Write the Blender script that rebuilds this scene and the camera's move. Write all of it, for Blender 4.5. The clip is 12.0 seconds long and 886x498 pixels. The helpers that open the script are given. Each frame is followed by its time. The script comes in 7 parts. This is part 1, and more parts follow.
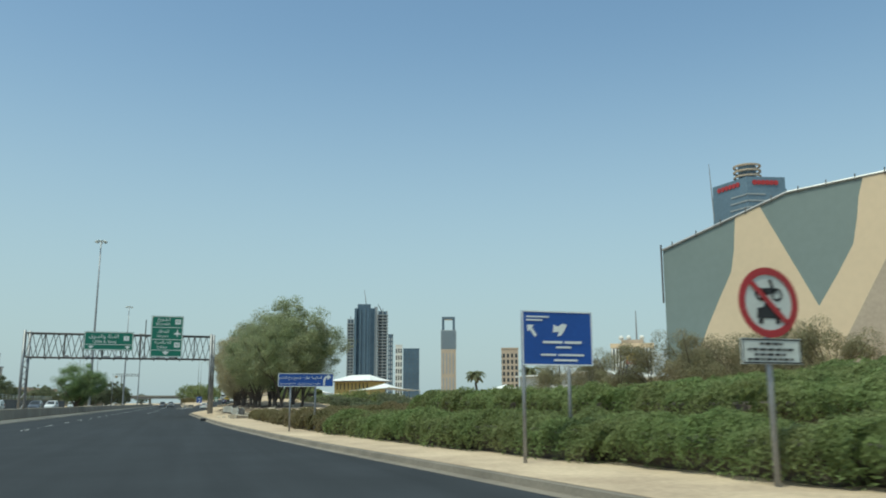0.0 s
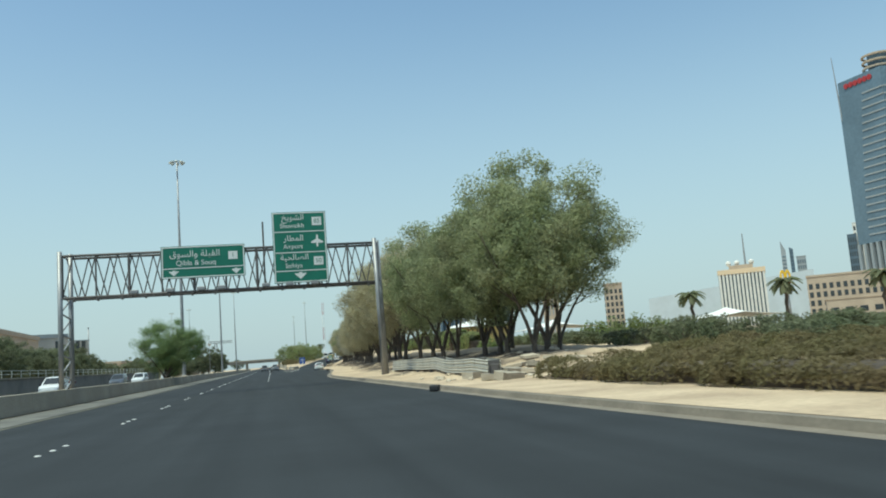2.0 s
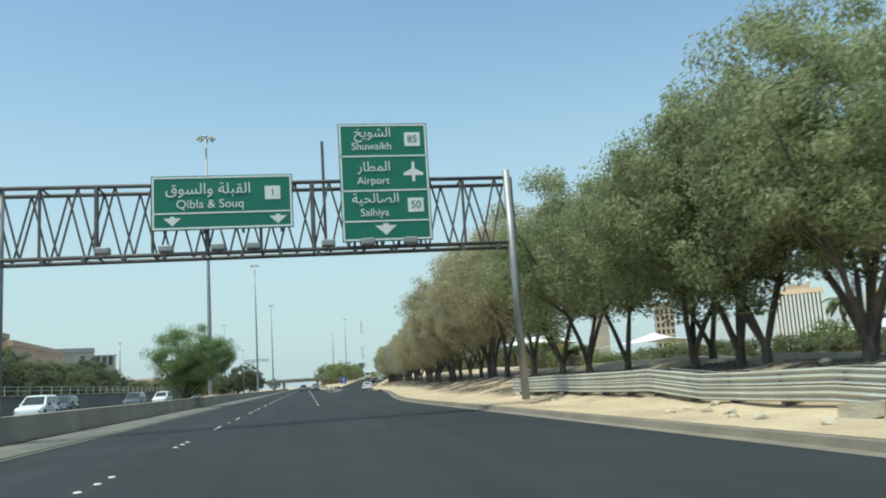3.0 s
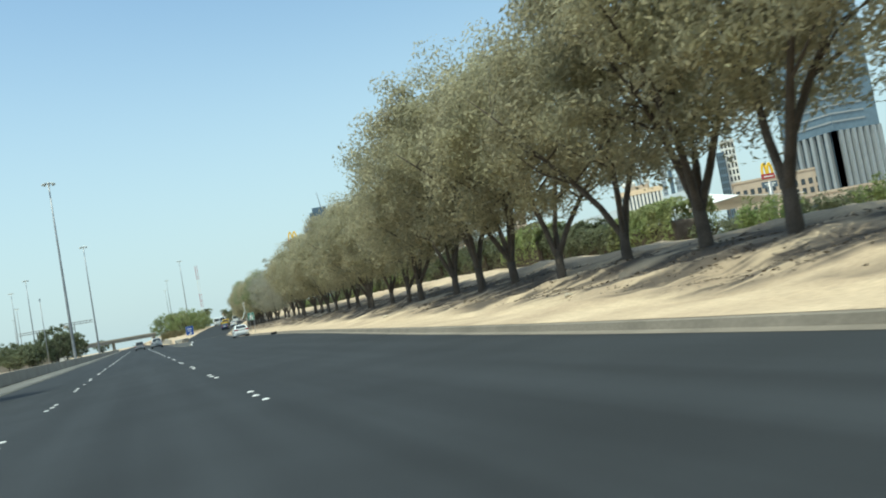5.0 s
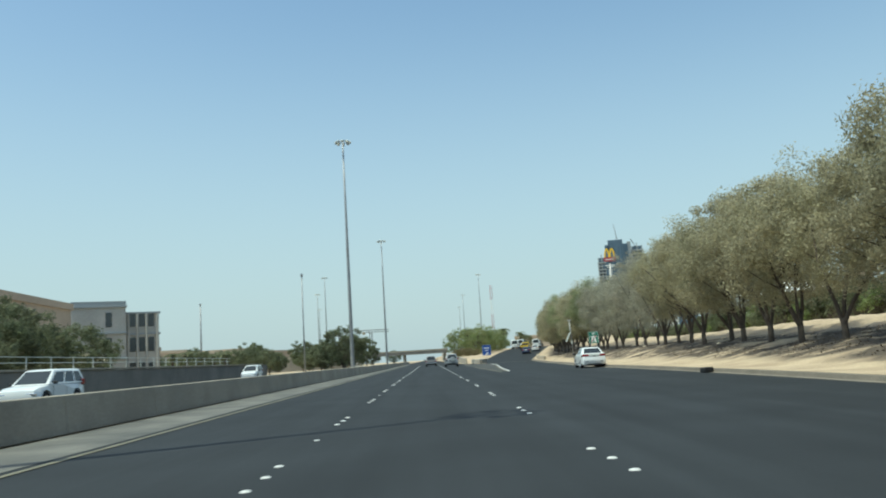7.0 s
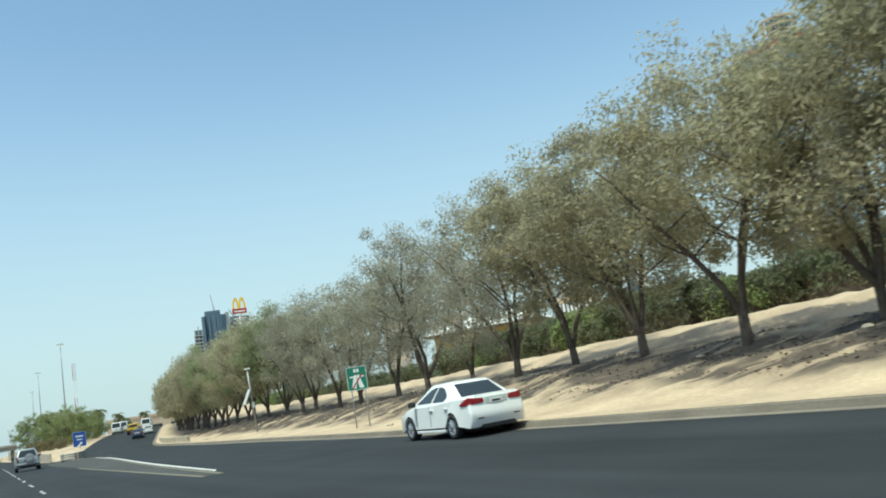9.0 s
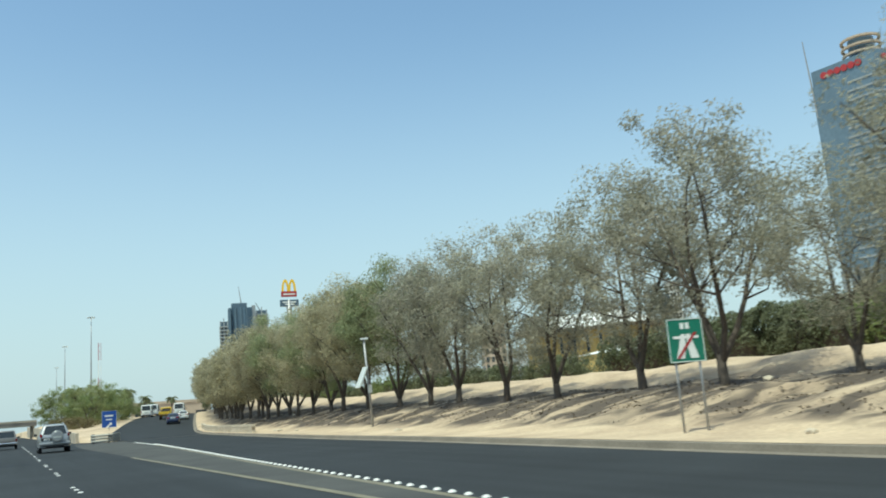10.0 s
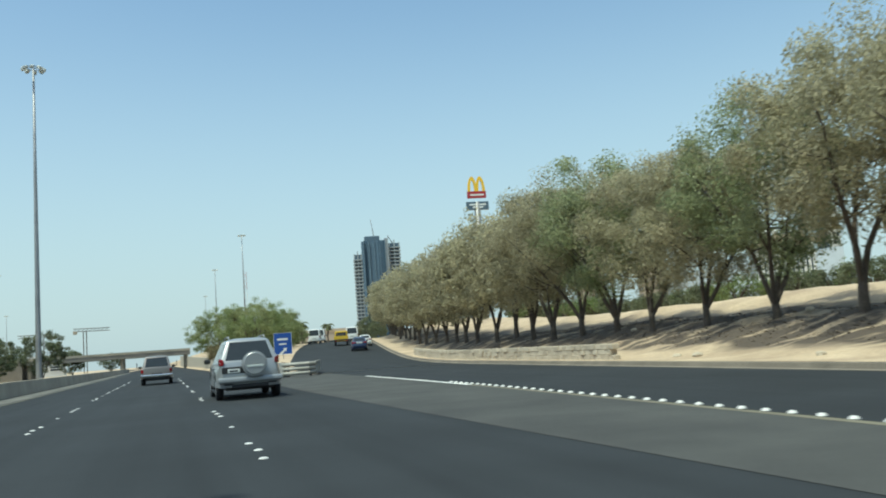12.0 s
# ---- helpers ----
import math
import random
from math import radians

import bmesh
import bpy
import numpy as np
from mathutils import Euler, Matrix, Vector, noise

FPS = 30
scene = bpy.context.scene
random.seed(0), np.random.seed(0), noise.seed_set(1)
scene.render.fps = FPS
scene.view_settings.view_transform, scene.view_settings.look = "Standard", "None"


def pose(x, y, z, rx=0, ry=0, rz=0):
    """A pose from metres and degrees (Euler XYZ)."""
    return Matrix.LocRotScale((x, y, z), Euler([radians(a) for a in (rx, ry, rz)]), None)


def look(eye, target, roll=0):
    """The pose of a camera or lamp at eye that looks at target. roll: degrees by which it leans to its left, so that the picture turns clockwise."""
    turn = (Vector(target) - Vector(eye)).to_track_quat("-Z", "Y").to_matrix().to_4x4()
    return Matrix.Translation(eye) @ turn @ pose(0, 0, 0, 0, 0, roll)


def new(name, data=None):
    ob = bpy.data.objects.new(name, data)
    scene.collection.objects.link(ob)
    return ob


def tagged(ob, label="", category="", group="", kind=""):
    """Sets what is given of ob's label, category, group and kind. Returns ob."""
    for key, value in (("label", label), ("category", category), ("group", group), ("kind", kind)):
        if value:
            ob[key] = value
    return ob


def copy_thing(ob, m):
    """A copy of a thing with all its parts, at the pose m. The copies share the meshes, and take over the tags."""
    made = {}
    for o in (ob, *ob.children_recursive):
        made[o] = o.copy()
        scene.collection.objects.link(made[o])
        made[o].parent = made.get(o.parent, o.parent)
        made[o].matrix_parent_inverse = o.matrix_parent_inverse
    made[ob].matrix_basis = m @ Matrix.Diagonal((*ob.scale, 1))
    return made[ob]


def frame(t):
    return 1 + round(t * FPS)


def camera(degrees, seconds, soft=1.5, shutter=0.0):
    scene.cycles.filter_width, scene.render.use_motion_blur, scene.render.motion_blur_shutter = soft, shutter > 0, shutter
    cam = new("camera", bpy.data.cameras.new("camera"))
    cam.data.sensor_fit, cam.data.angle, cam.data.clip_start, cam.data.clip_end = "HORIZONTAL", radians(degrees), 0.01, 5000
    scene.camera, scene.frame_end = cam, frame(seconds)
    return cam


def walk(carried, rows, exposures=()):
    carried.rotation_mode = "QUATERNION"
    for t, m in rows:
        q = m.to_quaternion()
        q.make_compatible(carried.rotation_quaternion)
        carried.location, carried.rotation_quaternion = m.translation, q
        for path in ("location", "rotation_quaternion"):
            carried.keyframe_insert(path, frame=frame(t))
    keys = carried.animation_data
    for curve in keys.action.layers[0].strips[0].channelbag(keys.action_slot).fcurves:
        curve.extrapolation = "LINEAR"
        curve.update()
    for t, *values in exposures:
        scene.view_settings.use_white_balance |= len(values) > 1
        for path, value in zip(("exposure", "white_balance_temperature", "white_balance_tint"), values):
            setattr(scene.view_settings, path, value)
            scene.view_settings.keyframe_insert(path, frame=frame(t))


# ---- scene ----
cam = camera(56.5, 12.0, soft=1.9, shutter=0.12)
PATH = [
    (0, (7.505, -25.048, 1.361), (8.094, -23.172, 1.727), -0.1),
    (0.5, (6.271, -15.589, 1.186), (6.85, -13.699, 1.492), -1.5),
    (1, (5.203, -6.076, 1.151), (5.725, -4.163, 1.412), -3.3),
    (1.5, (4.506, 3.602, 1.233), (4.964, 5.531, 1.493), -5.0),
    (2, (3.93, 14.5, 1.22), (4.352, 16.441, 1.472), -4.3),
    (2.5, (3.46, 24.5, 1.196), (3.832, 26.449, 1.448), -3.6),
    (2.7, (3.27, 28.6, 1.215), (3.607, 30.55, 1.497), -3.6),
    (4.3, (2.198, 60.946, 1.004), (2.599, 62.877, 1.334), -5.6),
    (4.5, (2.108, 65.166, 1.01), (2.657, 67.078, 1.222), -7.0),
    (5, (2.12, 75.696, 1.093), (2.834, 77.561, 1.192), -10.2),
    (5.5, (2.066, 85.075, 1.102), (2.695, 86.969, 1.223), -8.7),
    (6, (1.875, 94.456, 1.15), (2.09, 96.434, 1.349), -4.5),
    (6.5, (1.776, 103.892, 1.124), (1.634, 105.872, 1.363), -1.5),
    (7, (1.829, 113.174, 1.148), (1.879, 115.156, 1.412), -3.5),
    (8.8, (2.05, 146.954, 1.211), (3.026, 148.671, 1.525), -10.0),
    (9, (2.352, 150.392, 1.198), (3.335, 152.102, 1.528), -9.2),
    (9.5, (2.501, 159.42, 1.16), (3.456, 161.138, 1.534), -6.3),
    (10, (2.4, 168.572, 1.244), (3.326, 170.307, 1.608), -4.5),
    (10.5, (2.603, 176.814, 1.164), (3.472, 178.585, 1.491), -4.6),
    (11, (2.676, 185.399, 1.084), (3.479, 187.211, 1.356), -5.4),
    (11.5, (2.773, 193.881, 1.072), (3.535, 195.713, 1.323), -5.8),
    (12, (2.619, 202.489, 1.157), (3.269, 204.367, 1.386), -4.3),
]
walk(cam, [(t, look(eye, target, roll)) for t, eye, target, roll in PATH], 
     [(t, stops, 6380, -11) for t, stops in ((0, 0.12), (0.5, 0.1), (2, 0.3), (2.7, 0.42), (5.0, 0.56), (6.0, 0.62), (7, 0.34), (9, 0.55), (10, 0.48), (12, 0.42))])

# ---- world, sun and exposure ----
SUN_ELEV, SUN_AZ = 68.0, -121.5  # degrees; azimuth clockwise from +y, so the sun stands behind and to the left
world = bpy.data.worlds.new("sky")
scene.world = world
world.use_nodes = True
wn = world.node_tree.nodes
wn.clear()
sky = wn.new("ShaderNodeTexSky")
sky.sky_type, sky.sun_disc = "NISHITA", False
sky.sun_elevation, sky.sun_rotation = radians(SUN_ELEV), radians(SUN_AZ)
sky.air_density, sky.dust_density, sky.ozone_density = 1.0, 2.0, 1.8
back = wn.new("ShaderNodeBackground")
back.inputs["Strength"].default_value = 0.15
wout = wn.new("ShaderNodeOutputWorld")
# dusty air: the blue of the sky pales evenly towards the horizon all round
ways, up = wn.new("ShaderNodeTexCoord"), wn.new("ShaderNodeSeparateXYZ")
pale, haze = wn.new("ShaderNodeMapRange"), wn.new("ShaderNodeMix")
pale.interpolation_type = "SMOOTHSTEP"
pale.inputs["From Min"].default_value, pale.inputs["From Max"].default_value = 0.0, 0.48
pale.inputs["To Min"].default_value, pale.inputs["To Max"].default_value = 0.85, 0.0
haze.data_type = "RGBA"
haze.inputs["B"].default_value = (2.95, 3.4, 3.9, 1)
world.node_tree.links.new(ways.outputs["Generated"], up.inputs[0])
world.node_tree.links.new(up.outputs["Z"], pale.inputs["Value"])
world.node_tree.links.new(pale.outputs["Result"], haze.inputs["Factor"])
world.node_tree.links.new(sky.outputs[0], haze.inputs["A"])
world.node_tree.links.new(haze.outputs["Result"], back.inputs[0])
world.node_tree.links.new(back.outputs[0], wout.inputs[0])
sun_data = bpy.data.lights.new("sun", "SUN")
sun_data.energy, sun_data.angle, sun_data.color = 2.8, radians(0.6), (1.0, 0.95, 0.86)
sun = new("sun", sun_data)
sx, sy = math.sin(radians(SUN_AZ)), math.cos(radians(SUN_AZ))
sun.matrix_world = look((sx * 100, sy * 100, 100 * math.tan(radians(SUN_ELEV))), (0, 0, 0))


# ---- materials ----
def mat(name, color, rough=0.8, metal=0.0, vary=0.25, scale=3.0, fine=40.0, bump=0.0, second=None, island=0.0, spec=0.5):
    """A surface with stains at one scale, grain at another, and a little relief."""
    m = bpy.data.materials.new(name)
    m.use_nodes = True
    nt = m.node_tree
    bsdf = nt.nodes["Principled BSDF"]
    bsdf.inputs["Roughness"].default_value, bsdf.inputs["Metallic"].default_value = rough, metal
    bsdf.inputs["Specular IOR Level"].default_value = spec
    geo = nt.nodes.new("ShaderNodeNewGeometry")
    big, small = nt.nodes.new("ShaderNodeTexNoise"), nt.nodes.new("ShaderNodeTexNoise")
    big.inputs["Scale"].default_value, big.inputs["Detail"].default_value = scale, 6
    small.inputs["Scale"].default_value, small.inputs["Detail"].default_value = fine, 4
    for n in (big, small):
        nt.links.new(geo.outputs["Position"], n.inputs["Vector"])
    ramp = nt.nodes.new("ShaderNodeMapRange")
    ramp.inputs["From Min"].default_value, ramp.inputs["From Max"].default_value = 0.32, 0.68
    nt.links.new(big.outputs["Fac"], ramp.inputs["Value"])
    mix = nt.nodes.new("ShaderNodeMix")
    mix.data_type = "RGBA"
    other = second or tuple(c * (1 - vary) for c in color)
    mix.inputs["A"].default_value, mix.inputs["B"].default_value = (*color, 1), (*other, 1)
    nt.links.new(ramp.outputs["Result"], mix.inputs["Factor"])
    grain = nt.nodes.new("ShaderNodeMapRange")
    grain.inputs["From Min"].default_value, grain.inputs["From Max"].default_value = 0.25, 0.75
    grain.inputs["To Min"].default_value, grain.inputs["To Max"].default_value = 1 - vary * 0.6, 1 + vary * 0.6
    nt.links.new(small.outputs["Fac"], grain.inputs["Value"])
    mul = nt.nodes.new("ShaderNodeVectorMath")
    mul.operation = "SCALE"
    nt.links.new(mix.outputs["Result"], mul.inputs[0])
    nt.links.new(grain.outputs["Result"], mul.inputs["Scale"])
    last = mul.outputs[0]
    if island:
        info = nt.nodes.new("ShaderNodeObjectInfo")
        add = nt.nodes.new("ShaderNodeMath")
        add.operation = "MULTIPLY_ADD"
        nt.links.new(geo.outputs["Random Per Island"], add.inputs[0])
        add.inputs[1].default_value, add.inputs[2].default_value = island * 1.4, 1 - island
        add2 = nt.nodes.new("ShaderNodeMath")
        add2.operation = "MULTIPLY_ADD"
        nt.links.new(info.outputs["Random"], add2.inputs[0])
        add2.inputs[1].default_value = island * 0.6
        nt.links.new(add.outputs[0], add2.inputs[2])
        mul2 = nt.nodes.new("ShaderNodeVectorMath")
        mul2.operation = "SCALE"
        nt.links.new(last, mul2.inputs[0])
        nt.links.new(add2.outputs[0], mul2.inputs["Scale"])
        last = mul2.outputs[0]
    nt.links.new(last, bsdf.inputs["Base Color"])
    if bump:
        b = nt.nodes.new("ShaderNodeBump")
        b.inputs["Strength"].default_value, b.inputs["Distance"].default_value = 0.6, bump
        nt.links.new(small.outputs["Fac"], b.inputs["Height"])
        nt.links.new(b.outputs[0], bsdf.inputs["Normal"])
    return m


def leaf_mat(name, color, second, glow=0.48):
    """Leaves: dull above, and letting some light through."""
    m = mat(name, color, 0.65, 0, 0.3, 0.5, 6.0, 0, second, 0.28, 0.25)
    nt = m.node_tree
    bsdf, out = nt.nodes["Principled BSDF"], nt.nodes["Material Output"]
    tr, mx = nt.nodes.new("ShaderNodeBsdfTranslucent"), nt.nodes.new("ShaderNodeMixShader")
    nt.links.new(bsdf.inputs["Base Color"].links[0].from_socket, tr.inputs["Color"])
    mx.inputs[0].default_value = glow
    nt.links.new(bsdf.outputs[0], mx.inputs[1])
    nt.links.new(tr.outputs[0], mx.inputs[2])
    nt.links.new(mx.outputs[0], out.inputs["Surface"])
    return m


def paint(name, color, rough=0.25, metal=0.0, coat=0.6, vary=0.015):
    m = mat(name, color, rough, metal, vary, 1.5, 20)
    m.node_tree.nodes["Principled BSDF"].inputs["Coat Weight"].default_value = coat
    m.node_tree.nodes["Principled BSDF"].inputs["Coat Roughness"].default_value = 0.05
    return m


def lamp_glow(name, color, power):
    m = bpy.data.materials.new(name)
    m.use_nodes = True
    b = m.node_tree.nodes["Principled BSDF"]
    b.inputs["Base Color"].default_value = (*color, 1)
    b.inputs["Emission Color"].default_value = (*color, 1)
    b.inputs["Emission Strength"].default_value = power
    return m


def asphalt_mat():
    """Dark asphalt with long worn streaks along the lanes, patches and grit."""
    m = mat("asphalt", (0.027, 0.0305, 0.034), 0.9, 0, 0.3, 0.35, 60, 0.004, (0.020, 0.0225, 0.025), 0, 0.3)
    nt = m.node_tree
    bsdf = nt.nodes["Principled BSDF"]
    geo = nt.nodes.new("ShaderNodeNewGeometry")
    stretch = nt.nodes.new("ShaderNodeVectorMath")
    stretch.operation = "MULTIPLY"
    stretch.inputs[1].default_value = (0.9, 0.025, 1)
    nt.links.new(geo.outputs["Position"], stretch.inputs[0])
    tex = nt.nodes.new("ShaderNodeTexNoise")
    tex.inputs["Scale"].default_value, tex.inputs["Detail"].default_value = 1.6, 5
    nt.links.new(stretch.outputs[0], tex.inputs["Vector"])
    rng = nt.nodes.new("ShaderNodeMapRange")
    rng.inputs["From Min"].default_value, rng.inputs["From Max"].default_value = 0.3, 0.7
    rng.inputs["To Min"].default_value, rng.inputs["To Max"].default_value = 0.8, 1.22
    nt.links.new(tex.outputs["Fac"], rng.inputs["Value"])
    sc = nt.nodes.new("ShaderNodeVectorMath")
    sc.operation = "SCALE"
    nt.links.new(bsdf.inputs["Base Color"].links[0].from_socket, sc.inputs[0])
    nt.links.new(rng.outputs["Result"], sc.inputs["Scale"])
    nt.links.new(sc.outputs[0], bsdf.inputs["Base Color"])
    return m


ASPHALT = asphalt_mat()
SHOULDER = mat("pale_shoulder", (0.175, 0.168, 0.145), 0.95, 0, 0.35, 0.6, 50, 0.004, (0.085, 0.084, 0.077))
ASPHALT_PALE = mat("worn_asphalt", (0.066, 0.066, 0.061), 0.95, 0, 0.35, 0.6, 50, 0.004, (0.040, 0.040, 0.038))
SAND = mat("sand", (0.54, 0.425, 0.29), 0.95, 0, 0.28, 0.45, 9, 0.03, (0.37, 0.28, 0.19))


def mould_shaded(m):
    """Mix brown-grey leaf mould and painted tree shade into the sand where the mesh carries it."""
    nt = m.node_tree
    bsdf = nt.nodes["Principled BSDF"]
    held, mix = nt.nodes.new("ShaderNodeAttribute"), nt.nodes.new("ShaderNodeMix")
    held.attribute_name = "mould_shade"
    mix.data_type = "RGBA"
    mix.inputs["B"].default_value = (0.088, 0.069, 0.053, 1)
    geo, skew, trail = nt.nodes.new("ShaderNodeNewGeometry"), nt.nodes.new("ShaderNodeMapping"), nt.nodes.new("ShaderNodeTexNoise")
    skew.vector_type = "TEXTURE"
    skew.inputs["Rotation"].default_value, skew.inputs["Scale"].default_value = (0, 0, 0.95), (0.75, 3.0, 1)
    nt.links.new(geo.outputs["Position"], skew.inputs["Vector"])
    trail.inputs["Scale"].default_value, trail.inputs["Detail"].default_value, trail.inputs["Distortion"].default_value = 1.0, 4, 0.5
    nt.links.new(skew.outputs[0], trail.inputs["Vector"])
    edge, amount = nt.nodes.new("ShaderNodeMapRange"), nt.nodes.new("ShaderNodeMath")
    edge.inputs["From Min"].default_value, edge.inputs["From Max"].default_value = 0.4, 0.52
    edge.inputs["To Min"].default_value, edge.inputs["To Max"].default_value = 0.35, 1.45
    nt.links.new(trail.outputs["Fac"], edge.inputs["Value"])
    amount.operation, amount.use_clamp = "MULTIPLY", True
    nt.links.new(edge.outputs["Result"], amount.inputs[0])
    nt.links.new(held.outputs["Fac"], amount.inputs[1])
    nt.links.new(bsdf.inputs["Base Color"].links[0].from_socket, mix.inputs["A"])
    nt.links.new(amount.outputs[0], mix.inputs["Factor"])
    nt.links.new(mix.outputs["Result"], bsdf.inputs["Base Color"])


mould_shaded(SAND)
KERB = mat("kerb_concrete", (0.22, 0.19, 0.15), 0.9, 0, 0.3, 0.8, 20, 0.006)
CONCRETE = mat("barrier_concrete", (0.39, 0.345, 0.27), 0.9, 0, 0.25, 0.4, 14, 0.006, (0.29, 0.255, 0.2))
DARK_CONCRETE = mat("brown_wall", (0.25, 0.225, 0.19), 0.9, 0, 0.3, 0.3, 10, 0.006)
PALE_WALL = mat("sand_wall", (0.5, 0.43, 0.33), 0.9, 0, 0.2, 0.4, 12, 0.006)
STEEL = mat("galvanised_steel", (0.34, 0.345, 0.35), 0.5, 0.5, 0.25, 1.2, 25)
DARK_STEEL = mat("weathered_steel", (0.14, 0.13, 0.125), 0.6, 0.3, 0.3, 1.5, 20)
RAIL = mat("guard_rail_paint", (0.46, 0.44, 0.38), 0.5, 0.1, 0.25, 1.2, 20)
WHITE_MARK = mat("white_road_paint", (0.78, 0.77, 0.72), 0.7, 0, 0.15, 2, 30)
YELLOW_MARK = mat("yellow_road_paint", (0.2, 0.182, 0.125), 0.8, 0, 0.3, 1.5, 25)
CERAMIC = mat("white_ceramic", (0.66, 0.65, 0.62), 0.3, 0, 0.1, 5, 30)
SIGN_GREEN = mat("green_sign_sheet", (0.012, 0.16, 0.105), 0.45, 0, 0.12, 1.2, 12)
SIGN_BLUE = mat("blue_sign_sheet", (0.015, 0.075, 0.33), 0.45, 0, 0.12, 1.2, 12)
SIGN_WHITE = mat("white_sign_sheet", (0.72, 0.74, 0.72), 0.5, 0, 0.08, 2, 20)
SIGN_GREY = mat("pale_sign_sheet", (0.55, 0.58, 0.55), 0.5, 0, 0.12, 2, 20)
SIGN_RED = mat("red_sign_sheet", (0.34, 0.025, 0.03), 0.5, 0, 0.15, 2, 20)
SIGN_BACK = mat("bare_aluminium", (0.4, 0.41, 0.41), 0.5, 0.4, 0.15, 2, 20)
BLACK = mat("black_print", (0.02, 0.02, 0.022), 0.6, 0, 0.2, 3, 20)
BARK = mat("bark", (0.115, 0.092, 0.072), 0.95, 0, 0.4, 2.5, 18, 0.02)
LEAF_OLIVE = leaf_mat("olive_leaves", (0.28, 0.325, 0.165), (0.32, 0.33, 0.19))
LEAF_DRY = leaf_mat("dusty_leaves", (0.385, 0.36, 0.225), (0.415, 0.375, 0.25))
LEAF_GREY = leaf_mat("grey_dusty_leaves", (0.36, 0.35, 0.26), (0.39, 0.365, 0.285))
LEAF_GREEN = leaf_mat("green_leaves", (0.205, 0.295, 0.12), (0.24, 0.3, 0.14))
LEAF_THICKET = leaf_mat("thicket_leaves", (0.25, 0.31, 0.125), (0.3, 0.31, 0.15))
LEAF_DARK = leaf_mat("dark_leaves", (0.15, 0.175, 0.095), (0.18, 0.19, 0.115))
LEAF_HEDGE = leaf_mat("hedge_leaves", (0.18, 0.245, 0.088), (0.215, 0.235, 0.098))
LEAF_HEDGE_DRY = leaf_mat("dry_hedge_leaves", (0.175, 0.162, 0.075), (0.195, 0.155, 0.085))
LEAF_TWIG = leaf_mat("twiggy_dry_leaves", (0.235, 0.23, 0.13), (0.27, 0.235, 0.15))
LITTER = mat("leaf_litter", (0.17, 0.132, 0.095), 0.95, 0, 0.35, 1.5, 14, 0.03)
WHITE_PAINT = paint("white_car_paint", (0.80, 0.81, 0.79))
SILVER_PAINT = paint("silver_car_paint", (0.33, 0.345, 0.355), 0.3, 0.35)
GREY_PAINT = paint("grey_car_paint", (0.10, 0.105, 0.115), 0.3, 0.3)
PICKUP_PAINT = paint("pickup_paint", (0.2, 0.185, 0.175), 0.35, 0.3)
DARK_BLUE_PAINT = paint("dark_blue_car_paint", (0.02, 0.035, 0.09), 0.3, 0.1)
YELLOW_PAINT = paint("yellow_truck_paint", (0.62, 0.42, 0.04), 0.4)
GLASS = mat("dark_car_glass", (0.03, 0.036, 0.04), 0.08, 0, 0.1, 2, 10, 0, None, 0, 0.5)
TYRE = mat("tyre_rubber", (0.022, 0.022, 0.024), 0.85, 0, 0.2, 8, 40)
RIM = mat("alloy_rim", (0.62, 0.63, 0.64), 0.3, 0.8, 0.1, 5, 20)
PLASTIC = mat("black_plastic", (0.025, 0.025, 0.027), 0.55, 0, 0.2, 5, 30)
TAIL_RED = paint("tail_lamp_red", (0.23, 0.01, 0.016), 0.2, 0, 0.8)
TAIL_LIT = lamp_glow("lit_brake_lamp", (0.9, 0.08, 0.05), 1.2)
CHROME = mat("chrome", (0.75, 0.76, 0.77), 0.15, 1.0, 0.05, 5, 20)
TOWER_GLASS = mat("tower_glass", (0.13, 0.19, 0.245), 0.25, 0.1, 0.2, 0.05, 0.6)
TOWER_DARK = mat("tower_shaded_glass", (0.09, 0.13, 0.17), 0.25, 0.1, 0.2, 0.05, 0.6)
TOWER_BAND = mat("tower_band", (0.27, 0.30, 0.32), 0.6, 0, 0.1, 0.1, 1)
CREAM = mat("cream_render", (0.66, 0.52, 0.36), 0.9, 0, 0.05, 0.2, 2)
GREY_GREEN = mat("grey_green_render", (0.20, 0.245, 0.235), 0.9, 0, 0.06, 0.2, 2)
BEIGE = mat("beige_render", (0.44, 0.36, 0.28), 0.9, 0, 0.15, 0.2, 4)
OFFWHITE = mat("off_white_render", (0.66, 0.65, 0.61), 0.85, 0, 0.12, 0.2, 4)
WHITE_ROOF = mat("white_sheet_roof", (0.78, 0.77, 0.73), 0.6, 0, 0.1, 0.4, 6)
WINDOW = mat("dark_window", (0.03, 0.038, 0.045), 0.15, 0, 0.2, 0.6, 4, 0, None, 0, 0.8)
# distance haze mixed into the base colour of the far hall
HAZED_GREY = mat("haze_paled_grey", (0.5, 0.56, 0.6), 0.6, 0, 0.1, 0.1, 3)
# villa render, darkened to grey to carry the shade on its face
VILLA_SHADED = mat("shade_greyed_render", (0.43, 0.425, 0.4), 0.85, 0, 0.18, 0.25, 5)
YELLOW_WALL = mat("ochre_wall", (0.43, 0.335, 0.13), 0.85, 0, 0.15, 0.4, 6)
SIGN_YELLOW = mat("yellow_sign_plastic", (0.75, 0.48, 0.03), 0.4, 0, 0.08, 1, 10)
TOWER_BLUE = mat("blue_glass", (0.085, 0.135, 0.19), 0.2, 0.1, 0.2, 0.05, 0.4)


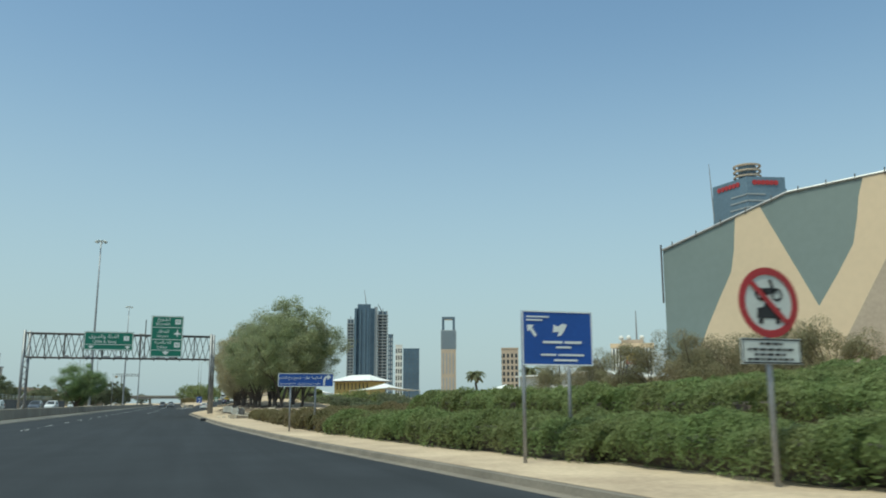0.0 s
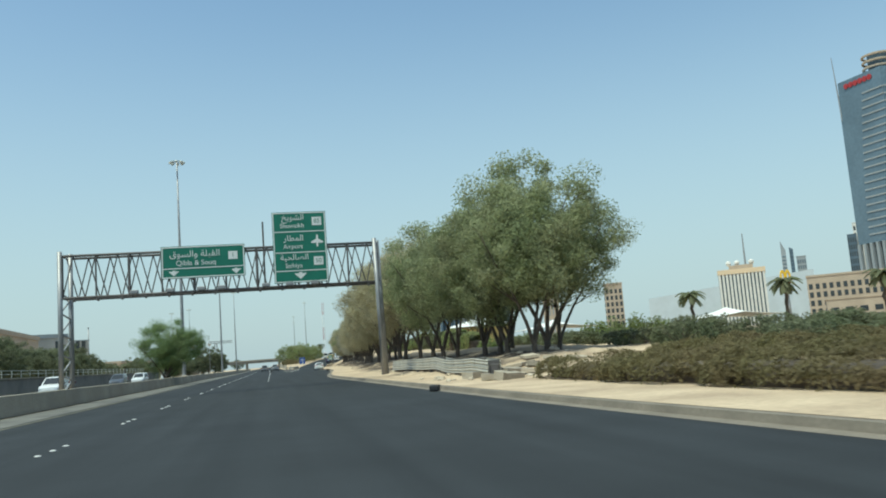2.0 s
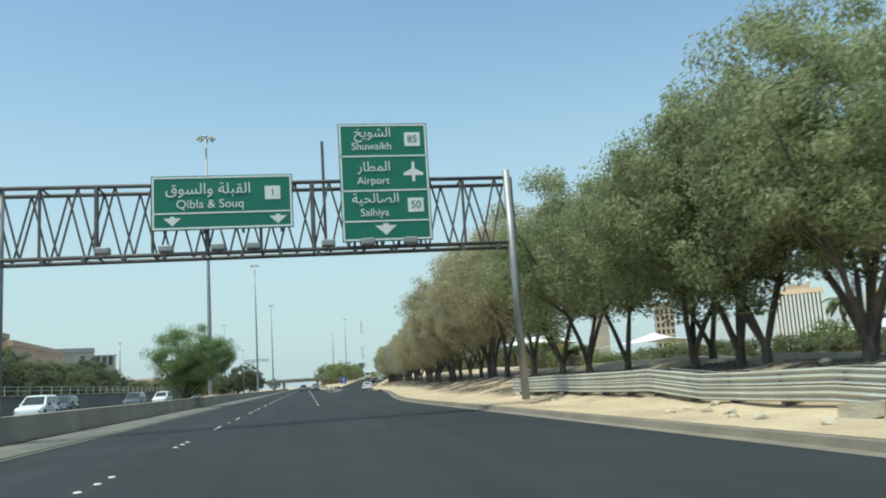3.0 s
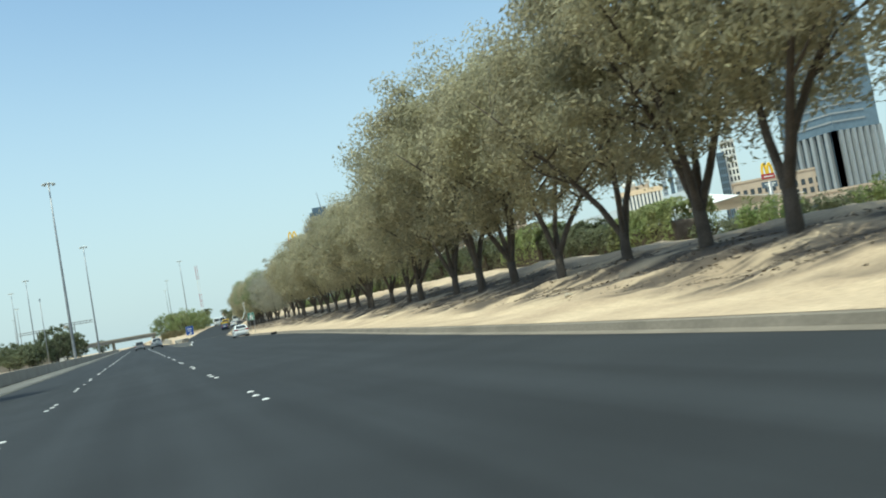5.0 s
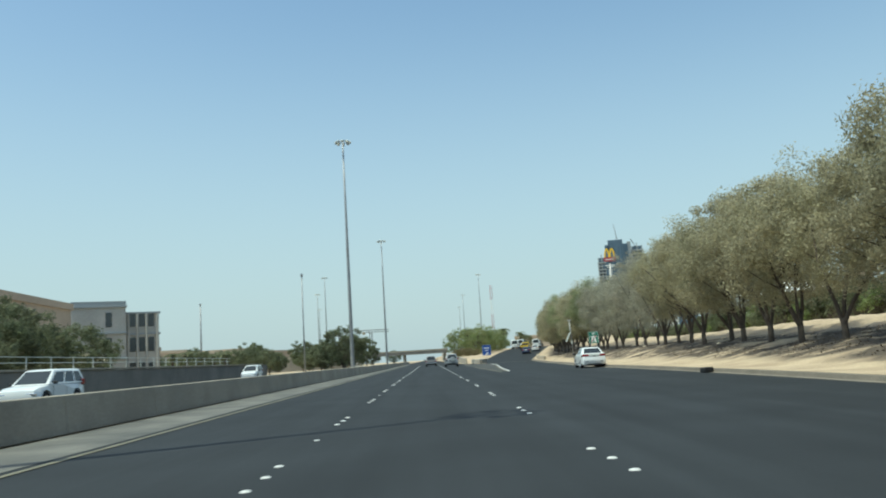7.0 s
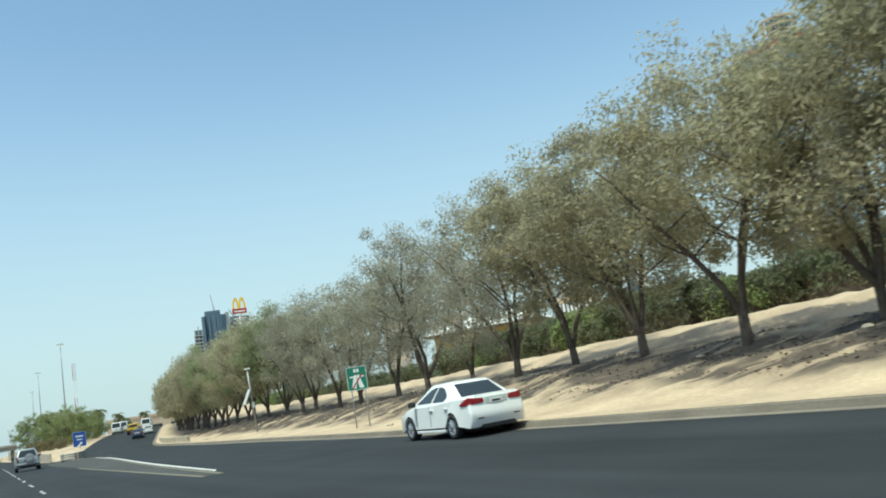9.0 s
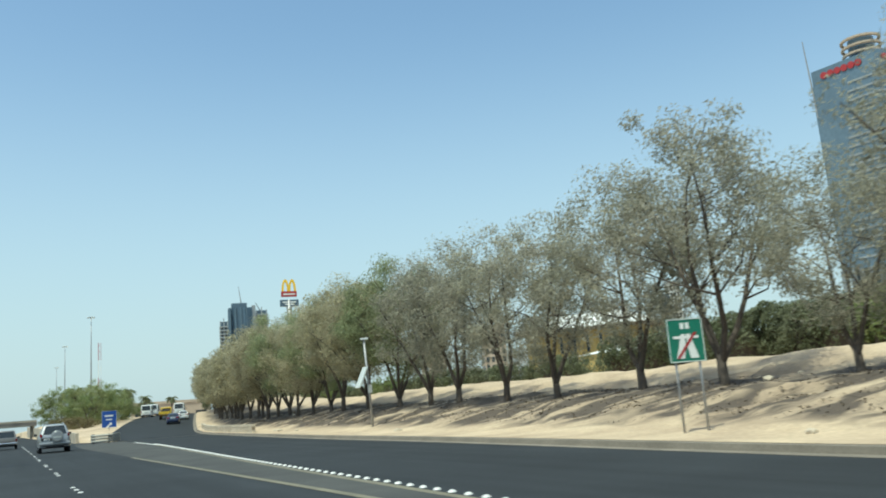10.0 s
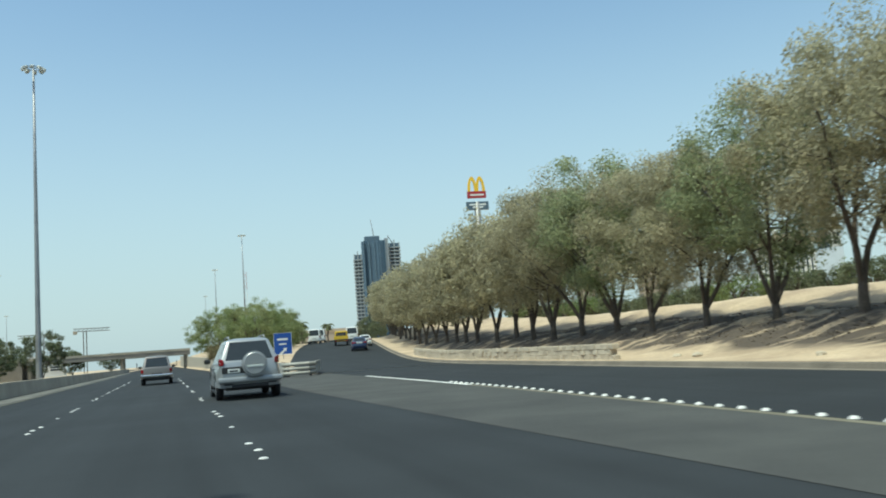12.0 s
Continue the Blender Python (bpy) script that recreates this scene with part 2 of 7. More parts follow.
# ---- mesh helpers ----
def link(name, bm, material, smooth=False):
    me = bpy.data.meshes.new(name)
    bm.to_mesh(me)
    bm.free()
    for m in material if isinstance(material, (list, tuple)) else (material,):
        me.materials.append(m)
    if smooth:
        me.polygons.foreach_set("use_smooth", [True] * len(me.polygons))
    return new(name, me)


def part(name, bm, material, parent, label="", smooth=False):
    ob = link(name, bm, material, smooth)
    ob.parent = parent
    return tagged(ob, label)


def empty(name, m, label, category, group="", kind=""):
    ob = new(name)
    ob.matrix_world = m
    return tagged(ob, label, category, group, kind)


def box(bm, x0, x1, y0, y1, z0, z1, bevel=0.0, index=0):
    made = bmesh.ops.create_cube(bm, size=1)["verts"]
    for v in made:
        v.co = Vector(((x0 + x1) / 2 + v.co.x * (x1 - x0), (y0 + y1) / 2 + v.co.y * (y1 - y0), (z0 + z1) / 2 + v.co.z * (z1 - z0)))
    faces = {f for v in made for f in v.link_faces}
    for f in faces:
        f.material_index = index
    if bevel:
        edges = {e for v in made for e in v.link_edges}
        bmesh.ops.bevel(bm, geom=list(edges), offset=bevel, segments=2, affect="EDGES", profile=0.5)
    return bm


def tube(bm, a, b, r0, r1=None, sides=8, caps=True):
    a, b, r1 = Vector(a), Vector(b), r0 if r1 is None else r1
    q = (b - a).to_track_quat("Z", "Y")
    rings = []
    for p, r in ((a, r0), (b, r1)):
        rings.append([bm.verts.new(p + q @ Vector((r * math.cos(k * math.tau / sides), r * math.sin(k * math.tau / sides), 0))) for k in range(sides)])
    for k in range(sides):
        n = (k + 1) % sides
        bm.faces.new((rings[0][k], rings[0][n], rings[1][n], rings[1][k]))
    if caps:
        bm.faces.new(rings[0][::-1])
        bm.faces.new(rings[1])
    return bm


def bent(bm, pts, radii, sides=7):
    """A tapering limb along a bent line."""
    rings = []
    for i, (p, r) in enumerate(zip(pts, radii)):
        p = Vector(p)
        way = Vector(pts[min(i + 1, len(pts) - 1)]) - Vector(pts[max(i - 1, 0)])
        q = way.to_track_quat("Z", "Y")
        rings.append([bm.verts.new(p + q @ Vector((r * math.cos(k * math.tau / sides), r * math.sin(k * math.tau / sides), 0))) for k in range(sides)])
    for a, b in zip(rings, rings[1:]):
        for k in range(sides):
            n = (k + 1) % sides
            bm.faces.new((a[k], a[n], b[n], b[k]))
    bm.faces.new(rings[-1])
    return bm


def slab(bm, pts, thick, index=0):
    """A flat piece in the x, z plane, facing -y, of some thickness behind it."""
    front = [bm.verts.new((x, 0, z)) for x, z in pts]
    rear = [bm.verts.new((x, thick, z)) for x, z in pts]
    made = [bm.faces.new(front), bm.faces.new(rear[::-1])]
    for k in range(len(pts)):
        n = (k + 1) % len(pts)
        made.append(bm.faces.new((front[n], front[k], rear[k], rear[n])))
    for f in made:
        f.material_index = index
    bmesh.ops.recalc_face_normals(bm, faces=made)
    return bm


def ring_pts(cx, cz, r, n=40):
    return [(cx + r * math.cos(k * math.tau / n), cz + r * math.sin(k * math.tau / n)) for k in range(n)]


def sheet_mesh(name, xs, ys, height, material):
    """A grid over xs and ys at the given height."""
    gx, gy = np.meshgrid(xs, ys)
    gz = np.vectorize(height)(gx, gy)
    co = np.stack([gx, gy, gz], -1).reshape(-1, 3)
    nx = len(xs)
    i = np.arange((len(ys) - 1) * nx).reshape(len(ys) - 1, nx)[:, :-1].ravel()
    faces = np.stack([i, i + 1, i + nx + 1, i + nx], 1)
    me = bpy.data.meshes.new(name)
    me.from_pydata(co.tolist(), [], faces.tolist())
    for m in material if isinstance(material, (list, tuple)) else (material,):
        me.materials.append(m)
    me.polygons.foreach_set("use_smooth", [True] * len(me.polygons))
    return new(name, me)


def strip(name, ys, left, right, height, material, across=6):
    """A road-like strip between two edges."""
    verts, faces = [], []
    for y in ys:
        for k in range(across + 1):
            x = left(y) + (right(y) - left(y)) * k / across
            verts.append((x, y, height(x, y)))
    n = across + 1
    for j in range(len(ys) - 1):
        for k in range(across):
            a = j * n + k
            faces.append((a, a + 1, a + n + 1, a + n))
    me = bpy.data.meshes.new(name)
    me.from_pydata(verts, [], faces)
    me.materials.append(material)
    return new(name, me)


def leaves(name, centres, size, rng, material, parent=None, face=None):
    """Many small pointed leaves round the given centres, turned roughly outwards where face is given."""
    c = np.asarray(centres, float)
    n = len(c)
    f = rng.normal(size=(n, 3)) if face is None else np.asarray(face) + rng.normal(0, 0.55, (n, 3))
    f /= np.linalg.norm(f, axis=1, keepdims=True)
    u = np.cross(f, rng.normal(size=(n, 3)))
    u /= np.linalg.norm(u, axis=1, keepdims=True)
    v = np.cross(f, u)
    v /= np.linalg.norm(v, axis=1, keepdims=True)
    s = size * rng.uniform(0.6, 1.35, (n, 1))
    blade = np.stack([c - u * s - v * s * 0.42, c - u * s * 0.8 + v * s * 0.42, c + u * s], 1).reshape(-1, 3)
    me = bpy.data.meshes.new(name)
    me.vertices.add(3 * n)
    me.vertices.foreach_set("co", blade.ravel())
    me.loops.add(3 * n)
    me.loops.foreach_set("vertex_index", np.arange(3 * n))
    me.polygons.add(n)
    me.polygons.foreach_set("loop_start", np.arange(0, 3 * n, 3))
    me.polygons.foreach_set("loop_total", np.full(n, 3))
    me.materials.append(material)
    me.update()
    me.validate()
    ob = new(name, me)
    ob.parent = parent
    return ob


# ---- the lie of the land ----
KERB_LINE = ((-90, 18.0), (-20, 13.7), (-14, 13.15), (-5, 12.3), (2, 11.55), (12, 10.95), (22, 10.35), (32, 9.9), (45, 9.6), (60, 9.3), (72, 9.0), (82, 8.75), (93, 9.3), (107, 10.4), (113, 11.0),
             (125, 11.9), (137, 12.75), (157, 13.3), (172, 13.2), (181, 13.8), (192, 14.8), (200, 15.2), (208, 15.5), (216, 16.3), (228, 17.2), (240, 18.2), (250, 19.1), (262, 20.4), (290, 25.6), (329, 33.2),
             (360, 41.0), (420, 60.0), (900, 210.0))
RAMP_LEFT = ((224, 10.5), (238, 10.9), (253, 11.4), (272, 12.4), (301, 17.4), (330, 23.4), (360, 30.5), (420, 50.0), (900, 200.0))


def smooth_line(table):
    ys, xs = zip(*table)
    at = np.arange(ys[0] - 10, ys[-1] + 10, 0.5)
    line = np.mean([np.interp(at + d, ys, xs) for d in (-6, -3, 0, 3, 6)], axis=0).tolist()
    first, last = float(at[0]), len(line) - 1

    def where(y):
        k = min(max((y - first) * 2, 0), last - 1e-6)
        i = int(k)
        return line[i] + (line[min(i + 1, last)] - line[i]) * (k - i)
    return where


kerb_x, ramp_left = smooth_line(KERB_LINE), smooth_line(RAMP_LEFT)


def ease(v, a, b):
    v = min(max((v - a) / (b - a), 0), 1)
    return v * v * (3 - 2 * v)


def ramp_z(y):
    return 3.0 * ease(y, 248, 350)


def bank(d, y):
    """The height of the sandy bank at d metres from the kerb."""
    grove = ease(y, 37, 54)
    tall = float(np.interp(y, (60, 105, 120, 140, 165, 180, 200, 228), (0.7, 0.68, 0.8, 0.92, 0.98, 0.95, 0.9, 1.1)))
    wide = ease(y, 112, 138)
    crest = wide * (0.9 * ease(d, 6.8, 13.5) - 0.7 * ease(d, 17, 25)) + (1 - wide) * (0.62 * ease(d, 6.4, 10.2) - 0.75 * ease(d, 11, 19))
    wood = 0.14 + tall * (1.15 * ease(d, 1.2, 7.4) + crest * ease(y, 50, 72))
    garden = 0.14 + 0.25 * ease(d, 2.5, 12) + 1.6 * ease(d, 16, 36)
    return grove * wood + (1 - grove) * garden


def land(x, y):
    k = kerb_x(y)
    if x > k - 0.2:
        d = x - k
        rough = 0.0
        if d > 1.0:
            amp = min((d - 1.0) / 3, 1) * (0.13 if d < 40 else 0.4) * (0.4 + 0.6 * ease(y, 37, 54))
            rough = amp * noise.noise((x * 0.35, y * 0.35, 0)) + amp * 0.6 * noise.noise((x * 1.1, y * 1.1, 3))
            ruts = min((d - 1.0) / 2, 1) * (1 - ease(d, 11, 15)) * ease(y, 37, 54)
            if ruts > 0:
                rough += 0.22 * ruts * noise.noise(((x + y * 0.35) * 0.9, (y - x * 0.35) * 0.16, 5)) + 0.05 * ruts * noise.noise(((x - y * 0.2) * 2.1, y * 0.6, 9))
        return bank(max(d, 0), y) + rough + ramp_z(y) * (1 - 0.4 * ease(d, 10, 60)) - (0.3 if d < 0 else 0)
    if y > 266 and x > 8.4:
        r = ramp_left(y)
        if x < r + 0.2:
            return ramp_z(y) * min(max((x - 8.4) / 1.0, 0), 1) + 0.25 * noise.noise((x * 0.4, y * 0.4, 7)) * min(max((r - x) / 3, 0), 1)
        return ramp_z(y) - 0.12
    return -0.08


def steps(*spans):
    out = []
    for a, b, s in spans:
        out += list(np.arange(a, b, s))
    return out


def under_verge(x, y):
    """The ground, let down below the strip of sand that meets the kerb."""
    d = x - kerb_x(y)
    return land(x, y) - (0.35 if -1.0 < d < 1.6 else 0.0)


def mould_shade(x, y):
    """How much leaf mould and painted tree shade the bank carries: in long trails across the slope."""
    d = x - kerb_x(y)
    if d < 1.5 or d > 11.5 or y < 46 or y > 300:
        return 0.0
    # the band below the trunks also stands in for tree shade, as colour
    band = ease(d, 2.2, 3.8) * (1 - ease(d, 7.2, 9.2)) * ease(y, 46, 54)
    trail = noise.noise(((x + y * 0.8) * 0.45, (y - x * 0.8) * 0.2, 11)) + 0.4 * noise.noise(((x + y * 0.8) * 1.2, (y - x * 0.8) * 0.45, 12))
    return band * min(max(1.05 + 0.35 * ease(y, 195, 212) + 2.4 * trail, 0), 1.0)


ground = sheet_mesh("ground", steps((-4000, -400, 400), (-400, -60, 20), (-60, 8, 2.0), (8, 30, 0.55), (30, 64, 1.6), (64, 160, 8), (160, 400, 30), (400, 4400, 400)),
                    steps((-1500, -120, 120), (-120, -40, 10), (-40, 40, 1.2), (40, 260, 0.7), (260, 400, 2.5), (400, 900, 25), (900, 4400, 350)), under_verge, SAND)
held = ground.data.attributes.new("mould_shade", "FLOAT", "POINT")
held.data.foreach_set("value", [mould_shade(v.co.x, v.co.y) for v in ground.data.vertices])
tagged(ground, "pale dry sand with a low rutted bank beside the road", "ground", kind="structure")
verge = strip("sand_verge", steps((-90, 360, 1.2)), lambda y: kerb_x(y) + 0.12, lambda y: kerb_x(y) + 2.6, lambda x, y: land(x, y) + 0.008, SAND, 8)
held = verge.data.attributes.new("mould_shade", "FLOAT", "POINT")
held.data.foreach_set("value", [mould_shade(v.co.x, v.co.y) for v in verge.data.vertices])
tagged(verge, "trodden pale sand along the kerb", "ground", kind="structure")

# ---- roads ----
def flat(x, y):
    return 0.0


road_ys = steps((-90, 250, 5.0)) + [250.0]
road = strip("road", road_ys, lambda y: -6.05, lambda y: kerb_x(y), flat, ASPHALT)
tagged(road, "dark grey asphalt of a wide four-lane motorway", "road", kind="structure")
road_far = strip("road_under_bridge", [250, 262, 300, 400, 600, 900, 1500], lambda y: -6.05, lambda y: 8.3 if y > 255 else 11.3, flat, ASPHALT)
tagged(road_far, "dark grey asphalt of the main carriageway below the bridge", "road", kind="structure")
ramp_road = strip("ramp_road", steps((250, 420, 4)) + [420.0, 460.0], lambda y: ramp_left(y), lambda y: kerb_x(y), lambda x, y: ramp_z(y) + 0.004, ASPHALT)
tagged(ramp_road, "dark asphalt of the climbing exit ramp", "road", kind="structure")
opposite = strip("opposite_road", steps((-90, 700, 20)), lambda y: -26.0, lambda y: -8.6, lambda x, y: -0.004, ASPHALT)
tagged(opposite, "dark asphalt of the opposite carriageway", "road", kind="structure")
shoulder = strip("hard_shoulder", steps((-90, 400, 10)), lambda y: -6.05, lambda y: -3.95 + 0.05 * math.sin(y * 0.21), lambda x, y: 0.005, SHOULDER, 2)
tagged(shoulder, "pale dusty hard shoulder along the median barrier", "road shoulder", kind="structure")


def mark(name, ys, x_of, width, material, label, z=0.008):
    ob = strip(name, ys, lambda y: x_of(y) - width / 2, lambda y: x_of(y) + width / 2, lambda x, y: z, material, 1)
    return tagged(ob, label, "road marking", kind="structure")


mark("edge_line", steps((-60, 330, 6)), lambda y: -3.66, 0.13, YELLOW_MARK, "worn yellow edge line on the asphalt", 0.011)
GORE_IN = smooth_line(((150, 7.0), (185, 6.9), (218, 6.8), (233, 6.75), (252, 7.6)))
GORE_OUT = smooth_line(((150, 7.0), (168, 7.2), (175, 7.5), (183, 7.9), (191, 8.35), (197, 8.75), (204, 9.25), (210, 9.65), (218, 10.2), (227, 10.75), (238, 11.15), (252, 11.6)))
gore_fill = strip("gore_area", steps((172, 251, 3)) + [251.0], lambda y: GORE_IN(y) + 0.06, lambda y: max(GORE_OUT(y) - 0.06, GORE_IN(y) + 0.07), lambda x, y: 0.005, ASPHALT_PALE, 2)
tagged(gore_fill, "pale worn asphalt between the diverging lanes", "road marking", kind="structure")
mark("gore_line_inner", steps((172, 206, 3)), GORE_IN, 0.16, YELLOW_MARK, "worn yellow line along the gore")
mark("gore_line_outer", steps((172, 227, 3)), GORE_OUT, 0.16, YELLOW_MARK, "worn yellow line along the row of domes")
mark("gore_line_white", steps((224, 240, 3)), GORE_OUT, 0.16, WHITE_MARK, "white line where the exit lane splits off", 0.009)


def stud_mesh():
    """A low round ceramic road stud."""
    bm = bmesh.new()
    bmesh.ops.create_uvsphere(bm, u_segments=12, v_segments=6, radius=1)
    bmesh.ops.delete(bm, geom=[v for v in bm.verts if v.co.z < -0.05], context="VERTS")
    me = bpy.data.meshes.new("road_stud")
    bm.to_mesh(me)
    bm.free()
    me.materials.append(CERAMIC)
    me.polygons.foreach_set("use_smooth", [True] * len(me.polygons))
    return me


STUD = stud_mesh()
rs0 = random.Random(8)


def stud(x, y, r, h, label, group):
    ob = new("road_stud", STUD)
    ob.matrix_world = Matrix.LocRotScale((x, y, 0.0), None, (r, r, h))
    return tagged(ob, label, "road stud", group)


for line, phase in ((0.0, 114.0), (3.7, 113.8)):
    start = phase - 8.3 * 14
    for k in range(34):
        if line and k < 11:
            continue
        for d in (-0.95, 0, 0.95):
            y = start + 8.3 * k + d
            stud(line + rs0.uniform(-0.03, 0.03), y, 0.06, 0.018, "small white ceramic lane stud on asphalt", "lane studs")
        if rs0.random() < 0.35:
            stud(line, start + 8.3 * k + 4.15, 0.05, 0.014, "small white ceramic lane stud on asphalt", "lane studs")
yd = 174.0
while yd < 227:
    stud(GORE_OUT(yd) + 0.2, yd, 0.062, 0.036, "large white dome stud beside the yellow line", "dome studs")
    yd += 0.52


def kerb():
    bm = bmesh.new()
    ys = steps((-90, 240, 2.5), (240, 420, 4))
    prof = ((-0.3, 0.004), (-0.03, 0.012), (0.0, 0.13), (0.16, 0.145), (0.18, -0.1))
    rows = []
    for y in ys:
        wob = 0.02 * noise.noise((y * 0.3, 0, 5))
        rows.append([bm.verts.new((kerb_x(y) + x + wob, y, z + ramp_z(y) + (0.015 * noise.noise((y * 0.8, 1, 1)) if z > 0.1 else 0))) for x, z in prof])
    for a, b in zip(rows, rows[1:]):
        for k in range(len(prof) - 1):
            bm.faces.new((a[k], a[k + 1], b[k + 1], b[k]))
    ob = link("kerb", bm, KERB)
    return tagged(ob, "sand-stained low concrete kerb and gutter", "kerb", kind="structure")


kerb()


# ---- median barrier ----
def barrier_block():
    top = empty("concrete_barrier", Matrix.Identity(4), "weathered beige concrete barrier block in the median", "barrier", "median barrier blocks")
    bm = bmesh.new()
    prof = ((-0.5, 0.0), (0.1, 0.0), (0.09, 0.12), (0.06, 0.4), (0.02, 0.86), (-0.34, 0.86), (-0.42, 0.4), (-0.48, 0.12))
    ends = [[bm.verts.new((x, y, z)) for x, z in prof] for y in (0.015, 5.985)]
    n = len(prof)
    for k in range(n):
        bm.faces.new((ends[0][k], ends[0][(k + 1) % n], ends[1][(k + 1) % n], ends[1][k]))
    bm.faces.new(ends[0][::-1])
    bm.faces.new(ends[1])
    bmesh.ops.recalc_face_normals(bm, faces=bm.faces)
    bmesh.ops.bevel(bm, geom=[e for e in bm.edges], offset=0.018, segments=1, affect="EDGES")
    part("block", bm, CONCRETE, top)
    bm = bmesh.new()
    box(bm, -0.3, -0.04, -0.012, 0.012, 0.02, 0.80)
    part("joint_seal", bm, DARK_STEEL, top, "dark joint between two blocks")
    return top


block = barrier_block()
first = True
for k in range(85):
    m = pose(-6.35 + 0.9 * ease(-90 + 6 * k, 135, 250), -90 + 6 * k, 0, 0, 0, -0.45 if 135 < -90 + 6 * k < 250 else 0)
    if first:
        block.matrix_world, first = m, False
    else:
        copy_thing(block, m)
median = strip("median", steps((-90, 420, 20)), lambda y: -8.7, lambda y: -6.5, lambda x, y: 0.03, SAND, 1)
tagged(median, "sandy median strip behind the barrier", "ground", kind="structure")


# ---- high masts ----
def high_mast(h):
    top = empty("high_mast", Matrix.Identity(4), "tall tapered galvanised floodlight mast in the median", "light mast", "floodlight masts")
    bm = bmesh.new()
    bent(bm, [(0, 0, 0.2), (0, 0, h * 0.33), (0, 0, h * 0.66), (0, 0, h)], [0.25, 0.2, 0.14, 0.09], 14)
    part("pole", bm, STEEL, top, smooth=True)
    bm = bmesh.new()
    box(bm, -0.45, 0.45, -0.6, 0.6, 0, 0.95, 0.05)
    part("base", bm, PALE_WALL, top, "pale concrete footing")
    bm = bmesh.new()
    for k in range(14):
        a, b = k * math.tau / 14, (k + 1) * math.tau / 14
        tube(bm, (0.62 * math.cos(a), 0.62 * math.sin(a), h + 0.1), (0.62 * math.cos(b), 0.62 * math.sin(b), h + 0.1), 0.035, sides=5)
    for k in range(4):
        a = k * math.tau / 4
        tube(bm, (0, 0, h + 0.1), (0.62 * math.cos(a), 0.62 * math.sin(a), h + 0.1), 0.035, sides=5)
    part("head_frame", bm, DARK_STEEL, top, "dark ring frame")
    for k in range(8):
        a = k * math.tau / 8
        bm = bmesh.new()
        box(bm, -0.2, 0.2, -0.16, 0.16, -0.13, 0.13, 0.05)
        bmesh.ops.transform(bm, matrix=Matrix.Translation((0.82 * math.cos(a), 0.82 * math.sin(a), h - 0.02)) @ Matrix.Rotation(a, 4, "Z") @ Matrix.Rotation(0.45, 4, "Y"), verts=bm.verts)
        part("floodlight", bm, SIGN_GREY, top, "pale floodlight housing")
    return top


mast = high_mast(28.4)
mast.matrix_world = pose(-6.75, 123.9, 0)
for x, y, s in ((-6.45, 203.9, 0.915), (-5.95, 269.1, 0.848), (-24.5, 331.1, 0.854), (-52.2, 528, 1.3), (20, 389, 0.9), (15.8, 420, 0.76), (-44, 470, 0.9), (20, 560, 0.9), (-64, 620, 1)):
    copy_thing(mast, pose(x, y, land(x, y) - 0.2 if x > 8 else 0)).scale = (s, s, s)
tagged(mast, "tall tapered galvanised floodlight mast behind the concrete barrier")


def radio_mast(x, y, h):
    top = empty("lattice_mast", pose(x, y, 0), "slender red and white lattice radio mast far off", "radio mast")
    for k in range(5):
        bm = bmesh.new()
        z0, z1 = h * k / 5, h * (k + 1) / 5
        for a in range(3):
            c, s = math.cos(a * math.tau / 3), math.sin(a * math.tau / 3)
            tube(bm, (c * 0.9, s * 0.9, z0), (c * 0.9, s * 0.9, z1), 0.075, sides=5)
            c2, s2 = math.cos((a + 1) * math.tau / 3), math.sin((a + 1) * math.tau / 3)
            for j in range(3):
                za, zb = z0 + (z1 - z0) * j / 3, z0 + (z1 - z0) * (j + 1) / 3
                tube(bm, (c * 0.9, s * 0.9, za), (c2 * 0.9, s2 * 0.9, zb), 0.045, sides=4)
        part("section", bm, (SIGN_RED, SIGN_WHITE)[k % 2], top, "red section" if k % 2 == 0 else "white section")
    return top


radio_mast(44, 640, 46)


# ---- sign gantry ----
def letters(text, size, x, z, depth, material, parent, name="lettering", align="CENTER", label=""):
    cu = bpy.data.curves.new(name, "FONT")
    cu.body, cu.size, cu.align_x, cu.align_y, cu.extrude = text, size, align, "CENTER", 0.004
    tmp = new(name, cu)
    me = bpy.data.meshes.new_from_object(tmp.evaluated_get(bpy.context.evaluated_depsgraph_get()))
    bpy.data.objects.remove(tmp)
    me.materials.clear()
    me.materials.append(material)
    me.name = name
    ob = new(name, me)
    ob.parent = parent
    ob.matrix_local = pose(x, depth, z, 90)
    return tagged(ob, label)


def flat_part(name, pts, thick, y, material, parent, label=""):
    bm = bmesh.new()
    slab(bm, pts, thick)
    bmesh.ops.translate(bm, vec=(0, y, 0), verts=bm.verts)
    return part(name, bm, material, parent, label)


def rect(x0, x1, z0, z1):
    return [(x0, z0), (x1, z0), (x1, z1), (x0, z1)]


def frame_bars(x0, x1, z0, z1, w, y, material, parent, name="border"):
    bm = bmesh.new()
    for r in (rect(x0, x1, z0, z0 + w), rect(x0, x1, z1 - w, z1), rect(x0, x0 + w, z0 + w, z1 - w), rect(x1 - w, x1, z0 + w, z1 - w)):
        slab(bm, r, 0.008)
    bmesh.ops.translate(bm, vec=(0, y, 0), verts=bm.verts)
    return part(name, bm, material, parent, "white border")


def down_arrow(cx, cz, s):
    return [(cx - s, cz + s * 0.42), (cx - s * 0.25, cz + s * 0.42), (cx - s * 0.25, cz + s * 0.62), (cx + s * 0.25, cz + s * 0.62), (cx + s * 0.25, cz + s * 0.42),
            (cx + s, cz + s * 0.42), (cx, cz - s * 0.5)]


GX0, GX1, GY = -6.85, 10.3, 62.63
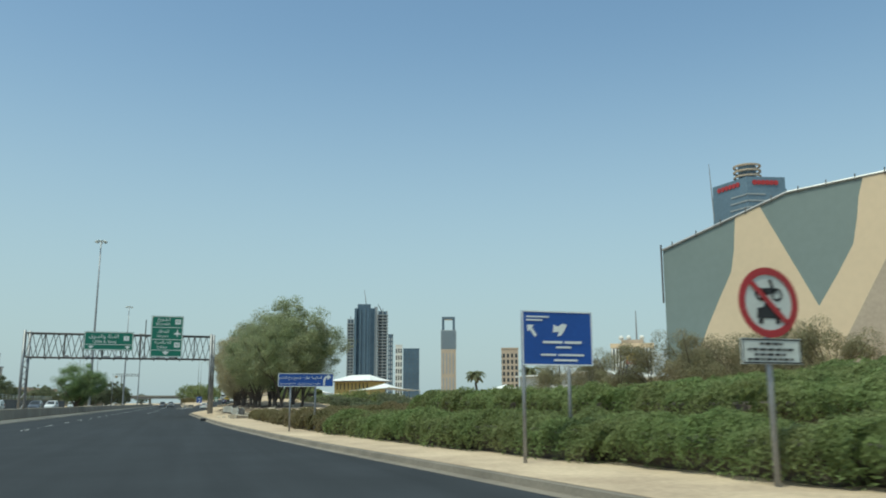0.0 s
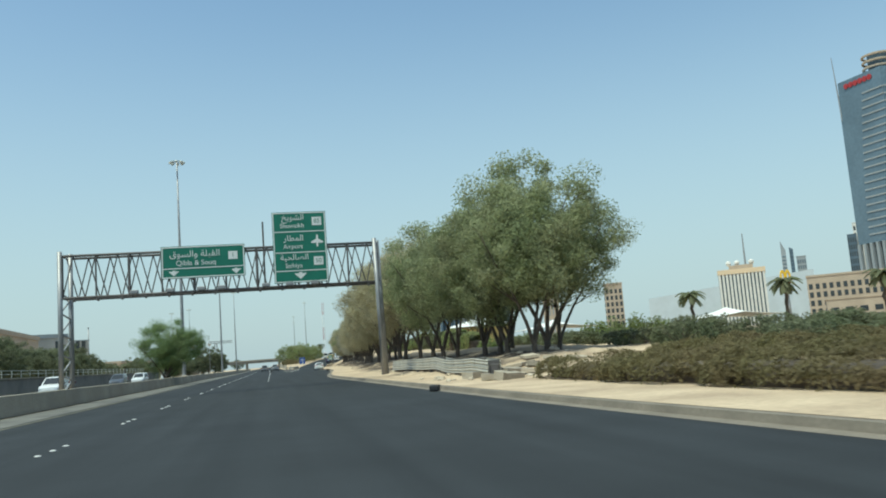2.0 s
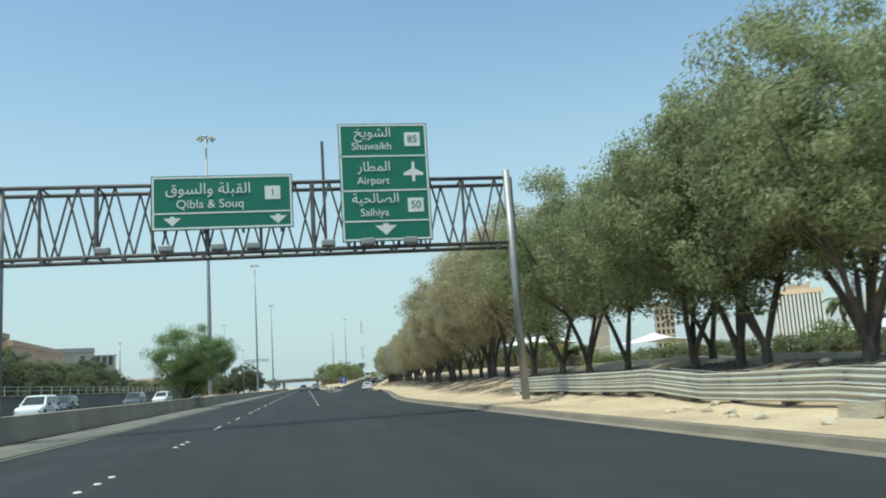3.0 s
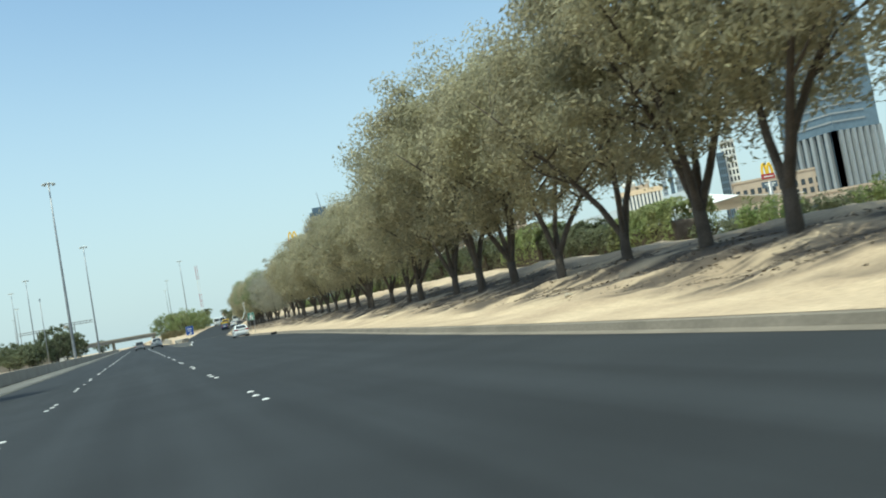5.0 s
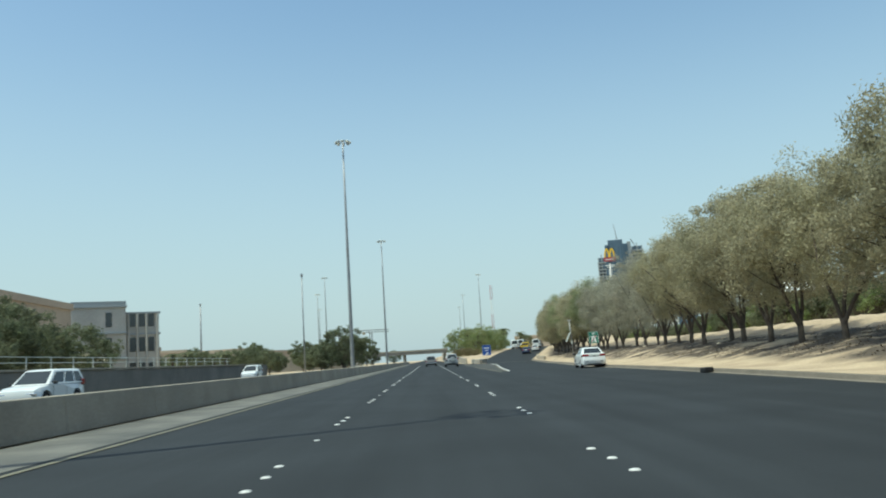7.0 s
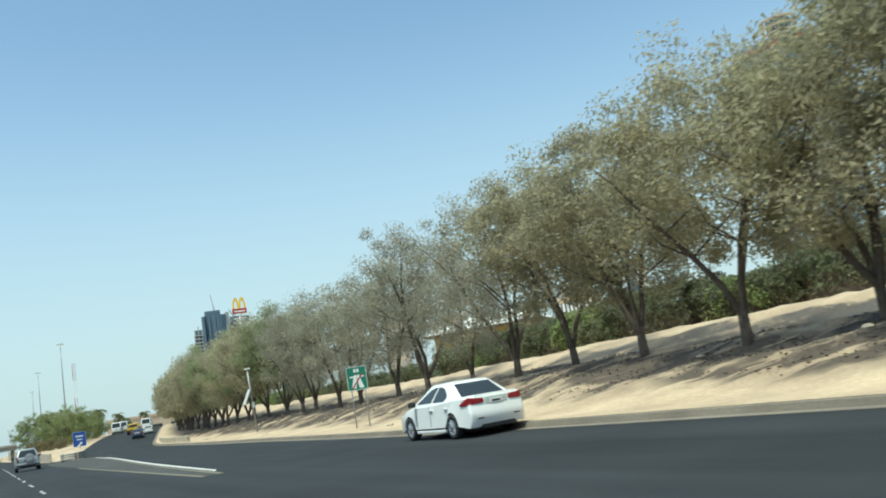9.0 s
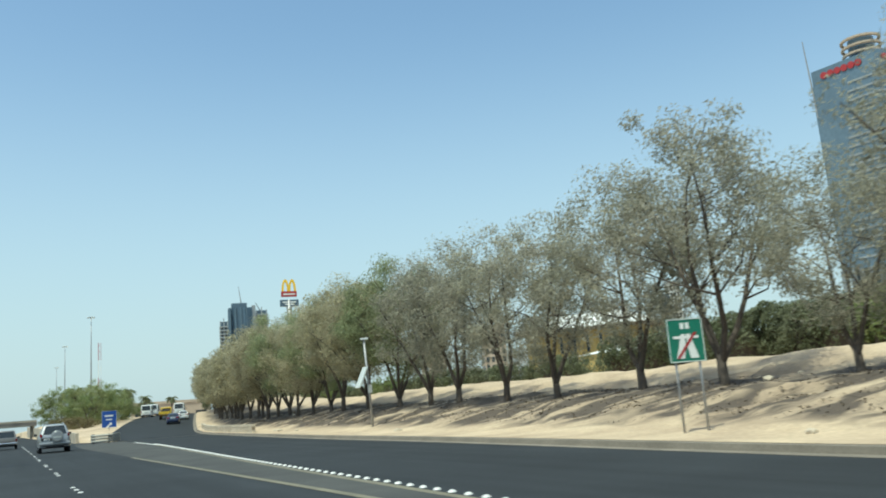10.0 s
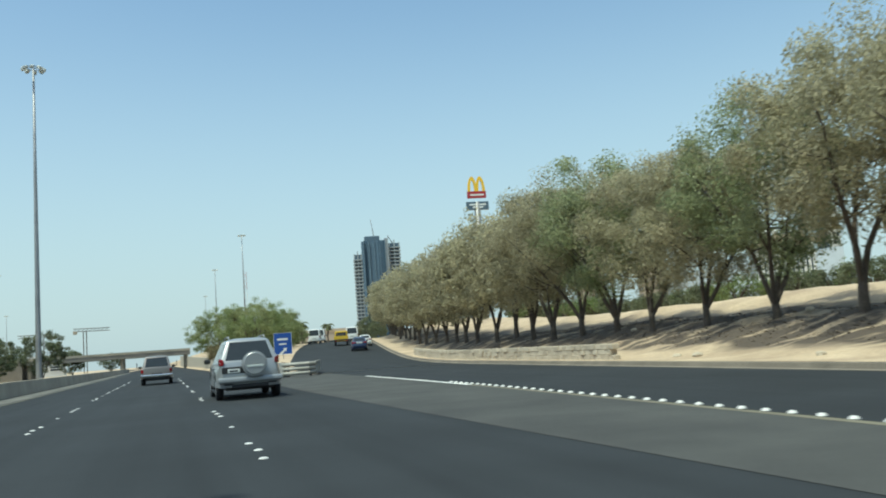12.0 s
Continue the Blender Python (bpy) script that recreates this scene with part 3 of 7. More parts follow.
Z_LOW, Z_HIGH = 5.68, 7.98


def gantry():
    top = empty("sign_gantry", pose(0, GY, 0), "brown-grey steel lattice gantry spanning the motorway", "gantry")
    for x, base, lean in ((GX0, 0.0, 0.0), (GX1, 0.3, 0.1)):
        for dy in (-0.55, 0.55):
            bm = bmesh.new()
            tube(bm, (x + (0.18 if dy > 0 else -0.12) + lean, dy, base), (x + (0.18 if dy > 0 else -0.12), dy, Z_HIGH + 0.25), 0.14, 0.13, 12)
            part("column", bm, STEEL, top, smooth=True)
        bm = bmesh.new()
        z, side = base + 0.5, 1
        while z < Z_LOW - 0.3:
            tube(bm, (x - 0.12 + lean * 0.5, -0.55 * side, z), (x + 0.18, 0.55 * side, z + 0.8), 0.045, sides=6)
            tube(bm, (x + 0.18, 0.55 * side, z + 0.8), (x - 0.12 + lean * 0.5, -0.55 * side, z + 1.1), 0.045, sides=6)
            z, side = z + 1.1, side
        part("column_bracing", bm, STEEL, top)
    for dy in (-0.55, 0.55):
        for z in (Z_LOW, Z_HIGH):
            bm = bmesh.new()
            tube(bm, (GX0, dy, z), (GX1, dy, z), 0.07, sides=8)
            part("chord", bm, DARK_STEEL, top, smooth=True)
        n = 30
        for k in range(n):
            xa, xb = GX0 + (GX1 - GX0) * k / n, GX0 + (GX1 - GX0) * (k + 1) / n
            bm = bmesh.new()
            up = (k % 2 == 0) != (dy > 0)
            tube(bm, (xa, dy, Z_LOW if up else Z_HIGH), (xb, dy, Z_HIGH if up else Z_LOW), 0.036, sides=6)
            part("brace", bm, DARK_STEEL, top)
    for k in range(11):
        x = GX0 + (GX1 - GX0) * k / 10
        for z in (Z_LOW, Z_HIGH):
            bm = bmesh.new()
            tube(bm, (x, -0.55, z), (x, 0.55, z), 0.035, sides=6)
            part("cross_tie", bm, DARK_STEEL, top)
        bm = bmesh.new()
        tube(bm, (x, -0.55, Z_LOW), (x, -0.55, Z_HIGH), 0.05 if k % 2 else 0.075, sides=6)
        part("upright", bm, DARK_STEEL, top)
    bm = bmesh.new()
    tube(bm, (3.85, 0, Z_LOW), (3.85, 0, 9.55), 0.05, sides=8)
    part("bare_pole", bm, DARK_STEEL, top)
    for x in (-3.1, -1.2, 0.4, 1.5, 3.9, 5.2, 6.6):
        bm = bmesh.new()
        box(bm, x - 0.22, x + 0.22, -1.3, -0.95, Z_LOW - 0.02, Z_LOW + 0.2, 0.04)
        tube(bm, (x, -0.55, Z_LOW), (x, -1.1, Z_LOW + 0.02), 0.035, sides=6)
        part("sign_floodlight", bm, STEEL, top, "grey floodlight under the sign")
    for k in range(14):
        x = GX0 + 0.6 + (GX1 - GX0 - 1.2) * k / 13
        bm = bmesh.new()
        box(bm, x - 0.06, x + 0.06, -0.7, -0.5, Z_LOW - 0.22, Z_LOW - 0.05, 0.01)
        part("bracket", bm, DARK_STEEL, top)
    return top


gantry()
# Arabic in its joined letter forms, set from left to right as drawn.
QIBLA = "\uFED5\uFEEE\uFEB4\uFEDF\uFE8D\u0648 \uFE94\uFEE0\uFE92\uFED8\uFEDF\uFE8D"
SHUWAIKH = "\uFEA6\uFEF3\uFEEE\uFEB8\uFEDF\uFE8D"
AIRPORT = "\uFEAD\uFE8E\uFEC4\uFEE4\uFEDF\uFE8D"
SALHIYA = "\uFE94\uFEF4\uFEA4\uFEDF\uFE8E\uFEBC\uFEDF\uFE8D"


def big_sign(name, x0, x1, z0, z1, label):
    top = empty(name, pose(0, GY - 0.78, 0), label, "road sign", "motorway signs")
    flat_part("panel", rect(x0, x1, z0, z1), 0.06, 0.0, SIGN_GREEN, top)
    frame_bars(x0 + 0.03, x1 - 0.03, z0 + 0.03, z1 - 0.03, 0.06, -0.012, SIGN_WHITE, top)
    for x in np.linspace(x0 + 0.4, x1 - 0.4, 4):
        bm = bmesh.new()
        box(bm, x - 0.04, x + 0.04, 0.06, 0.24, z0 - 0.1, z1 - 0.1)
        part("bracket", bm, DARK_STEEL, top)
    return top


def shield(text, cx, cz, s, parent):
    ob = flat_part("route_shield", rect(cx - s, cx + s, cz - s * 0.9, cz + s * 0.9), 0.01, -0.014, SIGN_WHITE, parent, "white route number shield")
    letters(text, s * 1.3, cx, cz, -0.019, SIGN_GREEN, ob, "route_number")


s1 = big_sign("direction_sign", -1.7, 2.8, 6.42, 8.22, "green motorway sign with white Arabic and Latin lettering, two down arrows")
letters(QIBLA, 0.5, 0.1, 7.76, -0.02, SIGN_WHITE, s1)
letters("Qibla & Souq", 0.4, 0.15, 7.26, -0.02, SIGN_WHITE, s1)
shield("1", 2.15, 7.6, 0.25, s1)
flat_part("divider", rect(-1.6, 2.74, 6.95, 7.0), 0.008, -0.012, SIGN_WHITE, s1)
flat_part("down_arrow", down_arrow(-1.05, 6.7, 0.28), 0.008, -0.012, SIGN_WHITE, s1)
flat_part("down_arrow", down_arrow(2.3, 6.7, 0.28), 0.008, -0.012, SIGN_WHITE, s1)
s2 = big_sign("direction_sign", 4.38, 7.42, 5.84, 9.92, "tall green motorway sign with three white destinations and a down arrow")
for z in (8.75, 7.55, 6.5):
    flat_part("divider", rect(4.42, 7.36, z, z + 0.05), 0.008, -0.012, SIGN_WHITE, s2)
for ar, la, z in ((SHUWAIKH, "Shuwaikh", 9.35), (AIRPORT, "Airport", 8.15), (SALHIYA, "Salhiya", 7.05)):
    letters(ar, 0.46, 5.55, z + 0.24, -0.02, SIGN_WHITE, s2)
    letters(la, 0.36, 5.5, z - 0.24, -0.02, SIGN_WHITE, s2)
shield("85", 6.9, 9.35, 0.27, s2)
shield("50", 6.9, 7.05, 0.27, s2)
px, pz = 6.88, 8.2
flat_part("plane_symbol", [(px - 0.05, pz - 0.33), (px - 0.05, pz - 0.12), (px - 0.34, pz - 0.12), (px - 0.34, pz - 0.04), (px - 0.05, pz + 0.12), (px - 0.05, pz + 0.32), (px, pz + 0.38),
                           (px + 0.05, pz + 0.32), (px + 0.05, pz + 0.12), (px + 0.34, pz - 0.04), (px + 0.34, pz - 0.12), (px + 0.05, pz - 0.12), (px + 0.05, pz - 0.33)], 0.008, -0.012, SIGN_WHITE, s2)
flat_part("down_arrow", down_arrow(5.85, 6.22, 0.36), 0.008, -0.012, SIGN_WHITE, s2)


# ---- trees ----
def tree(name, seed, height, spread, bare, count, size, leaf, label, group, clumps=46, stems=3, drop=0.0, lean=0.0):
    """A tree with several stems from a short trunk, limbs and a ragged crown of small leaves in clumps. lean: metres by which its top stands off along x."""
    rng = np.random.default_rng(seed)
    top = empty(name, Matrix.Identity(4), label, "tree", group)
    bm = bmesh.new()
    fork = rng.uniform(0.5, 0.9)
    bent(bm, [(0, 0, -0.3), (0.02, 0, 0.15), (0.0, 0.03, fork + 0.1)], [0.2, 0.15, 0.125], 9)
    tips = []
    for s in range(stems):
        a = s * math.tau / stems + rng.uniform(-0.5, 0.5)
        out = rng.uniform(0.25, 0.48)
        p = np.array([0.03 * math.cos(a), 0.03 * math.sin(a), fork - 0.1])
        pts, rad, d = [tuple(p)], [0.095], np.array([math.cos(a) * out, math.sin(a) * out, 1.0])
        n = 6
        for k in range(n):
            d = d + rng.normal(0, 0.13, 3) * (1, 1, 0.3)
            p = p + d / np.linalg.norm(d) * (height * 0.82 - fork) / n
            pts.append(tuple(p))
            rad.append(0.085 * (1 - (k + 1) / n) + 0.012)
        bent(bm, pts, rad, 7)
        tips.append(pts[-1])
        for j in range(2, n):
            for _ in range(2):
                b = rng.uniform(0, math.tau)
                q0 = np.array(pts[j])
                ln = spread * rng.uniform(0.45, 0.85)
                q2 = q0 + np.array([math.cos(b) * ln, math.sin(b) * ln, ln * rng.uniform(0.25, 0.9)])
                q2[:2] *= min(1, 0.8 * spread / max(np.hypot(q2[0], q2[1]), 0.01))
                q2[2] = min(q2[2], height - 0.5)
                q1 = (q0 + q2) / 2 + rng.normal(0, 0.15, 3)
                bent(bm, [tuple(q0), tuple(q1), tuple(q2)], [rad[j] * 0.55, rad[j] * 0.35, 0.012], 5)
                tips.append(tuple(q2))
    for v in bm.verts:
        v.co.x += lean * max(v.co.z / height, 0) ** 1.2
    part("trunk", bm, BARK, top, smooth=True)
    mid = (height + bare) / 2
    half = (height - bare) / 2
    cl = []
    for t in tips:
        cl.append((*t[:2], min(t[2], height - 0.3), rng.uniform(0.45, 0.8)))
    while len(cl) < clumps + len(tips):
        v = rng.normal(size=3)
        v /= np.linalg.norm(v)
        r = rng.uniform(0.45, 1.0) ** 0.6
        lob = 1 + 0.28 * noise.noise((v[0] * 1.7 + seed, v[1] * 1.7, v[2] * 1.7))
        cl.append((v[0] * spread * r * lob, v[1] * spread * r * lob, mid + v[2] * half * r * lob - drop * abs(v[0]), rng.uniform(0.4, 0.95)))
    cl = np.array(cl)
    pick = rng.integers(0, len(cl), count)
    off = rng.normal(size=(count, 3))
    off /= np.linalg.norm(off, axis=1, keepdims=True)
    off *= (rng.uniform(0, 1, (count, 1)) ** 0.42) * cl[pick, 3:4] * (1, 1, 0.8)
    pts = cl[pick, :3] + off
    pts[:, 2] = np.maximum(pts[:, 2], bare * 0.8)
    pts[:, 0] += lean * (pts[:, 2] / height) ** 1.2
    out = off / np.linalg.norm(off, axis=1, keepdims=True) + 0.9 * (pts - (0, 0, mid)) / (spread, spread, half)
    leaves("crown", pts, size, rng, leaf, top, out / np.linalg.norm(out, axis=1, keepdims=True))
    return top


ROW = "trees along the sandy bank"
G_LABEL = "bushy olive-green tree with forked stems on the sandy bank"
D_LABEL = "dusty sparse tree with forked stems on the sandy bank"
kinds = [tree("roadside_tree", 11, 8.3, 2.9, 1.9, 31000, 0.073, LEAF_OLIVE, G_LABEL, ROW, 120),
         tree("roadside_tree", 12, 7.6, 3.1, 1.8, 31000, 0.073, LEAF_OLIVE, G_LABEL, ROW, 120, 4),
         tree("roadside_tree", 13, 7.8, 2.9, 1.8, 30000, 0.07, LEAF_DRY, D_LABEL, ROW, 115),
         tree("roadside_tree", 14, 7.3, 3.0, 1.7, 30000, 0.07, LEAF_DRY, D_LABEL, ROW, 115, 4),
         tree("roadside_tree", 15, 8.0, 2.7, 1.1, 19000, 0.064, LEAF_GREY, D_LABEL, ROW, 80, 4),
         tree("roadside_tree", 16, 7.5, 2.6, 1.1, 18000, 0.064, LEAF_GREY, D_LABEL, ROW, 76, 3),
         tree("roadside_tree", 17, 7.3, 3.0, 1.5, 9000, 0.13, LEAF_DRY, D_LABEL, ROW, 90, 3),
         tree("roadside_tree", 18, 7.6, 3.0, 1.5, 9000, 0.13, LEAF_DRY, D_LABEL, ROW, 90, 3)]
used = set()


def plant(which, x, y, turn, scale):
    m = pose(x, y, land(x, y) - 0.03, 0, 0, turn)
    ob = kinds[which]
    if which in used:
        ob = copy_thing(kinds[which], m)
    used.add(which)
    ob.scale = (1, 1, 1)
    ob.matrix_basis = m @ Matrix.Diagonal((scale, scale, scale, 1))
    return ob


rt = random.Random(5)
stands, yt = [], 52.8
while yt < 345:
    if not 78 < yt < 123:
        stands.append(yt)
    yt += rt.uniform(3.5, 4.8)
stands += [80.7, 85.0, 89.6, 93.2, 97.2, 101.4, 105.0, 108.4, 112.3, 116.3, 120.0]
for yt in sorted(stands):
    kx = kerb_x(yt)
    off = float(np.interp(yt, (52, 80, 95, 105, 113, 120, 147, 172, 180, 225, 260, 285), (6.6, 6.8, 6.5, 5.9, 5.1, 4.8, 5.3, 6.6, 7.0, 5.6, 5.0, 3.5)))
    if yt < 78:
        pick = rt.choice((0, 1))
    elif yt < 176:
        pick = rt.choice((2, 3))
    elif yt < 212:
        pick = rt.choice((4, 5, 5, 4, 2))
    elif yt < 248:
        pick = rt.choice((2, 1, 1, 0, 3))
    else:
        pick = rt.choice((6, 6, 7))
    plant(pick, kx + off + rt.uniform(-0.4, 0.4), yt, rt.uniform(0, 360), rt.uniform(0.98, 1.14) * (1.17 if 80 < yt < 118 else 0.96 if 118 < yt < 165 else 0.92 if 165 < yt < 178 else 0.78 if 178 < yt < 185 else 1.08 if 70 < yt < 81 else 1.07 if yt > 245 else 1.0))
for x, y, s in ((17.6, 54.4, 1.27), (16.4, 58.8, 1.2), (19.2, 66.0, 1.1)):
    plant(0, x, y, x * 77, s)
leaning = tree("roadside_tree", 19, 7.6, 2.3, 2.6, 17000, 0.066, LEAF_OLIVE, "thin olive-green tree leaning away from the grove", ROW, 60, 3, lean=3.0)
leaning.matrix_world = pose(18.6, 55.6, land(18.6, 55.6) - 0.03)


# ---- hedges and shrubs ----
def hedge(seed, length, depth, height, count, leaf, label, group, size=0.07):
    """A clipped hedge block with rounded shoulders: a dark twiggy core under a skin of small leaves."""
    rng = np.random.default_rng(seed)
    top = empty("hedge", Matrix.Identity(4), label, "hedge", group)
    bm = bmesh.new()
    box(bm, -depth / 2 + 0.42, depth / 2 - 0.42, -length / 2 + 0.3, length / 2 - 0.3, -0.1, height * 0.62, 0.2)
    bmesh.ops.subdivide_edges(bm, edges=bm.edges[:], cuts=2, use_grid_fill=True)
    for v in bm.verts:
        v.co += Vector([0.1 * noise.noise(v.co * 2 + Vector((seed, k * 9, 0))) for k in range(3)])
    part("core", bm, BARK, top, "dark twiggy inside")
    # round the section from the foot of one face over the top to the other
    t = rng.uniform(0.0, math.pi, count)
    c, s = np.cos(t), np.sin(t)
    ex = 0.42
    x = -np.sign(c) * np.abs(c) ** ex * depth / 2
    z = np.abs(s) ** ex * height
    y = rng.uniform(-0.5, 0.5, count) * (length + 0.5)
    nrm = np.stack([-np.sign(c) * np.abs(c) ** (2 - ex) / depth * 2, np.zeros(count), np.abs(s) ** (2 - ex) / height], 1) + 1e-4
    nrm /= np.linalg.norm(nrm, axis=1, keepdims=True)
    lump = np.array([noise.noise((p * 0.8, q * 0.8, w * 0.8 + seed)) + 0.6 * noise.noise((p * 2.2, q * 2.2, w * 2.2 + seed)) for p, q, w in zip(x, y, z)])
    move = 0.34 * lump - np.abs(rng.normal(0, 0.07, count))
    pts = np.stack([x, y, z], 1) + nrm * move[:, None]
    pts[:, 2] = np.maximum(pts[:, 2], 0.02)
    leaves("foliage", pts, size, rng, leaf, top, nrm)
    return top


def row_of(makers, places):
    """The first of each kind stands in its first place; the rest are copies."""
    seen = set()
    for k, m in places:
        if k in seen:
            copy_thing(makers[k], m)
        else:
            makers[k].matrix_world = m
            seen.add(k)


HL = "thick clipped green hedge with a ragged top on sandy ground"
HD = "thick clipped hedge, browned by dust, on sandy ground"
front = [hedge(1, 6.2, 3.4, 0.92, 30000, LEAF_HEDGE, HL, "roadside hedges", 0.046), hedge(2, 6.2, 3.4, 0.75, 15000, LEAF_HEDGE_DRY, HD, "roadside hedges", 0.06),
         hedge(3, 6.2, 4.2, 1.35, 16000, LEAF_HEDGE, HL, "roadside hedges", 0.065),
         hedge(4, 6.2, 3.2, 0.62, 14000, LEAF_HEDGE_DRY, HD, "roadside hedges", 0.05)]
places = []
yh, k = -40.0, 0
while yh < 40:
    foot = float(np.interp(yh, (-40, -16, -10, -4, 4, 12, 24, 42), (20.0, 16.85, 15.4, 14.35, 13.4, 12.85, 12.6, 12.6)))
    green = 0 if yh < 8 else 1 if yh < 20 else 3
    places.append((green, pose(foot + 1.7, yh, land(foot + 1.7, yh) - 0.05, 0, 0, (k % 2) * 180 + (6 if yh < 10 else 2))))
    back = foot + 6.2
    if yh < 42:
        places.append((2 if yh < 14 else 1 if yh < 24 else 3, pose(back + 1.6, yh + 2.5, 0.5 if yh < 14 else 0.35, 0, 0, (k % 3 == 0) * 180)))
    if yh < 30:
        places.append((2, pose(back + 6.4, yh + 1.0, 1.0 - 0.045 * max(yh + 6, 0), 0, 0, (k % 3 == 1) * 180)))
    if yh < 12:
        places.append((2, pose(back + 10.6, yh + 3.0, 1.65 - 0.07 * max(yh + 9, 0), 0, 0, (k % 2) * 180 + 4)))
        places.append((2, pose(back + 14.6, yh, 2.1 - 0.07 * max(yh + 9, 0), 0, 0, (k % 3 == 2) * 180 - 5)))
    yh += 5.6
    k += 1
row_of(front, places)


def shrub(seed, r, h, count, leaf, label, group="", size=0.1):
    rng = np.random.default_rng(seed)
    top = empty("shrub", Matrix.Identity(4), label, "shrub", group)
    bm = bmesh.new()
    for s in range(9):
        a = rng.uniform(0, math.tau)
        e = np.array([math.cos(a) * r * 0.7, math.sin(a) * r * 0.7, h * rng.uniform(0.6, 0.95)])
        bent(bm, [(0, 0, -0.1), tuple(e * (0.4, 0.4, 0.5) + rng.normal(0, 0.06, 3)), tuple(e)], [0.05, 0.03, 0.01], 5)
    part("stem", bm, BARK, top)
    cl = []
    for _ in range(30):
        a, q = rng.uniform(0, math.tau), rng.uniform(0.15, 1) ** 0.6
        z = h * rng.uniform(0.15, 0.85)
        w = r * q * math.sqrt(max(1 - (z / h - 0.4) ** 2, 0.2))
        cl.append((math.cos(a) * w, math.sin(a) * w, z, rng.uniform(0.18, 0.4) * r * 0.8))
    cl = np.array(cl)
    pick = rng.integers(0, len(cl), count)
    off = rng.normal(size=(count, 3))
    off /= np.linalg.norm(off, axis=1, keepdims=True)
    pts = cl[pick, :3] + off * cl[pick, 3:4] * rng.uniform(0.3, 1, (count, 1)) ** 0.5
    pts[:, 2] = np.maximum(pts[:, 2], 0.03)
    leaves("foliage", pts, size, rng, leaf, top, off + (0, 0, 0.3))
    return top


SG = "shrubs behind the bank"
shrubs = [shrub(21, 1.5, 1.5, 1900, LEAF_DARK, "dark green shrub behind the sandy bank", SG), shrub(22, 1.8, 1.9, 1900, LEAF_HEDGE, "green shrub behind the sandy bank", SG),
          shrub(23, 1.4, 1.1, 1500, LEAF_HEDGE_DRY, "dry brownish shrub on sandy ground", SG)]
places = []
rs = random.Random(9)
y = 57.0
while y < 300:
    d = rs.uniform(17.0, 20.0)
    x = kerb_x(y) + d
    places.append((rs.choice((0, 0, 1)), pose(x, y, land(x, y) - 0.1, 0, 0, rs.uniform(0, 360))))
    y += rs.uniform(1.7, 2.8)
for _ in range(46):
    x, y = rs.uniform(24, 48), rs.uniform(42, 126)
    places.append((rs.choice((0, 0, 2)), pose(x, y, land(x, y) - 0.1, 0, 0, rs.uniform(0, 360)) @ Matrix.Diagonal((0.9, 0.9, 0.55, 1))))
for _ in range(26):
    x, y = rs.uniform(19.5, 28), rs.uniform(42, 47)
    places.append((2, pose(x, y, land(x, y) - 0.1, 0, 0, rs.uniform(0, 360)) @ Matrix.Diagonal((0.85, 0.85, 0.6, 1))))
for _ in range(64):
    x, y = rs.uniform(21, 58), rs.uniform(45, 78)
    if x > kerb_x(y) + 13:
        places.append((rs.choice((0, 2, 2)), pose(x, y, land(x, y) - 0.1, 0, 0, rs.uniform(0, 360)) @ Matrix.Diagonal((1.1, 1.1, 0.6, 1))))
for _ in range(36):
    x, y = rs.uniform(20.5, 31), rs.uniform(38, 57)
    if x > 20.5 + max(y - 47, 0) * 0.5:
        places.append((rs.choice((0, 2, 2)), pose(x, y, land(x, y) - 0.1, 0, 0, rs.uniform(0, 360)) @ Matrix.Diagonal((0.9, 0.9, 0.75, 1))))
for _ in range(40):
    x, y = rs.uniform(22, 40), rs.uniform(26, 46)
    places.append((rs.choice((0, 2, 2)), pose(x, y, land(x, y) - 0.1, 0, 0, rs.uniform(0, 360)) @ Matrix.Diagonal((1.1, 1.1, 0.6, 1))))
for _ in range(22):
    x, y = rs.uniform(30, 44), rs.uniform(-16, 2)
    places.append((rs.choice((0, 1)), pose(x, y, land(x, y) - 0.1, 0, 0, rs.uniform(0, 360))))
row_of(shrubs, places)
crest = [hedge(5, 6.2, 2.6, 2.3, 9000, LEAF_DARK, "tall dense dark green hedge behind the sandy bank", "hedges behind the bank", 0.1),
         hedge(6, 6.2, 2.8, 2.8, 10000, LEAF_THICKET, "tall dense green hedge behind the sandy bank", "hedges behind the bank", 0.1)]
places = []
y = 112.0
while y < 204:
    x = kerb_x(y) + 17.6 + rs.uniform(-0.4, 0.4)
    turn = math.degrees(math.atan2(kerb_x(y - 3) - kerb_x(y + 3), 6.0))
    places.append((rs.choice((0, 0, 1)), pose(x, y, land(x, y) - 0.1, 0, 0, turn + rs.choice((0, 180))) @ Matrix.Diagonal((1, 1, rs.uniform(0.9, 1.15), 1))))
    y += 5.7
row_of(crest, places)

TWIGGY = "low wide brownish twiggy bush before the painted wall"
dry = [shrub(31, 3.3, 3.9, 30000, LEAF_TWIG, TWIGGY, "dry bushes", 0.055), shrub(32, 2.8, 4.6, 20000, LEAF_TWIG, TWIGGY, "dry bushes", 0.055)]
row_of(dry, [(k, pose(x, y, land(x, y) - 0.2, 0, 0, a) @ Matrix.Diagonal((s, s, s, 1))) for k, x, y, a, s in
             ((0, 34.6, 29.0, 0, 0.95), (1, 36.6, 27.0, 60, 1.0), (0, 38.6, 25.2, 140, 1.1), (1, 40.2, 22.6, 220, 1.05), (0, 42.0, 20.4, 300, 1.15), (1, 44.0, 19.0, 20, 1.1), (0, 46.0, 17.0, 200, 1.2))])


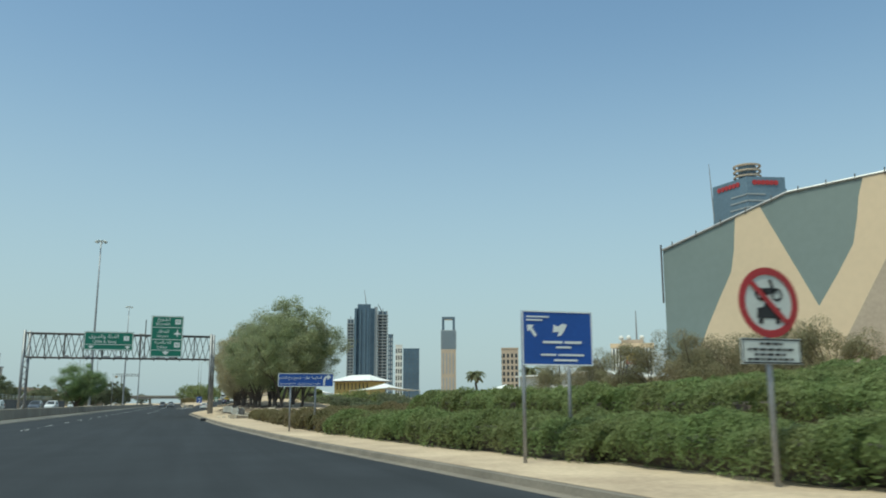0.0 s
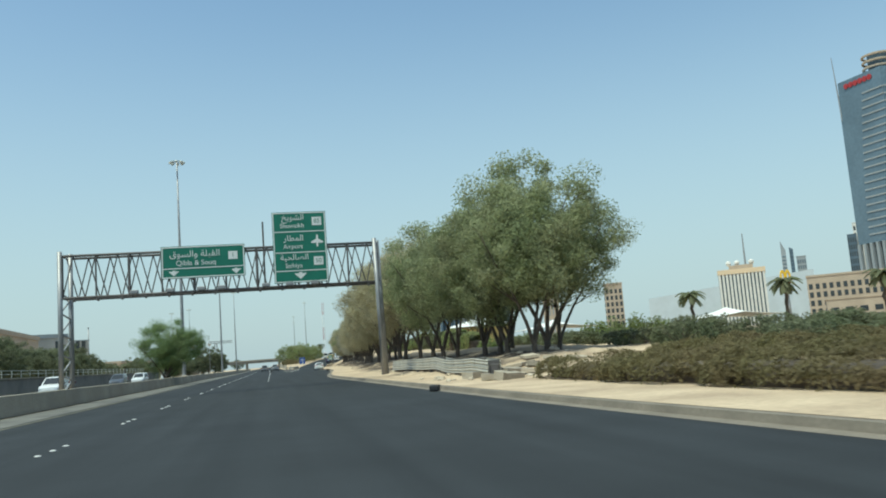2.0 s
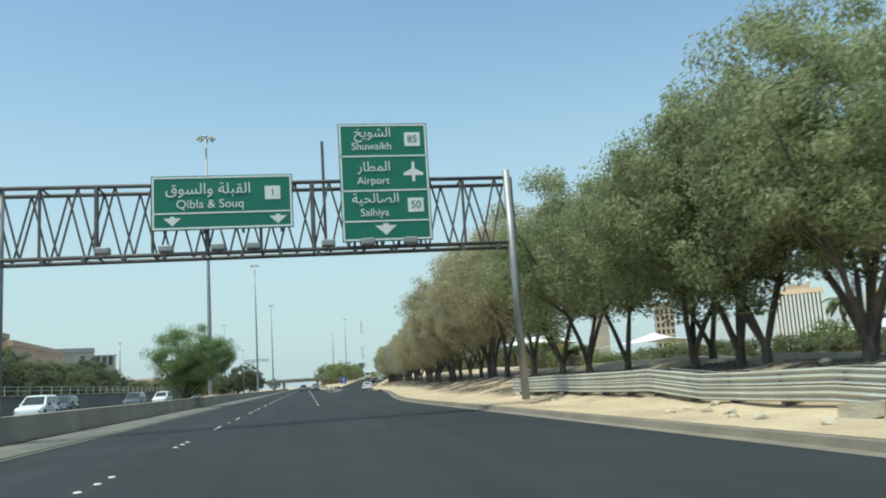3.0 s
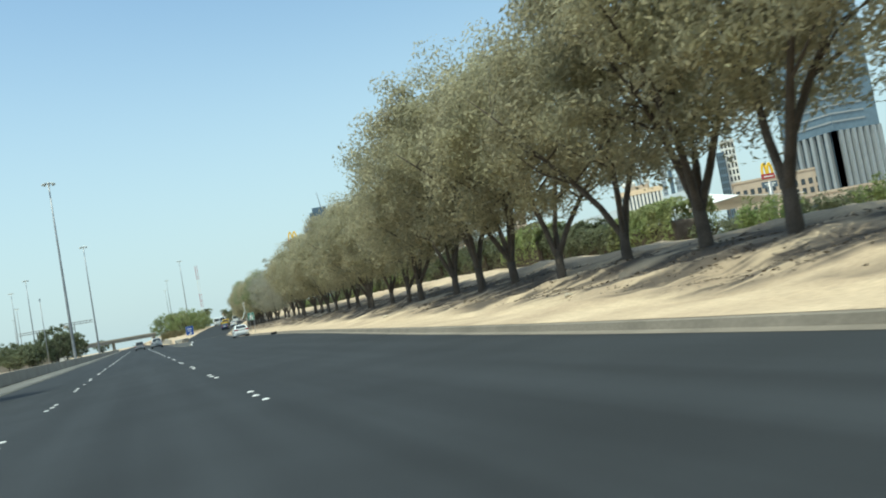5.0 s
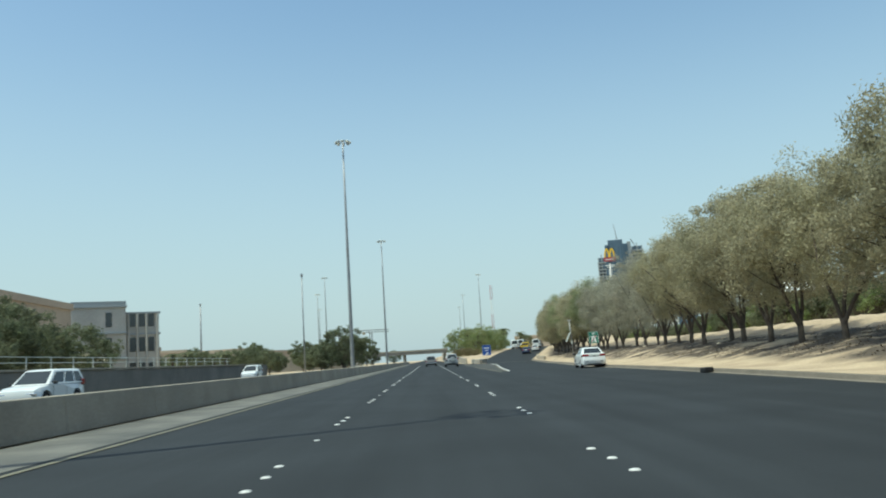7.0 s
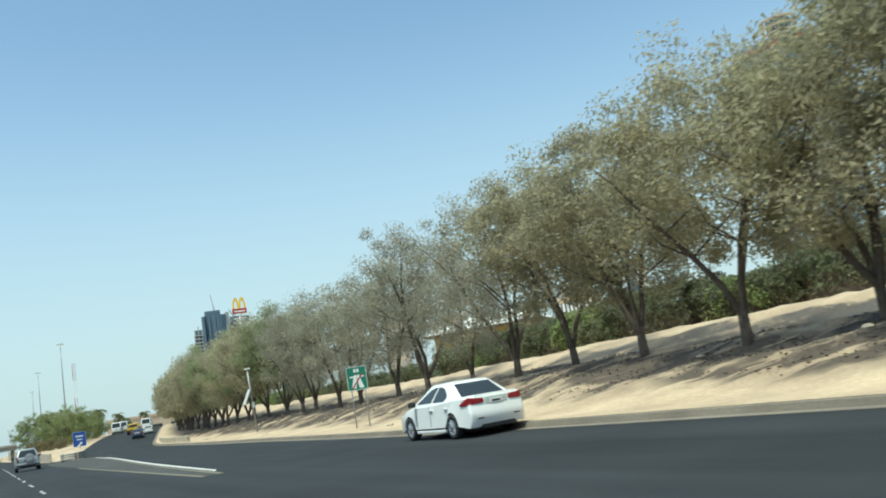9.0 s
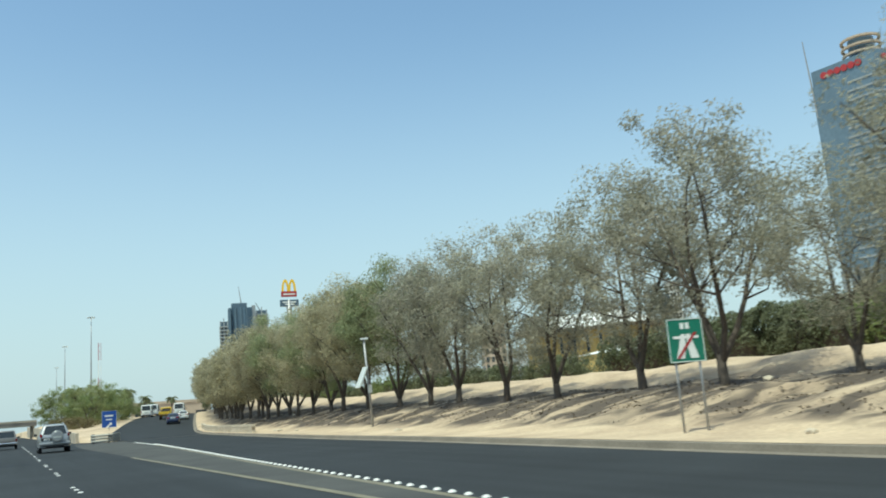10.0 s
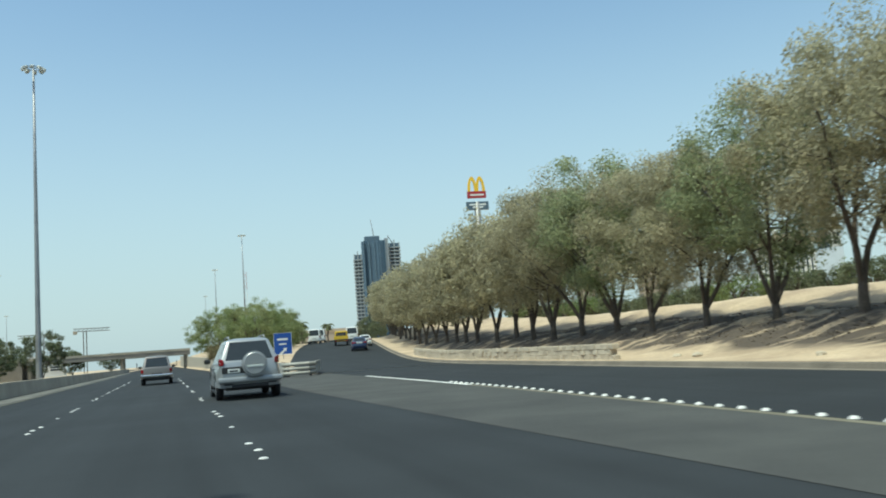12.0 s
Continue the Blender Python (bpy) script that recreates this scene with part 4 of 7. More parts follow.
def palm(seed, h):
    rng = np.random.default_rng(seed)
    top = empty("date_palm", Matrix.Identity(4), "date palm with a rough trunk and drooping fronds", "palm tree", "date palms")
    bm = bmesh.new()
    pts = [(0, 0, -0.2)] + [(0.06 * k * rng.normal(), 0.06 * rng.normal(), h * k / 6) for k in range(1, 7)]
    bent(bm, pts, [0.26, 0.24, 0.22, 0.21, 0.21, 0.22, 0.24], 9)
    part("trunk", bm, BARK, top, smooth=True)
    for f in range(26):
        a, up = f * 2.4 + rng.uniform(-0.2, 0.2), rng.uniform(-0.3, 1.1)
        bm = bmesh.new()
        prev, d, p = None, np.array([math.cos(a), math.sin(a), up]), np.array([0, 0, h])
        side = np.array([-math.sin(a), math.cos(a), 0])
        for k in range(7):
            w = 0.3 * math.sin(math.pi * (k + 0.6) / 7.4)
            row = [bm.verts.new(p - side * w - (0, 0, w * 0.4)), bm.verts.new(p + (0, 0, 0.05)), bm.verts.new(p + side * w - (0, 0, w * 0.4))]
            if prev:
                bm.faces.new((prev[0], prev[1], row[1], row[0]))
                bm.faces.new((prev[1], prev[2], row[2], row[1]))
            prev = row
            d = d + (0, 0, -0.3)
            p = p + d / np.linalg.norm(d) * 0.36
        part("frond", bm, LEAF_DARK, top)
    return top


pm = palm(41, 5.0)
pm.matrix_world = pose(66, 88, 1.2)
for x, y, s in ((72, 84, 10), (60, 96, 60), (80, 100, 90), (55, 108, 130), (-44, 272, 20), (-48, 276, 140), (-40, 285, 200), (-46, 300, 30), (12, 318, 50), (24, 352, 300), (34, 400, 10), (44, 420, 80)):
    copy_thing(pm, pose(x, y, land(x, y) + (0.4 if x > 8 else 0), 0, 0, s))


# ---- leaf litter and debris on the bank ----
def litter():
    rng = np.random.default_rng(77)
    n = 80000
    y = rng.uniform(50, 255, n)
    d = rng.uniform(1.8, 10, n)
    keep = np.array([mould_shade(kerb_x(b) + a, b) > r for a, b, r in zip(d, y, rng.uniform(0.45, 1.0, n))])
    y, d = y[keep], d[keep]
    pts = np.array([(kerb_x(b) + a, b, land(kerb_x(b) + a, b) + 0.02) for a, b in zip(d, y)])
    n = len(pts)
    a = rng.uniform(0, math.tau, n)
    s = rng.uniform(0.02, 0.06, n)
    u = np.stack([np.cos(a) * s, np.sin(a) * s, rng.normal(0, 0.008, n)], 1)
    v = np.stack([-np.sin(a) * s * 0.5, np.cos(a) * s * 0.5, rng.normal(0, 0.015, n)], 1)
    quad = np.stack([pts - u, pts - v, pts + u, pts + v], 1).reshape(-1, 3)
    me = bpy.data.meshes.new("leaf_litter")
    me.from_pydata(quad.tolist(), [], np.arange(4 * n).reshape(-1, 4).tolist())
    me.materials.append(LITTER)
    ob = new("leaf_litter", me)
    tagged(ob, "scattered dry brown leaf litter under the trees", "leaf litter", kind="stuff")


litter()


def rock_mesh(seed):
    bm = bmesh.new()
    bmesh.ops.create_icosphere(bm, subdivisions=2, radius=1)
    for v in bm.verts:
        v.co *= 1 + 0.35 * noise.noise(v.co * 1.6 + Vector((seed * 7, 0, 0)))
        v.co.z *= 0.6
    me = bpy.data.meshes.new("stone")
    bm.to_mesh(me)
    bm.free()
    me.materials.append(PALE_WALL)
    return me


rocks = [rock_mesh(s) for s in range(4)]
rk = random.Random(3)
for _ in range(70):
    y = rk.choice((rk.uniform(42, 54), rk.uniform(56, 240)))
    x = kerb_x(y) + rk.uniform(0.9, 9)
    ob = new("stone", rk.choice(rocks))
    s = rk.uniform(0.05, 0.17)
    ob.matrix_world = Matrix.LocRotScale((x, y, land(x, y) + s * 0.2), Euler((0, 0, rk.uniform(0, 6))), (s, s * rk.uniform(0.7, 1.3), s))
    tagged(ob, "loose pale stone lying on the sand", "stone", "loose stones")


def broken_slab(x, y, sx, sy, sz, turn, tilt):
    bm = bmesh.new()
    box(bm, -sx / 2, sx / 2, -sy / 2, sy / 2, 0, sz)
    bmesh.ops.subdivide_edges(bm, edges=bm.edges[:], cuts=3, use_grid_fill=True)
    for v in bm.verts:
        v.co += Vector([0.05 * noise.noise(v.co * 3 + Vector((x, y, k * 5))) for k in range(3)])
    ob = link("broken_slab", bm, CONCRETE)
    ob.matrix_world = pose(x, y, land(x, y) - 0.03, tilt, tilt * 0.6, turn)
    tagged(ob, "broken concrete slab lying in the sand", "concrete slab", "broken slabs")


for x, y, sx, sy, sz, a, tl in ((12.2, 44.6, 2.6, 0.7, 0.22, 62, 4), (13.4, 46.2, 1.9, 0.8, 0.2, 30, 7), (12.1, 42.8, 0.9, 0.6, 0.3, 15, 9), (14.6, 47.8, 2.4, 0.5, 0.18, 75, 3), (11.7, 46.6, 0.8, 0.5, 0.25, 110, 8)):
    broken_slab(x, y, sx, sy, sz, a, tl)


# ---- guard rail at the start of the grove ----
def guard_rail():
    top = empty("guard_rail", pose(0, 0, 0), "pale weathered steel guard rail with two beams beside the kerb", "guard rail")
    prof = ((0, 0.0), (0.04, 0.03), (0.0, 0.09), (0.05, 0.15), (0.0, 0.21), (0.04, 0.27), (0, 0.3))
    ys = [45.5, 48, 50.5, 53, 56, 59, 62, 65, 68, 71]
    for z0, dx, side in ((0.12, 0.0, 1), (0.42, 0.02, 1), (0.12, 0.5, -1), (0.42, 0.48, -1)):
        bm = bmesh.new()
        rows = [[bm.verts.new((12.1 + dx - x * side, y, land(12.1, y) + z0 + z)) for x, z in prof] for y in ys]
        for a, b in zip(rows, rows[1:]):
            for k in range(len(prof) - 1):
                bm.faces.new((a[k], a[k + 1], b[k + 1], b[k]))
        ob = part("beam", bm, RAIL, top, "pale corrugated beam")
        ob.modifiers.new("thick", "SOLIDIFY").thickness = 0.01
    y = 45.7
    while y < 71:
        bm = bmesh.new()
        x = 12.25
        z = land(x, y)
        box(bm, x - 0.14, x + 0.34, y - 0.06, y + 0.06, z - 0.2, z + 0.68)
        part("post", bm, DARK_STEEL, top)
        y += 2.0
    bm = bmesh.new()
    x, y = 12.15, 45.4
    box(bm, x + 0.05, x + 0.4, y + 0.2, y + 0.4, land(x, y) - 0.1, land(x, y) + 0.55, 0.03)
    part("end_post", bm, DARK_STEEL, top, "rusty end post")
    return top


guard_rail()


def broken_slab(x, y, w, d, turn, tip, label="pale broken concrete slab lying on the sandy slope"):
    """A thin cracked slab with uneven corners."""
    rng = random.Random(int(x * 31 + y * 7))
    pts = [(sx * w / 2 * rng.uniform(0.75, 1.1), sy * d / 2 * rng.uniform(0.7, 1.15)) for sx, sy in ((-1, -1), (0.1, -1.1), (1, -1), (1, 1), (-0.2, 1.05), (-1, 1))]
    bm = bmesh.new()
    under, over = [[bm.verts.new((u, v, z)) for u, v in pts] for z in (-0.06, 0.06)]
    bm.faces.new(over)
    bm.faces.new(under[::-1])
    for k in range(6):
        bm.faces.new((under[k], under[(k + 1) % 6], over[(k + 1) % 6], over[k]))
    ob = link("rubble_piece", bm, PALE_WALL)
    ob.matrix_world = pose(x, y, land(x, y) + 0.06, tip, tip * 0.6, turn)
    return tagged(ob, label, "rubble", "broken concrete")


for x, y, w, d, turn, tip in ((13.6, 44.6, 1.6, 0.5, 60, 7), (14.3, 45.6, 2.4, 0.45, 72, -6), (13.3, 46.6, 1.1, 0.7, 20, 9), (15.0, 46.8, 2.1, 0.6, 80, 5), (14.2, 48.0, 1.3, 0.8, 40, -8), (15.6, 48.4, 1.8, 0.5, 66, 6),
                              (16.4, 47.2, 1.0, 0.7, 10, 8), (15.2, 50.0, 1.4, 0.6, 84, -5), (12.9, 44.4, 0.8, 0.5, 0, 10)):
    broken_slab(x, y, w, d, turn, tip)


# ---- road signs on posts ----
def post(parent, x, y, z0, z1, r=0.045, name="post"):
    bm = bmesh.new()
    tube(bm, (x, y, z0), (x, y, z1), r, sides=10)
    return part(name, bm, STEEL, parent, smooth=True)


def bars(parent, rows, material, name="writing"):
    for x0, x1, z0, z1 in rows:
        flat_part(name, rect(x0, x1, z0, z1), 0.004, -0.012, material, parent)


def prohibition_sign():
    z0 = land(15.85, -14.76)
    top = empty("prohibition_sign", pose(15.85, -14.76, 0.15), "round red-bordered prohibition sign above a small white plate", "road sign")
    post(top, 0, 0.08, z0 - 0.35, 3.1)
    flat_part("disc", ring_pts(0, 2.68, 0.5), 0.02, 0.0, SIGN_GREY, top, "pale round disc")
    bm = bmesh.new()
    a, b = ring_pts(0, 2.68, 0.53), ring_pts(0, 2.68, 0.42)
    for k in range(40):
        n = (k + 1) % 40
        slab(bm, [a[k], a[n], b[n], b[k]], 0.012)
    bmesh.ops.translate(bm, vec=(0, -0.014, 0), verts=bm.verts)
    part("red_ring", bm, SIGN_RED, top, "red outer ring")
    s = math.sqrt(0.5)
    flat_part("red_bar", [(-0.42 * s - 0.03, 2.68 + 0.42 * s - 0.03), (0.42 * s - 0.03, 2.68 - 0.42 * s - 0.03), (0.42 * s + 0.03, 2.68 - 0.42 * s + 0.03), (-0.42 * s + 0.03, 2.68 + 0.42 * s + 0.03)],
              0.01, -0.022, SIGN_RED, top, "red diagonal bar")
    for cx in (-0.13, 0.16):
        bm = bmesh.new()
        p, q = ring_pts(cx, 2.8, 0.1, 20), ring_pts(cx, 2.8, 0.065, 20)
        for k in range(20):
            n = (k + 1) % 20
            slab(bm, [p[k], p[n], q[n], q[k]], 0.004)
        bmesh.ops.remove_doubles(bm, verts=bm.verts, dist=0.0005)
        bmesh.ops.translate(bm, vec=(0, -0.007, 0), verts=bm.verts)
        part("wheel_symbol", bm, BLACK, top)
    flat_part("cycle_symbol", [(-0.14, 2.8), (-0.05, 2.9), (0.06, 2.9), (0.02, 3.02), (0.07, 3.03), (0.17, 2.8), (0.09, 2.84), (0.0, 2.79)], 0.004, -0.007, BLACK, top)
    flat_part("cart_symbol", [(-0.22, 2.44), (0.22, 2.44), (0.2, 2.6), (0.1, 2.6), (0.06, 2.67), (-0.06, 2.67), (-0.1, 2.6), (-0.2, 2.6)], 0.004, -0.007, BLACK, top)
    for cx in (-0.15, 0.15):
        flat_part("cart_leg", rect(cx - 0.04, cx + 0.04, 2.36, 2.44), 0.004, -0.007, BLACK, top)
    plate = flat_part("plate", rect(-0.53, 0.53, 1.76, 2.14), 0.02, 0.0, SIGN_GREY, top, "white plate with four dark lines of writing")
    bm = bmesh.new()
    for r in (rect(-0.52, 0.52, 1.77, 1.79), rect(-0.52, 0.52, 2.11, 2.13), rect(-0.52, -0.5, 1.79, 2.11), rect(0.5, 0.52, 1.79, 2.11)):
        slab(bm, r, 0.004)
    bmesh.ops.translate(bm, vec=(0, -0.006, 0), verts=bm.verts)
    part("plate_border", bm, BLACK, top)
    for x0, x1, z in ((-0.2, 0.2, 2.06), (-0.42, 0.42, 1.975), (-0.3, 0.3, 1.9), (-0.43, 0.43, 1.83)):
        x = x0
        while x < x1 - 0.04:
            w = min(rt.uniform(0.05, 0.12), x1 - x)
            flat_part("writing", rect(x, x + w, z - 0.018, z + 0.018), 0.004, -0.007, BLACK, top)
            x += w + 0.025
    return top


prohibition_sign()


def blue_board(name, x0, x1, y, z0, z1, posts, base, label, turn=0):
    top = empty(name, pose((x0 + x1) / 2, y, 0, 0, 0, turn), label, "road sign")
    h = (x1 - x0) / 2
    flat_part("panel", rect(-h, h, z0, z1), 0.03, 0.0, SIGN_BLUE, top)
    frame_bars(-h, h, z0, z1, 0.025, -0.009, SIGN_WHITE, top)
    for px_, dy in posts:
        post(top, px_, 0.08 + dy, base - 0.2, z1 - 0.05, 0.04)
    return top, h


b1, h1 = blue_board("information_sign", 14.24, 15.86, -9.1, 2.12, 3.26, ((-0.76, 0), (0.72, 0.9)), 0.15, "blue information board with white emblem, arrow and writing on two posts")
flat_part("arrow", [(-0.7, 2.96), (-0.54, 2.96), (-0.59, 2.91), (-0.48, 2.75), (-0.53, 2.71), (-0.64, 2.86), (-0.69, 2.82)], 0.004, -0.007, SIGN_WHITE, b1)
flat_part("emblem", [(-0.09, 2.98), (0.0, 2.93), (0.11, 3.0), (0.22, 2.98), (0.16, 2.86), (0.08, 2.75), (0.0, 2.73), (0.02, 2.83), (-0.11, 2.81)], 0.004, -0.007, SIGN_WHITE, b1, "plain white emblem")
bars(b1, [(-0.72, -0.2, 3.12, 3.15), (-0.72, -0.35, 3.05, 3.08), (-0.35, 0.1, 2.58, 2.63), (0.15, 0.55, 2.58, 2.63), (-0.05, 0.3, 2.48, 2.52), (-0.4, -0.05, 2.32, 2.36), (0.0, 0.6, 2.32, 2.36), (-0.1, 0.45, 2.21, 2.25)], SIGN_WHITE)
b2, h2 = blue_board("direction_board", 11.5, 13.9, 11.5, 2.05, 2.62, ((-0.65, 0), (0.45, 0.1)), 0.15, "wide blue direction board with white writing and a bent arrow")
MALL = "\uFEAE\uFEF3\uFEAE\uFEA4\uFE98\uFEDF\uFE8D \uFE9D\uFEAE\uFE91 \uFECA\uFEE4\uFEA0\uFEE3 - \uFEDD\uFEEE\uFEE3 \uFE94\uFEE3\uFEEE\uFEDC\uFEA4\uFEDF\uFE8D"
letters(MALL, 0.15, -0.25, 2.44, -0.012, SIGN_WHITE, b2)
letters("Government Mall - Liberation Tower Complex", 0.09, -0.23, 2.17, -0.012, SIGN_WHITE, b2)
flat_part("bent_arrow", [(x_ - 0.12, z_ - 0.1) for x_, z_ in ((0.88, 2.2), (0.96, 2.2), (0.96, 2.42), (1.0, 2.52), (1.06, 2.52), (1.06, 2.44), (1.22, 2.57), (1.06, 2.7), (1.06, 2.61), (0.97, 2.6), (0.88, 2.48))], 0.004, -0.007, SIGN_WHITE, b2)
b3, h3 = blue_board("gore_sign", 13.1, 14.9, 286.5, 1.35, 3.5, ((0.0, 0),), 0.0, "blue sign with white writing and an arrow at the gore")
bars(b3, [(-0.55, 0.5, 2.75, 2.95), (-0.4, 0.35, 2.3, 2.45)], SIGN_WHITE)
flat_part("arrow", [(-0.35, 1.35), (-0.2, 1.3), (0.2, 1.72), (0.32, 1.6), (0.34, 1.98), (-0.04, 1.96), (0.08, 1.84), (-0.36, 1.48)], 0.004, -0.007, SIGN_WHITE, b3)


def end_of_motorway_sign():
    z0 = land(15.72, 182.42)
    top = empty("motorway_end_sign", pose(15.72, 182.42, 0.555, 0, 0, -22) @ Matrix.Diagonal((0.86, 0.86, 0.86, 1)), "green square motorway sign with a white road symbol and red bar", "road sign")
    flat_part("panel", rect(-0.48, 0.48, 1.32, 2.45), 0.03, 0.0, SIGN_GREEN, top)
    frame_bars(-0.47, 0.47, 1.33, 2.44, 0.02, -0.009, SIGN_WHITE, top)
    flat_part("road_symbol", [(-0.3, 1.42), (-0.08, 1.42), (-0.02, 1.75), (-0.02, 2.05), (-0.12, 2.05)], 0.004, -0.007, SIGN_WHITE, top)
    flat_part("road_symbol", [(0.08, 1.42), (0.3, 1.42), (0.12, 2.05), (0.02, 2.05), (0.02, 1.75)], 0.004, -0.007, SIGN_WHITE, top)
    flat_part("bridge_symbol", rect(-0.34, 0.34, 1.93, 2.0), 0.006, -0.012, SIGN_WHITE, top)
    flat_part("red_bar", [(-0.3, 1.42), (-0.22, 1.42), (0.3, 2.08), (0.22, 2.08)], 0.004, -0.017, SIGN_RED, top)
    flat_part("writing", rect(-0.12, -0.02, 2.18, 2.34), 0.004, -0.007, SIGN_WHITE, top)
    flat_part("writing", rect(0.02, 0.12, 2.18, 2.34), 0.004, -0.007, SIGN_WHITE, top)
    for px_ in (-0.32, 0.32):
        post(top, px_, 0.06, (z0 - 0.9) / 0.86, 2.3, 0.03)
    return top


end_of_motorway_sign()


def solar_lamp():
    z0 = land(17.9, 206.9)
    top = empty("street_lamp", pose(18.2, 206.9, 0.62, 0, -3), "pale pole with two small lamps and a tilted panel", "street lamp")
    post(top, 0, 0, z0 - 0.9, 4.0, 0.06, "pole")
    for s in (-1, 1):
        bm = bmesh.new()
        box(bm, -0.16 if s < 0 else 0.02, -0.02 if s < 0 else 0.2, -0.09, 0.09, 3.97, 4.07, 0.02)
        part("lamp_head", bm, SIGN_WHITE, top, "white lamp head")
    bm = bmesh.new()
    box(bm, -0.03, 0.03, -0.3, 0.3, 1.6, 2.7)
    bmesh.ops.rotate(bm, cent=(0, 0, 2.1), matrix=Matrix.Rotation(0.5, 3, "Y"), verts=bm.verts)
    bmesh.ops.translate(bm, vec=(-0.35, 0, 0), verts=bm.verts)
    part("panel", bm, SIGN_GREY, top, "tilted grey panel")
    bm = bmesh.new()
    box(bm, -0.1, 0.1, -0.16, -0.05, 1.35, 1.75, 0.02)
    part("control_box", bm, SIGN_GREY, top)
    return top


solar_lamp()
bm = bmesh.new()
box(bm, -0.22, 0.22, -0.16, 0.16, 0, 0.2, 0.04)
ob = link("dark_block", bm, BLACK)
ob.matrix_world = pose(kerb_x(145.5) - 0.35, 145.5, 0.012, 0, 0, 20)
tagged(ob, "small dark block lying in the gutter", "block")
ob = copy_thing(ob, pose(kerb_x(42.0) - 0.4, 42.0, 0.012, 0, 0, 70))


# ---- low stone wall beside the ramp ----
def stone_wall():
    top = empty("stone_wall", pose(0, 0, 0), "low wall of rough sand-coloured stones along the kerb", "stone wall")
    rw = random.Random(4)
    meshes = []
    for s in range(5):
        bm = bmesh.new()
        box(bm, -0.14, 0.14, -0.19, 0.19, -0.1, 0.1, 0.03)
        for v in bm.verts:
            v.co += Vector([0.03 * noise.noise(v.co * 6 + Vector((s * 3, k * 4, 0))) for k in range(3)])
        me = bpy.data.meshes.new("wall_stone")
        bm.to_mesh(me)
        bm.free()
        me.materials.append(PALE_WALL)
        meshes.append(me)
    for row in range(3):
        y = 229 + 0.2 * (row % 2)
        while y < 268:
            ob = new("wall_stone", rw.choice(meshes))
            x = kerb_x(y) + 0.75 + rw.uniform(-0.03, 0.03)
            ob.matrix_world = Matrix.LocRotScale((x, y, ramp_z(y) + 0.22 + 0.2 * row), Euler((0, 0, -math.atan((kerb_x(y + 1) - kerb_x(y - 1)) / 2))), (1, rw.uniform(0.9, 1.1), 1))
            ob.parent = top
            y += 0.4
    return top


stone_wall()


# ---- buildings ----
def prism(bm, plan, z0, z1, index=0, cap=True):
    """A wall round a plan, closed above. z1 may be one height or one for each corner."""
    tops = z1 if isinstance(z1, (list, tuple)) else [z1] * len(plan)
    lo = [bm.verts.new((x, y, z0)) for x, y in plan]
    hi = [bm.verts.new((x, y, t)) for (x, y), t in zip(plan, tops)]
    n = len(plan)
    made = []
    for k in range(n):
        made.append(bm.faces.new((lo[k], lo[(k + 1) % n], hi[(k + 1) % n], hi[k])))
    if cap:
        made.append(bm.faces.new(hi))
    for f in made:
        f.material_index = index
    bmesh.ops.recalc_face_normals(bm, faces=made)
    return made


def on_wall(a, b, u, z, out):
    """A point u metres along the wall from a to b, standing out from it by some metres to its right hand side."""
    a, b = Vector(a), Vector(b)
    d = (b - a).normalized()
    nrm = Vector((d.y, -d.x))
    p = a + d * u + nrm * out
    return (p.x, p.y, z)


def wall_piece(name, parent, a, b, pts, thick, material, label=""):
    """A flat piece with the outline pts (along, height), standing out from the wall a to b."""
    bm = bmesh.new()
    front_ = [bm.verts.new(on_wall(a, b, u, z, thick)) for u, z in pts]
    rear_ = [bm.verts.new(on_wall(a, b, u, z, -0.02)) for u, z in pts]
    n = len(pts)
    bm.faces.new(front_)
    for k in range(n):
        bm.faces.new((front_[k], front_[(k + 1) % n], rear_[(k + 1) % n], rear_[k]))
    bmesh.ops.recalc_face_normals(bm, faces=bm.faces)
    return part(name, bm, material, parent, label)


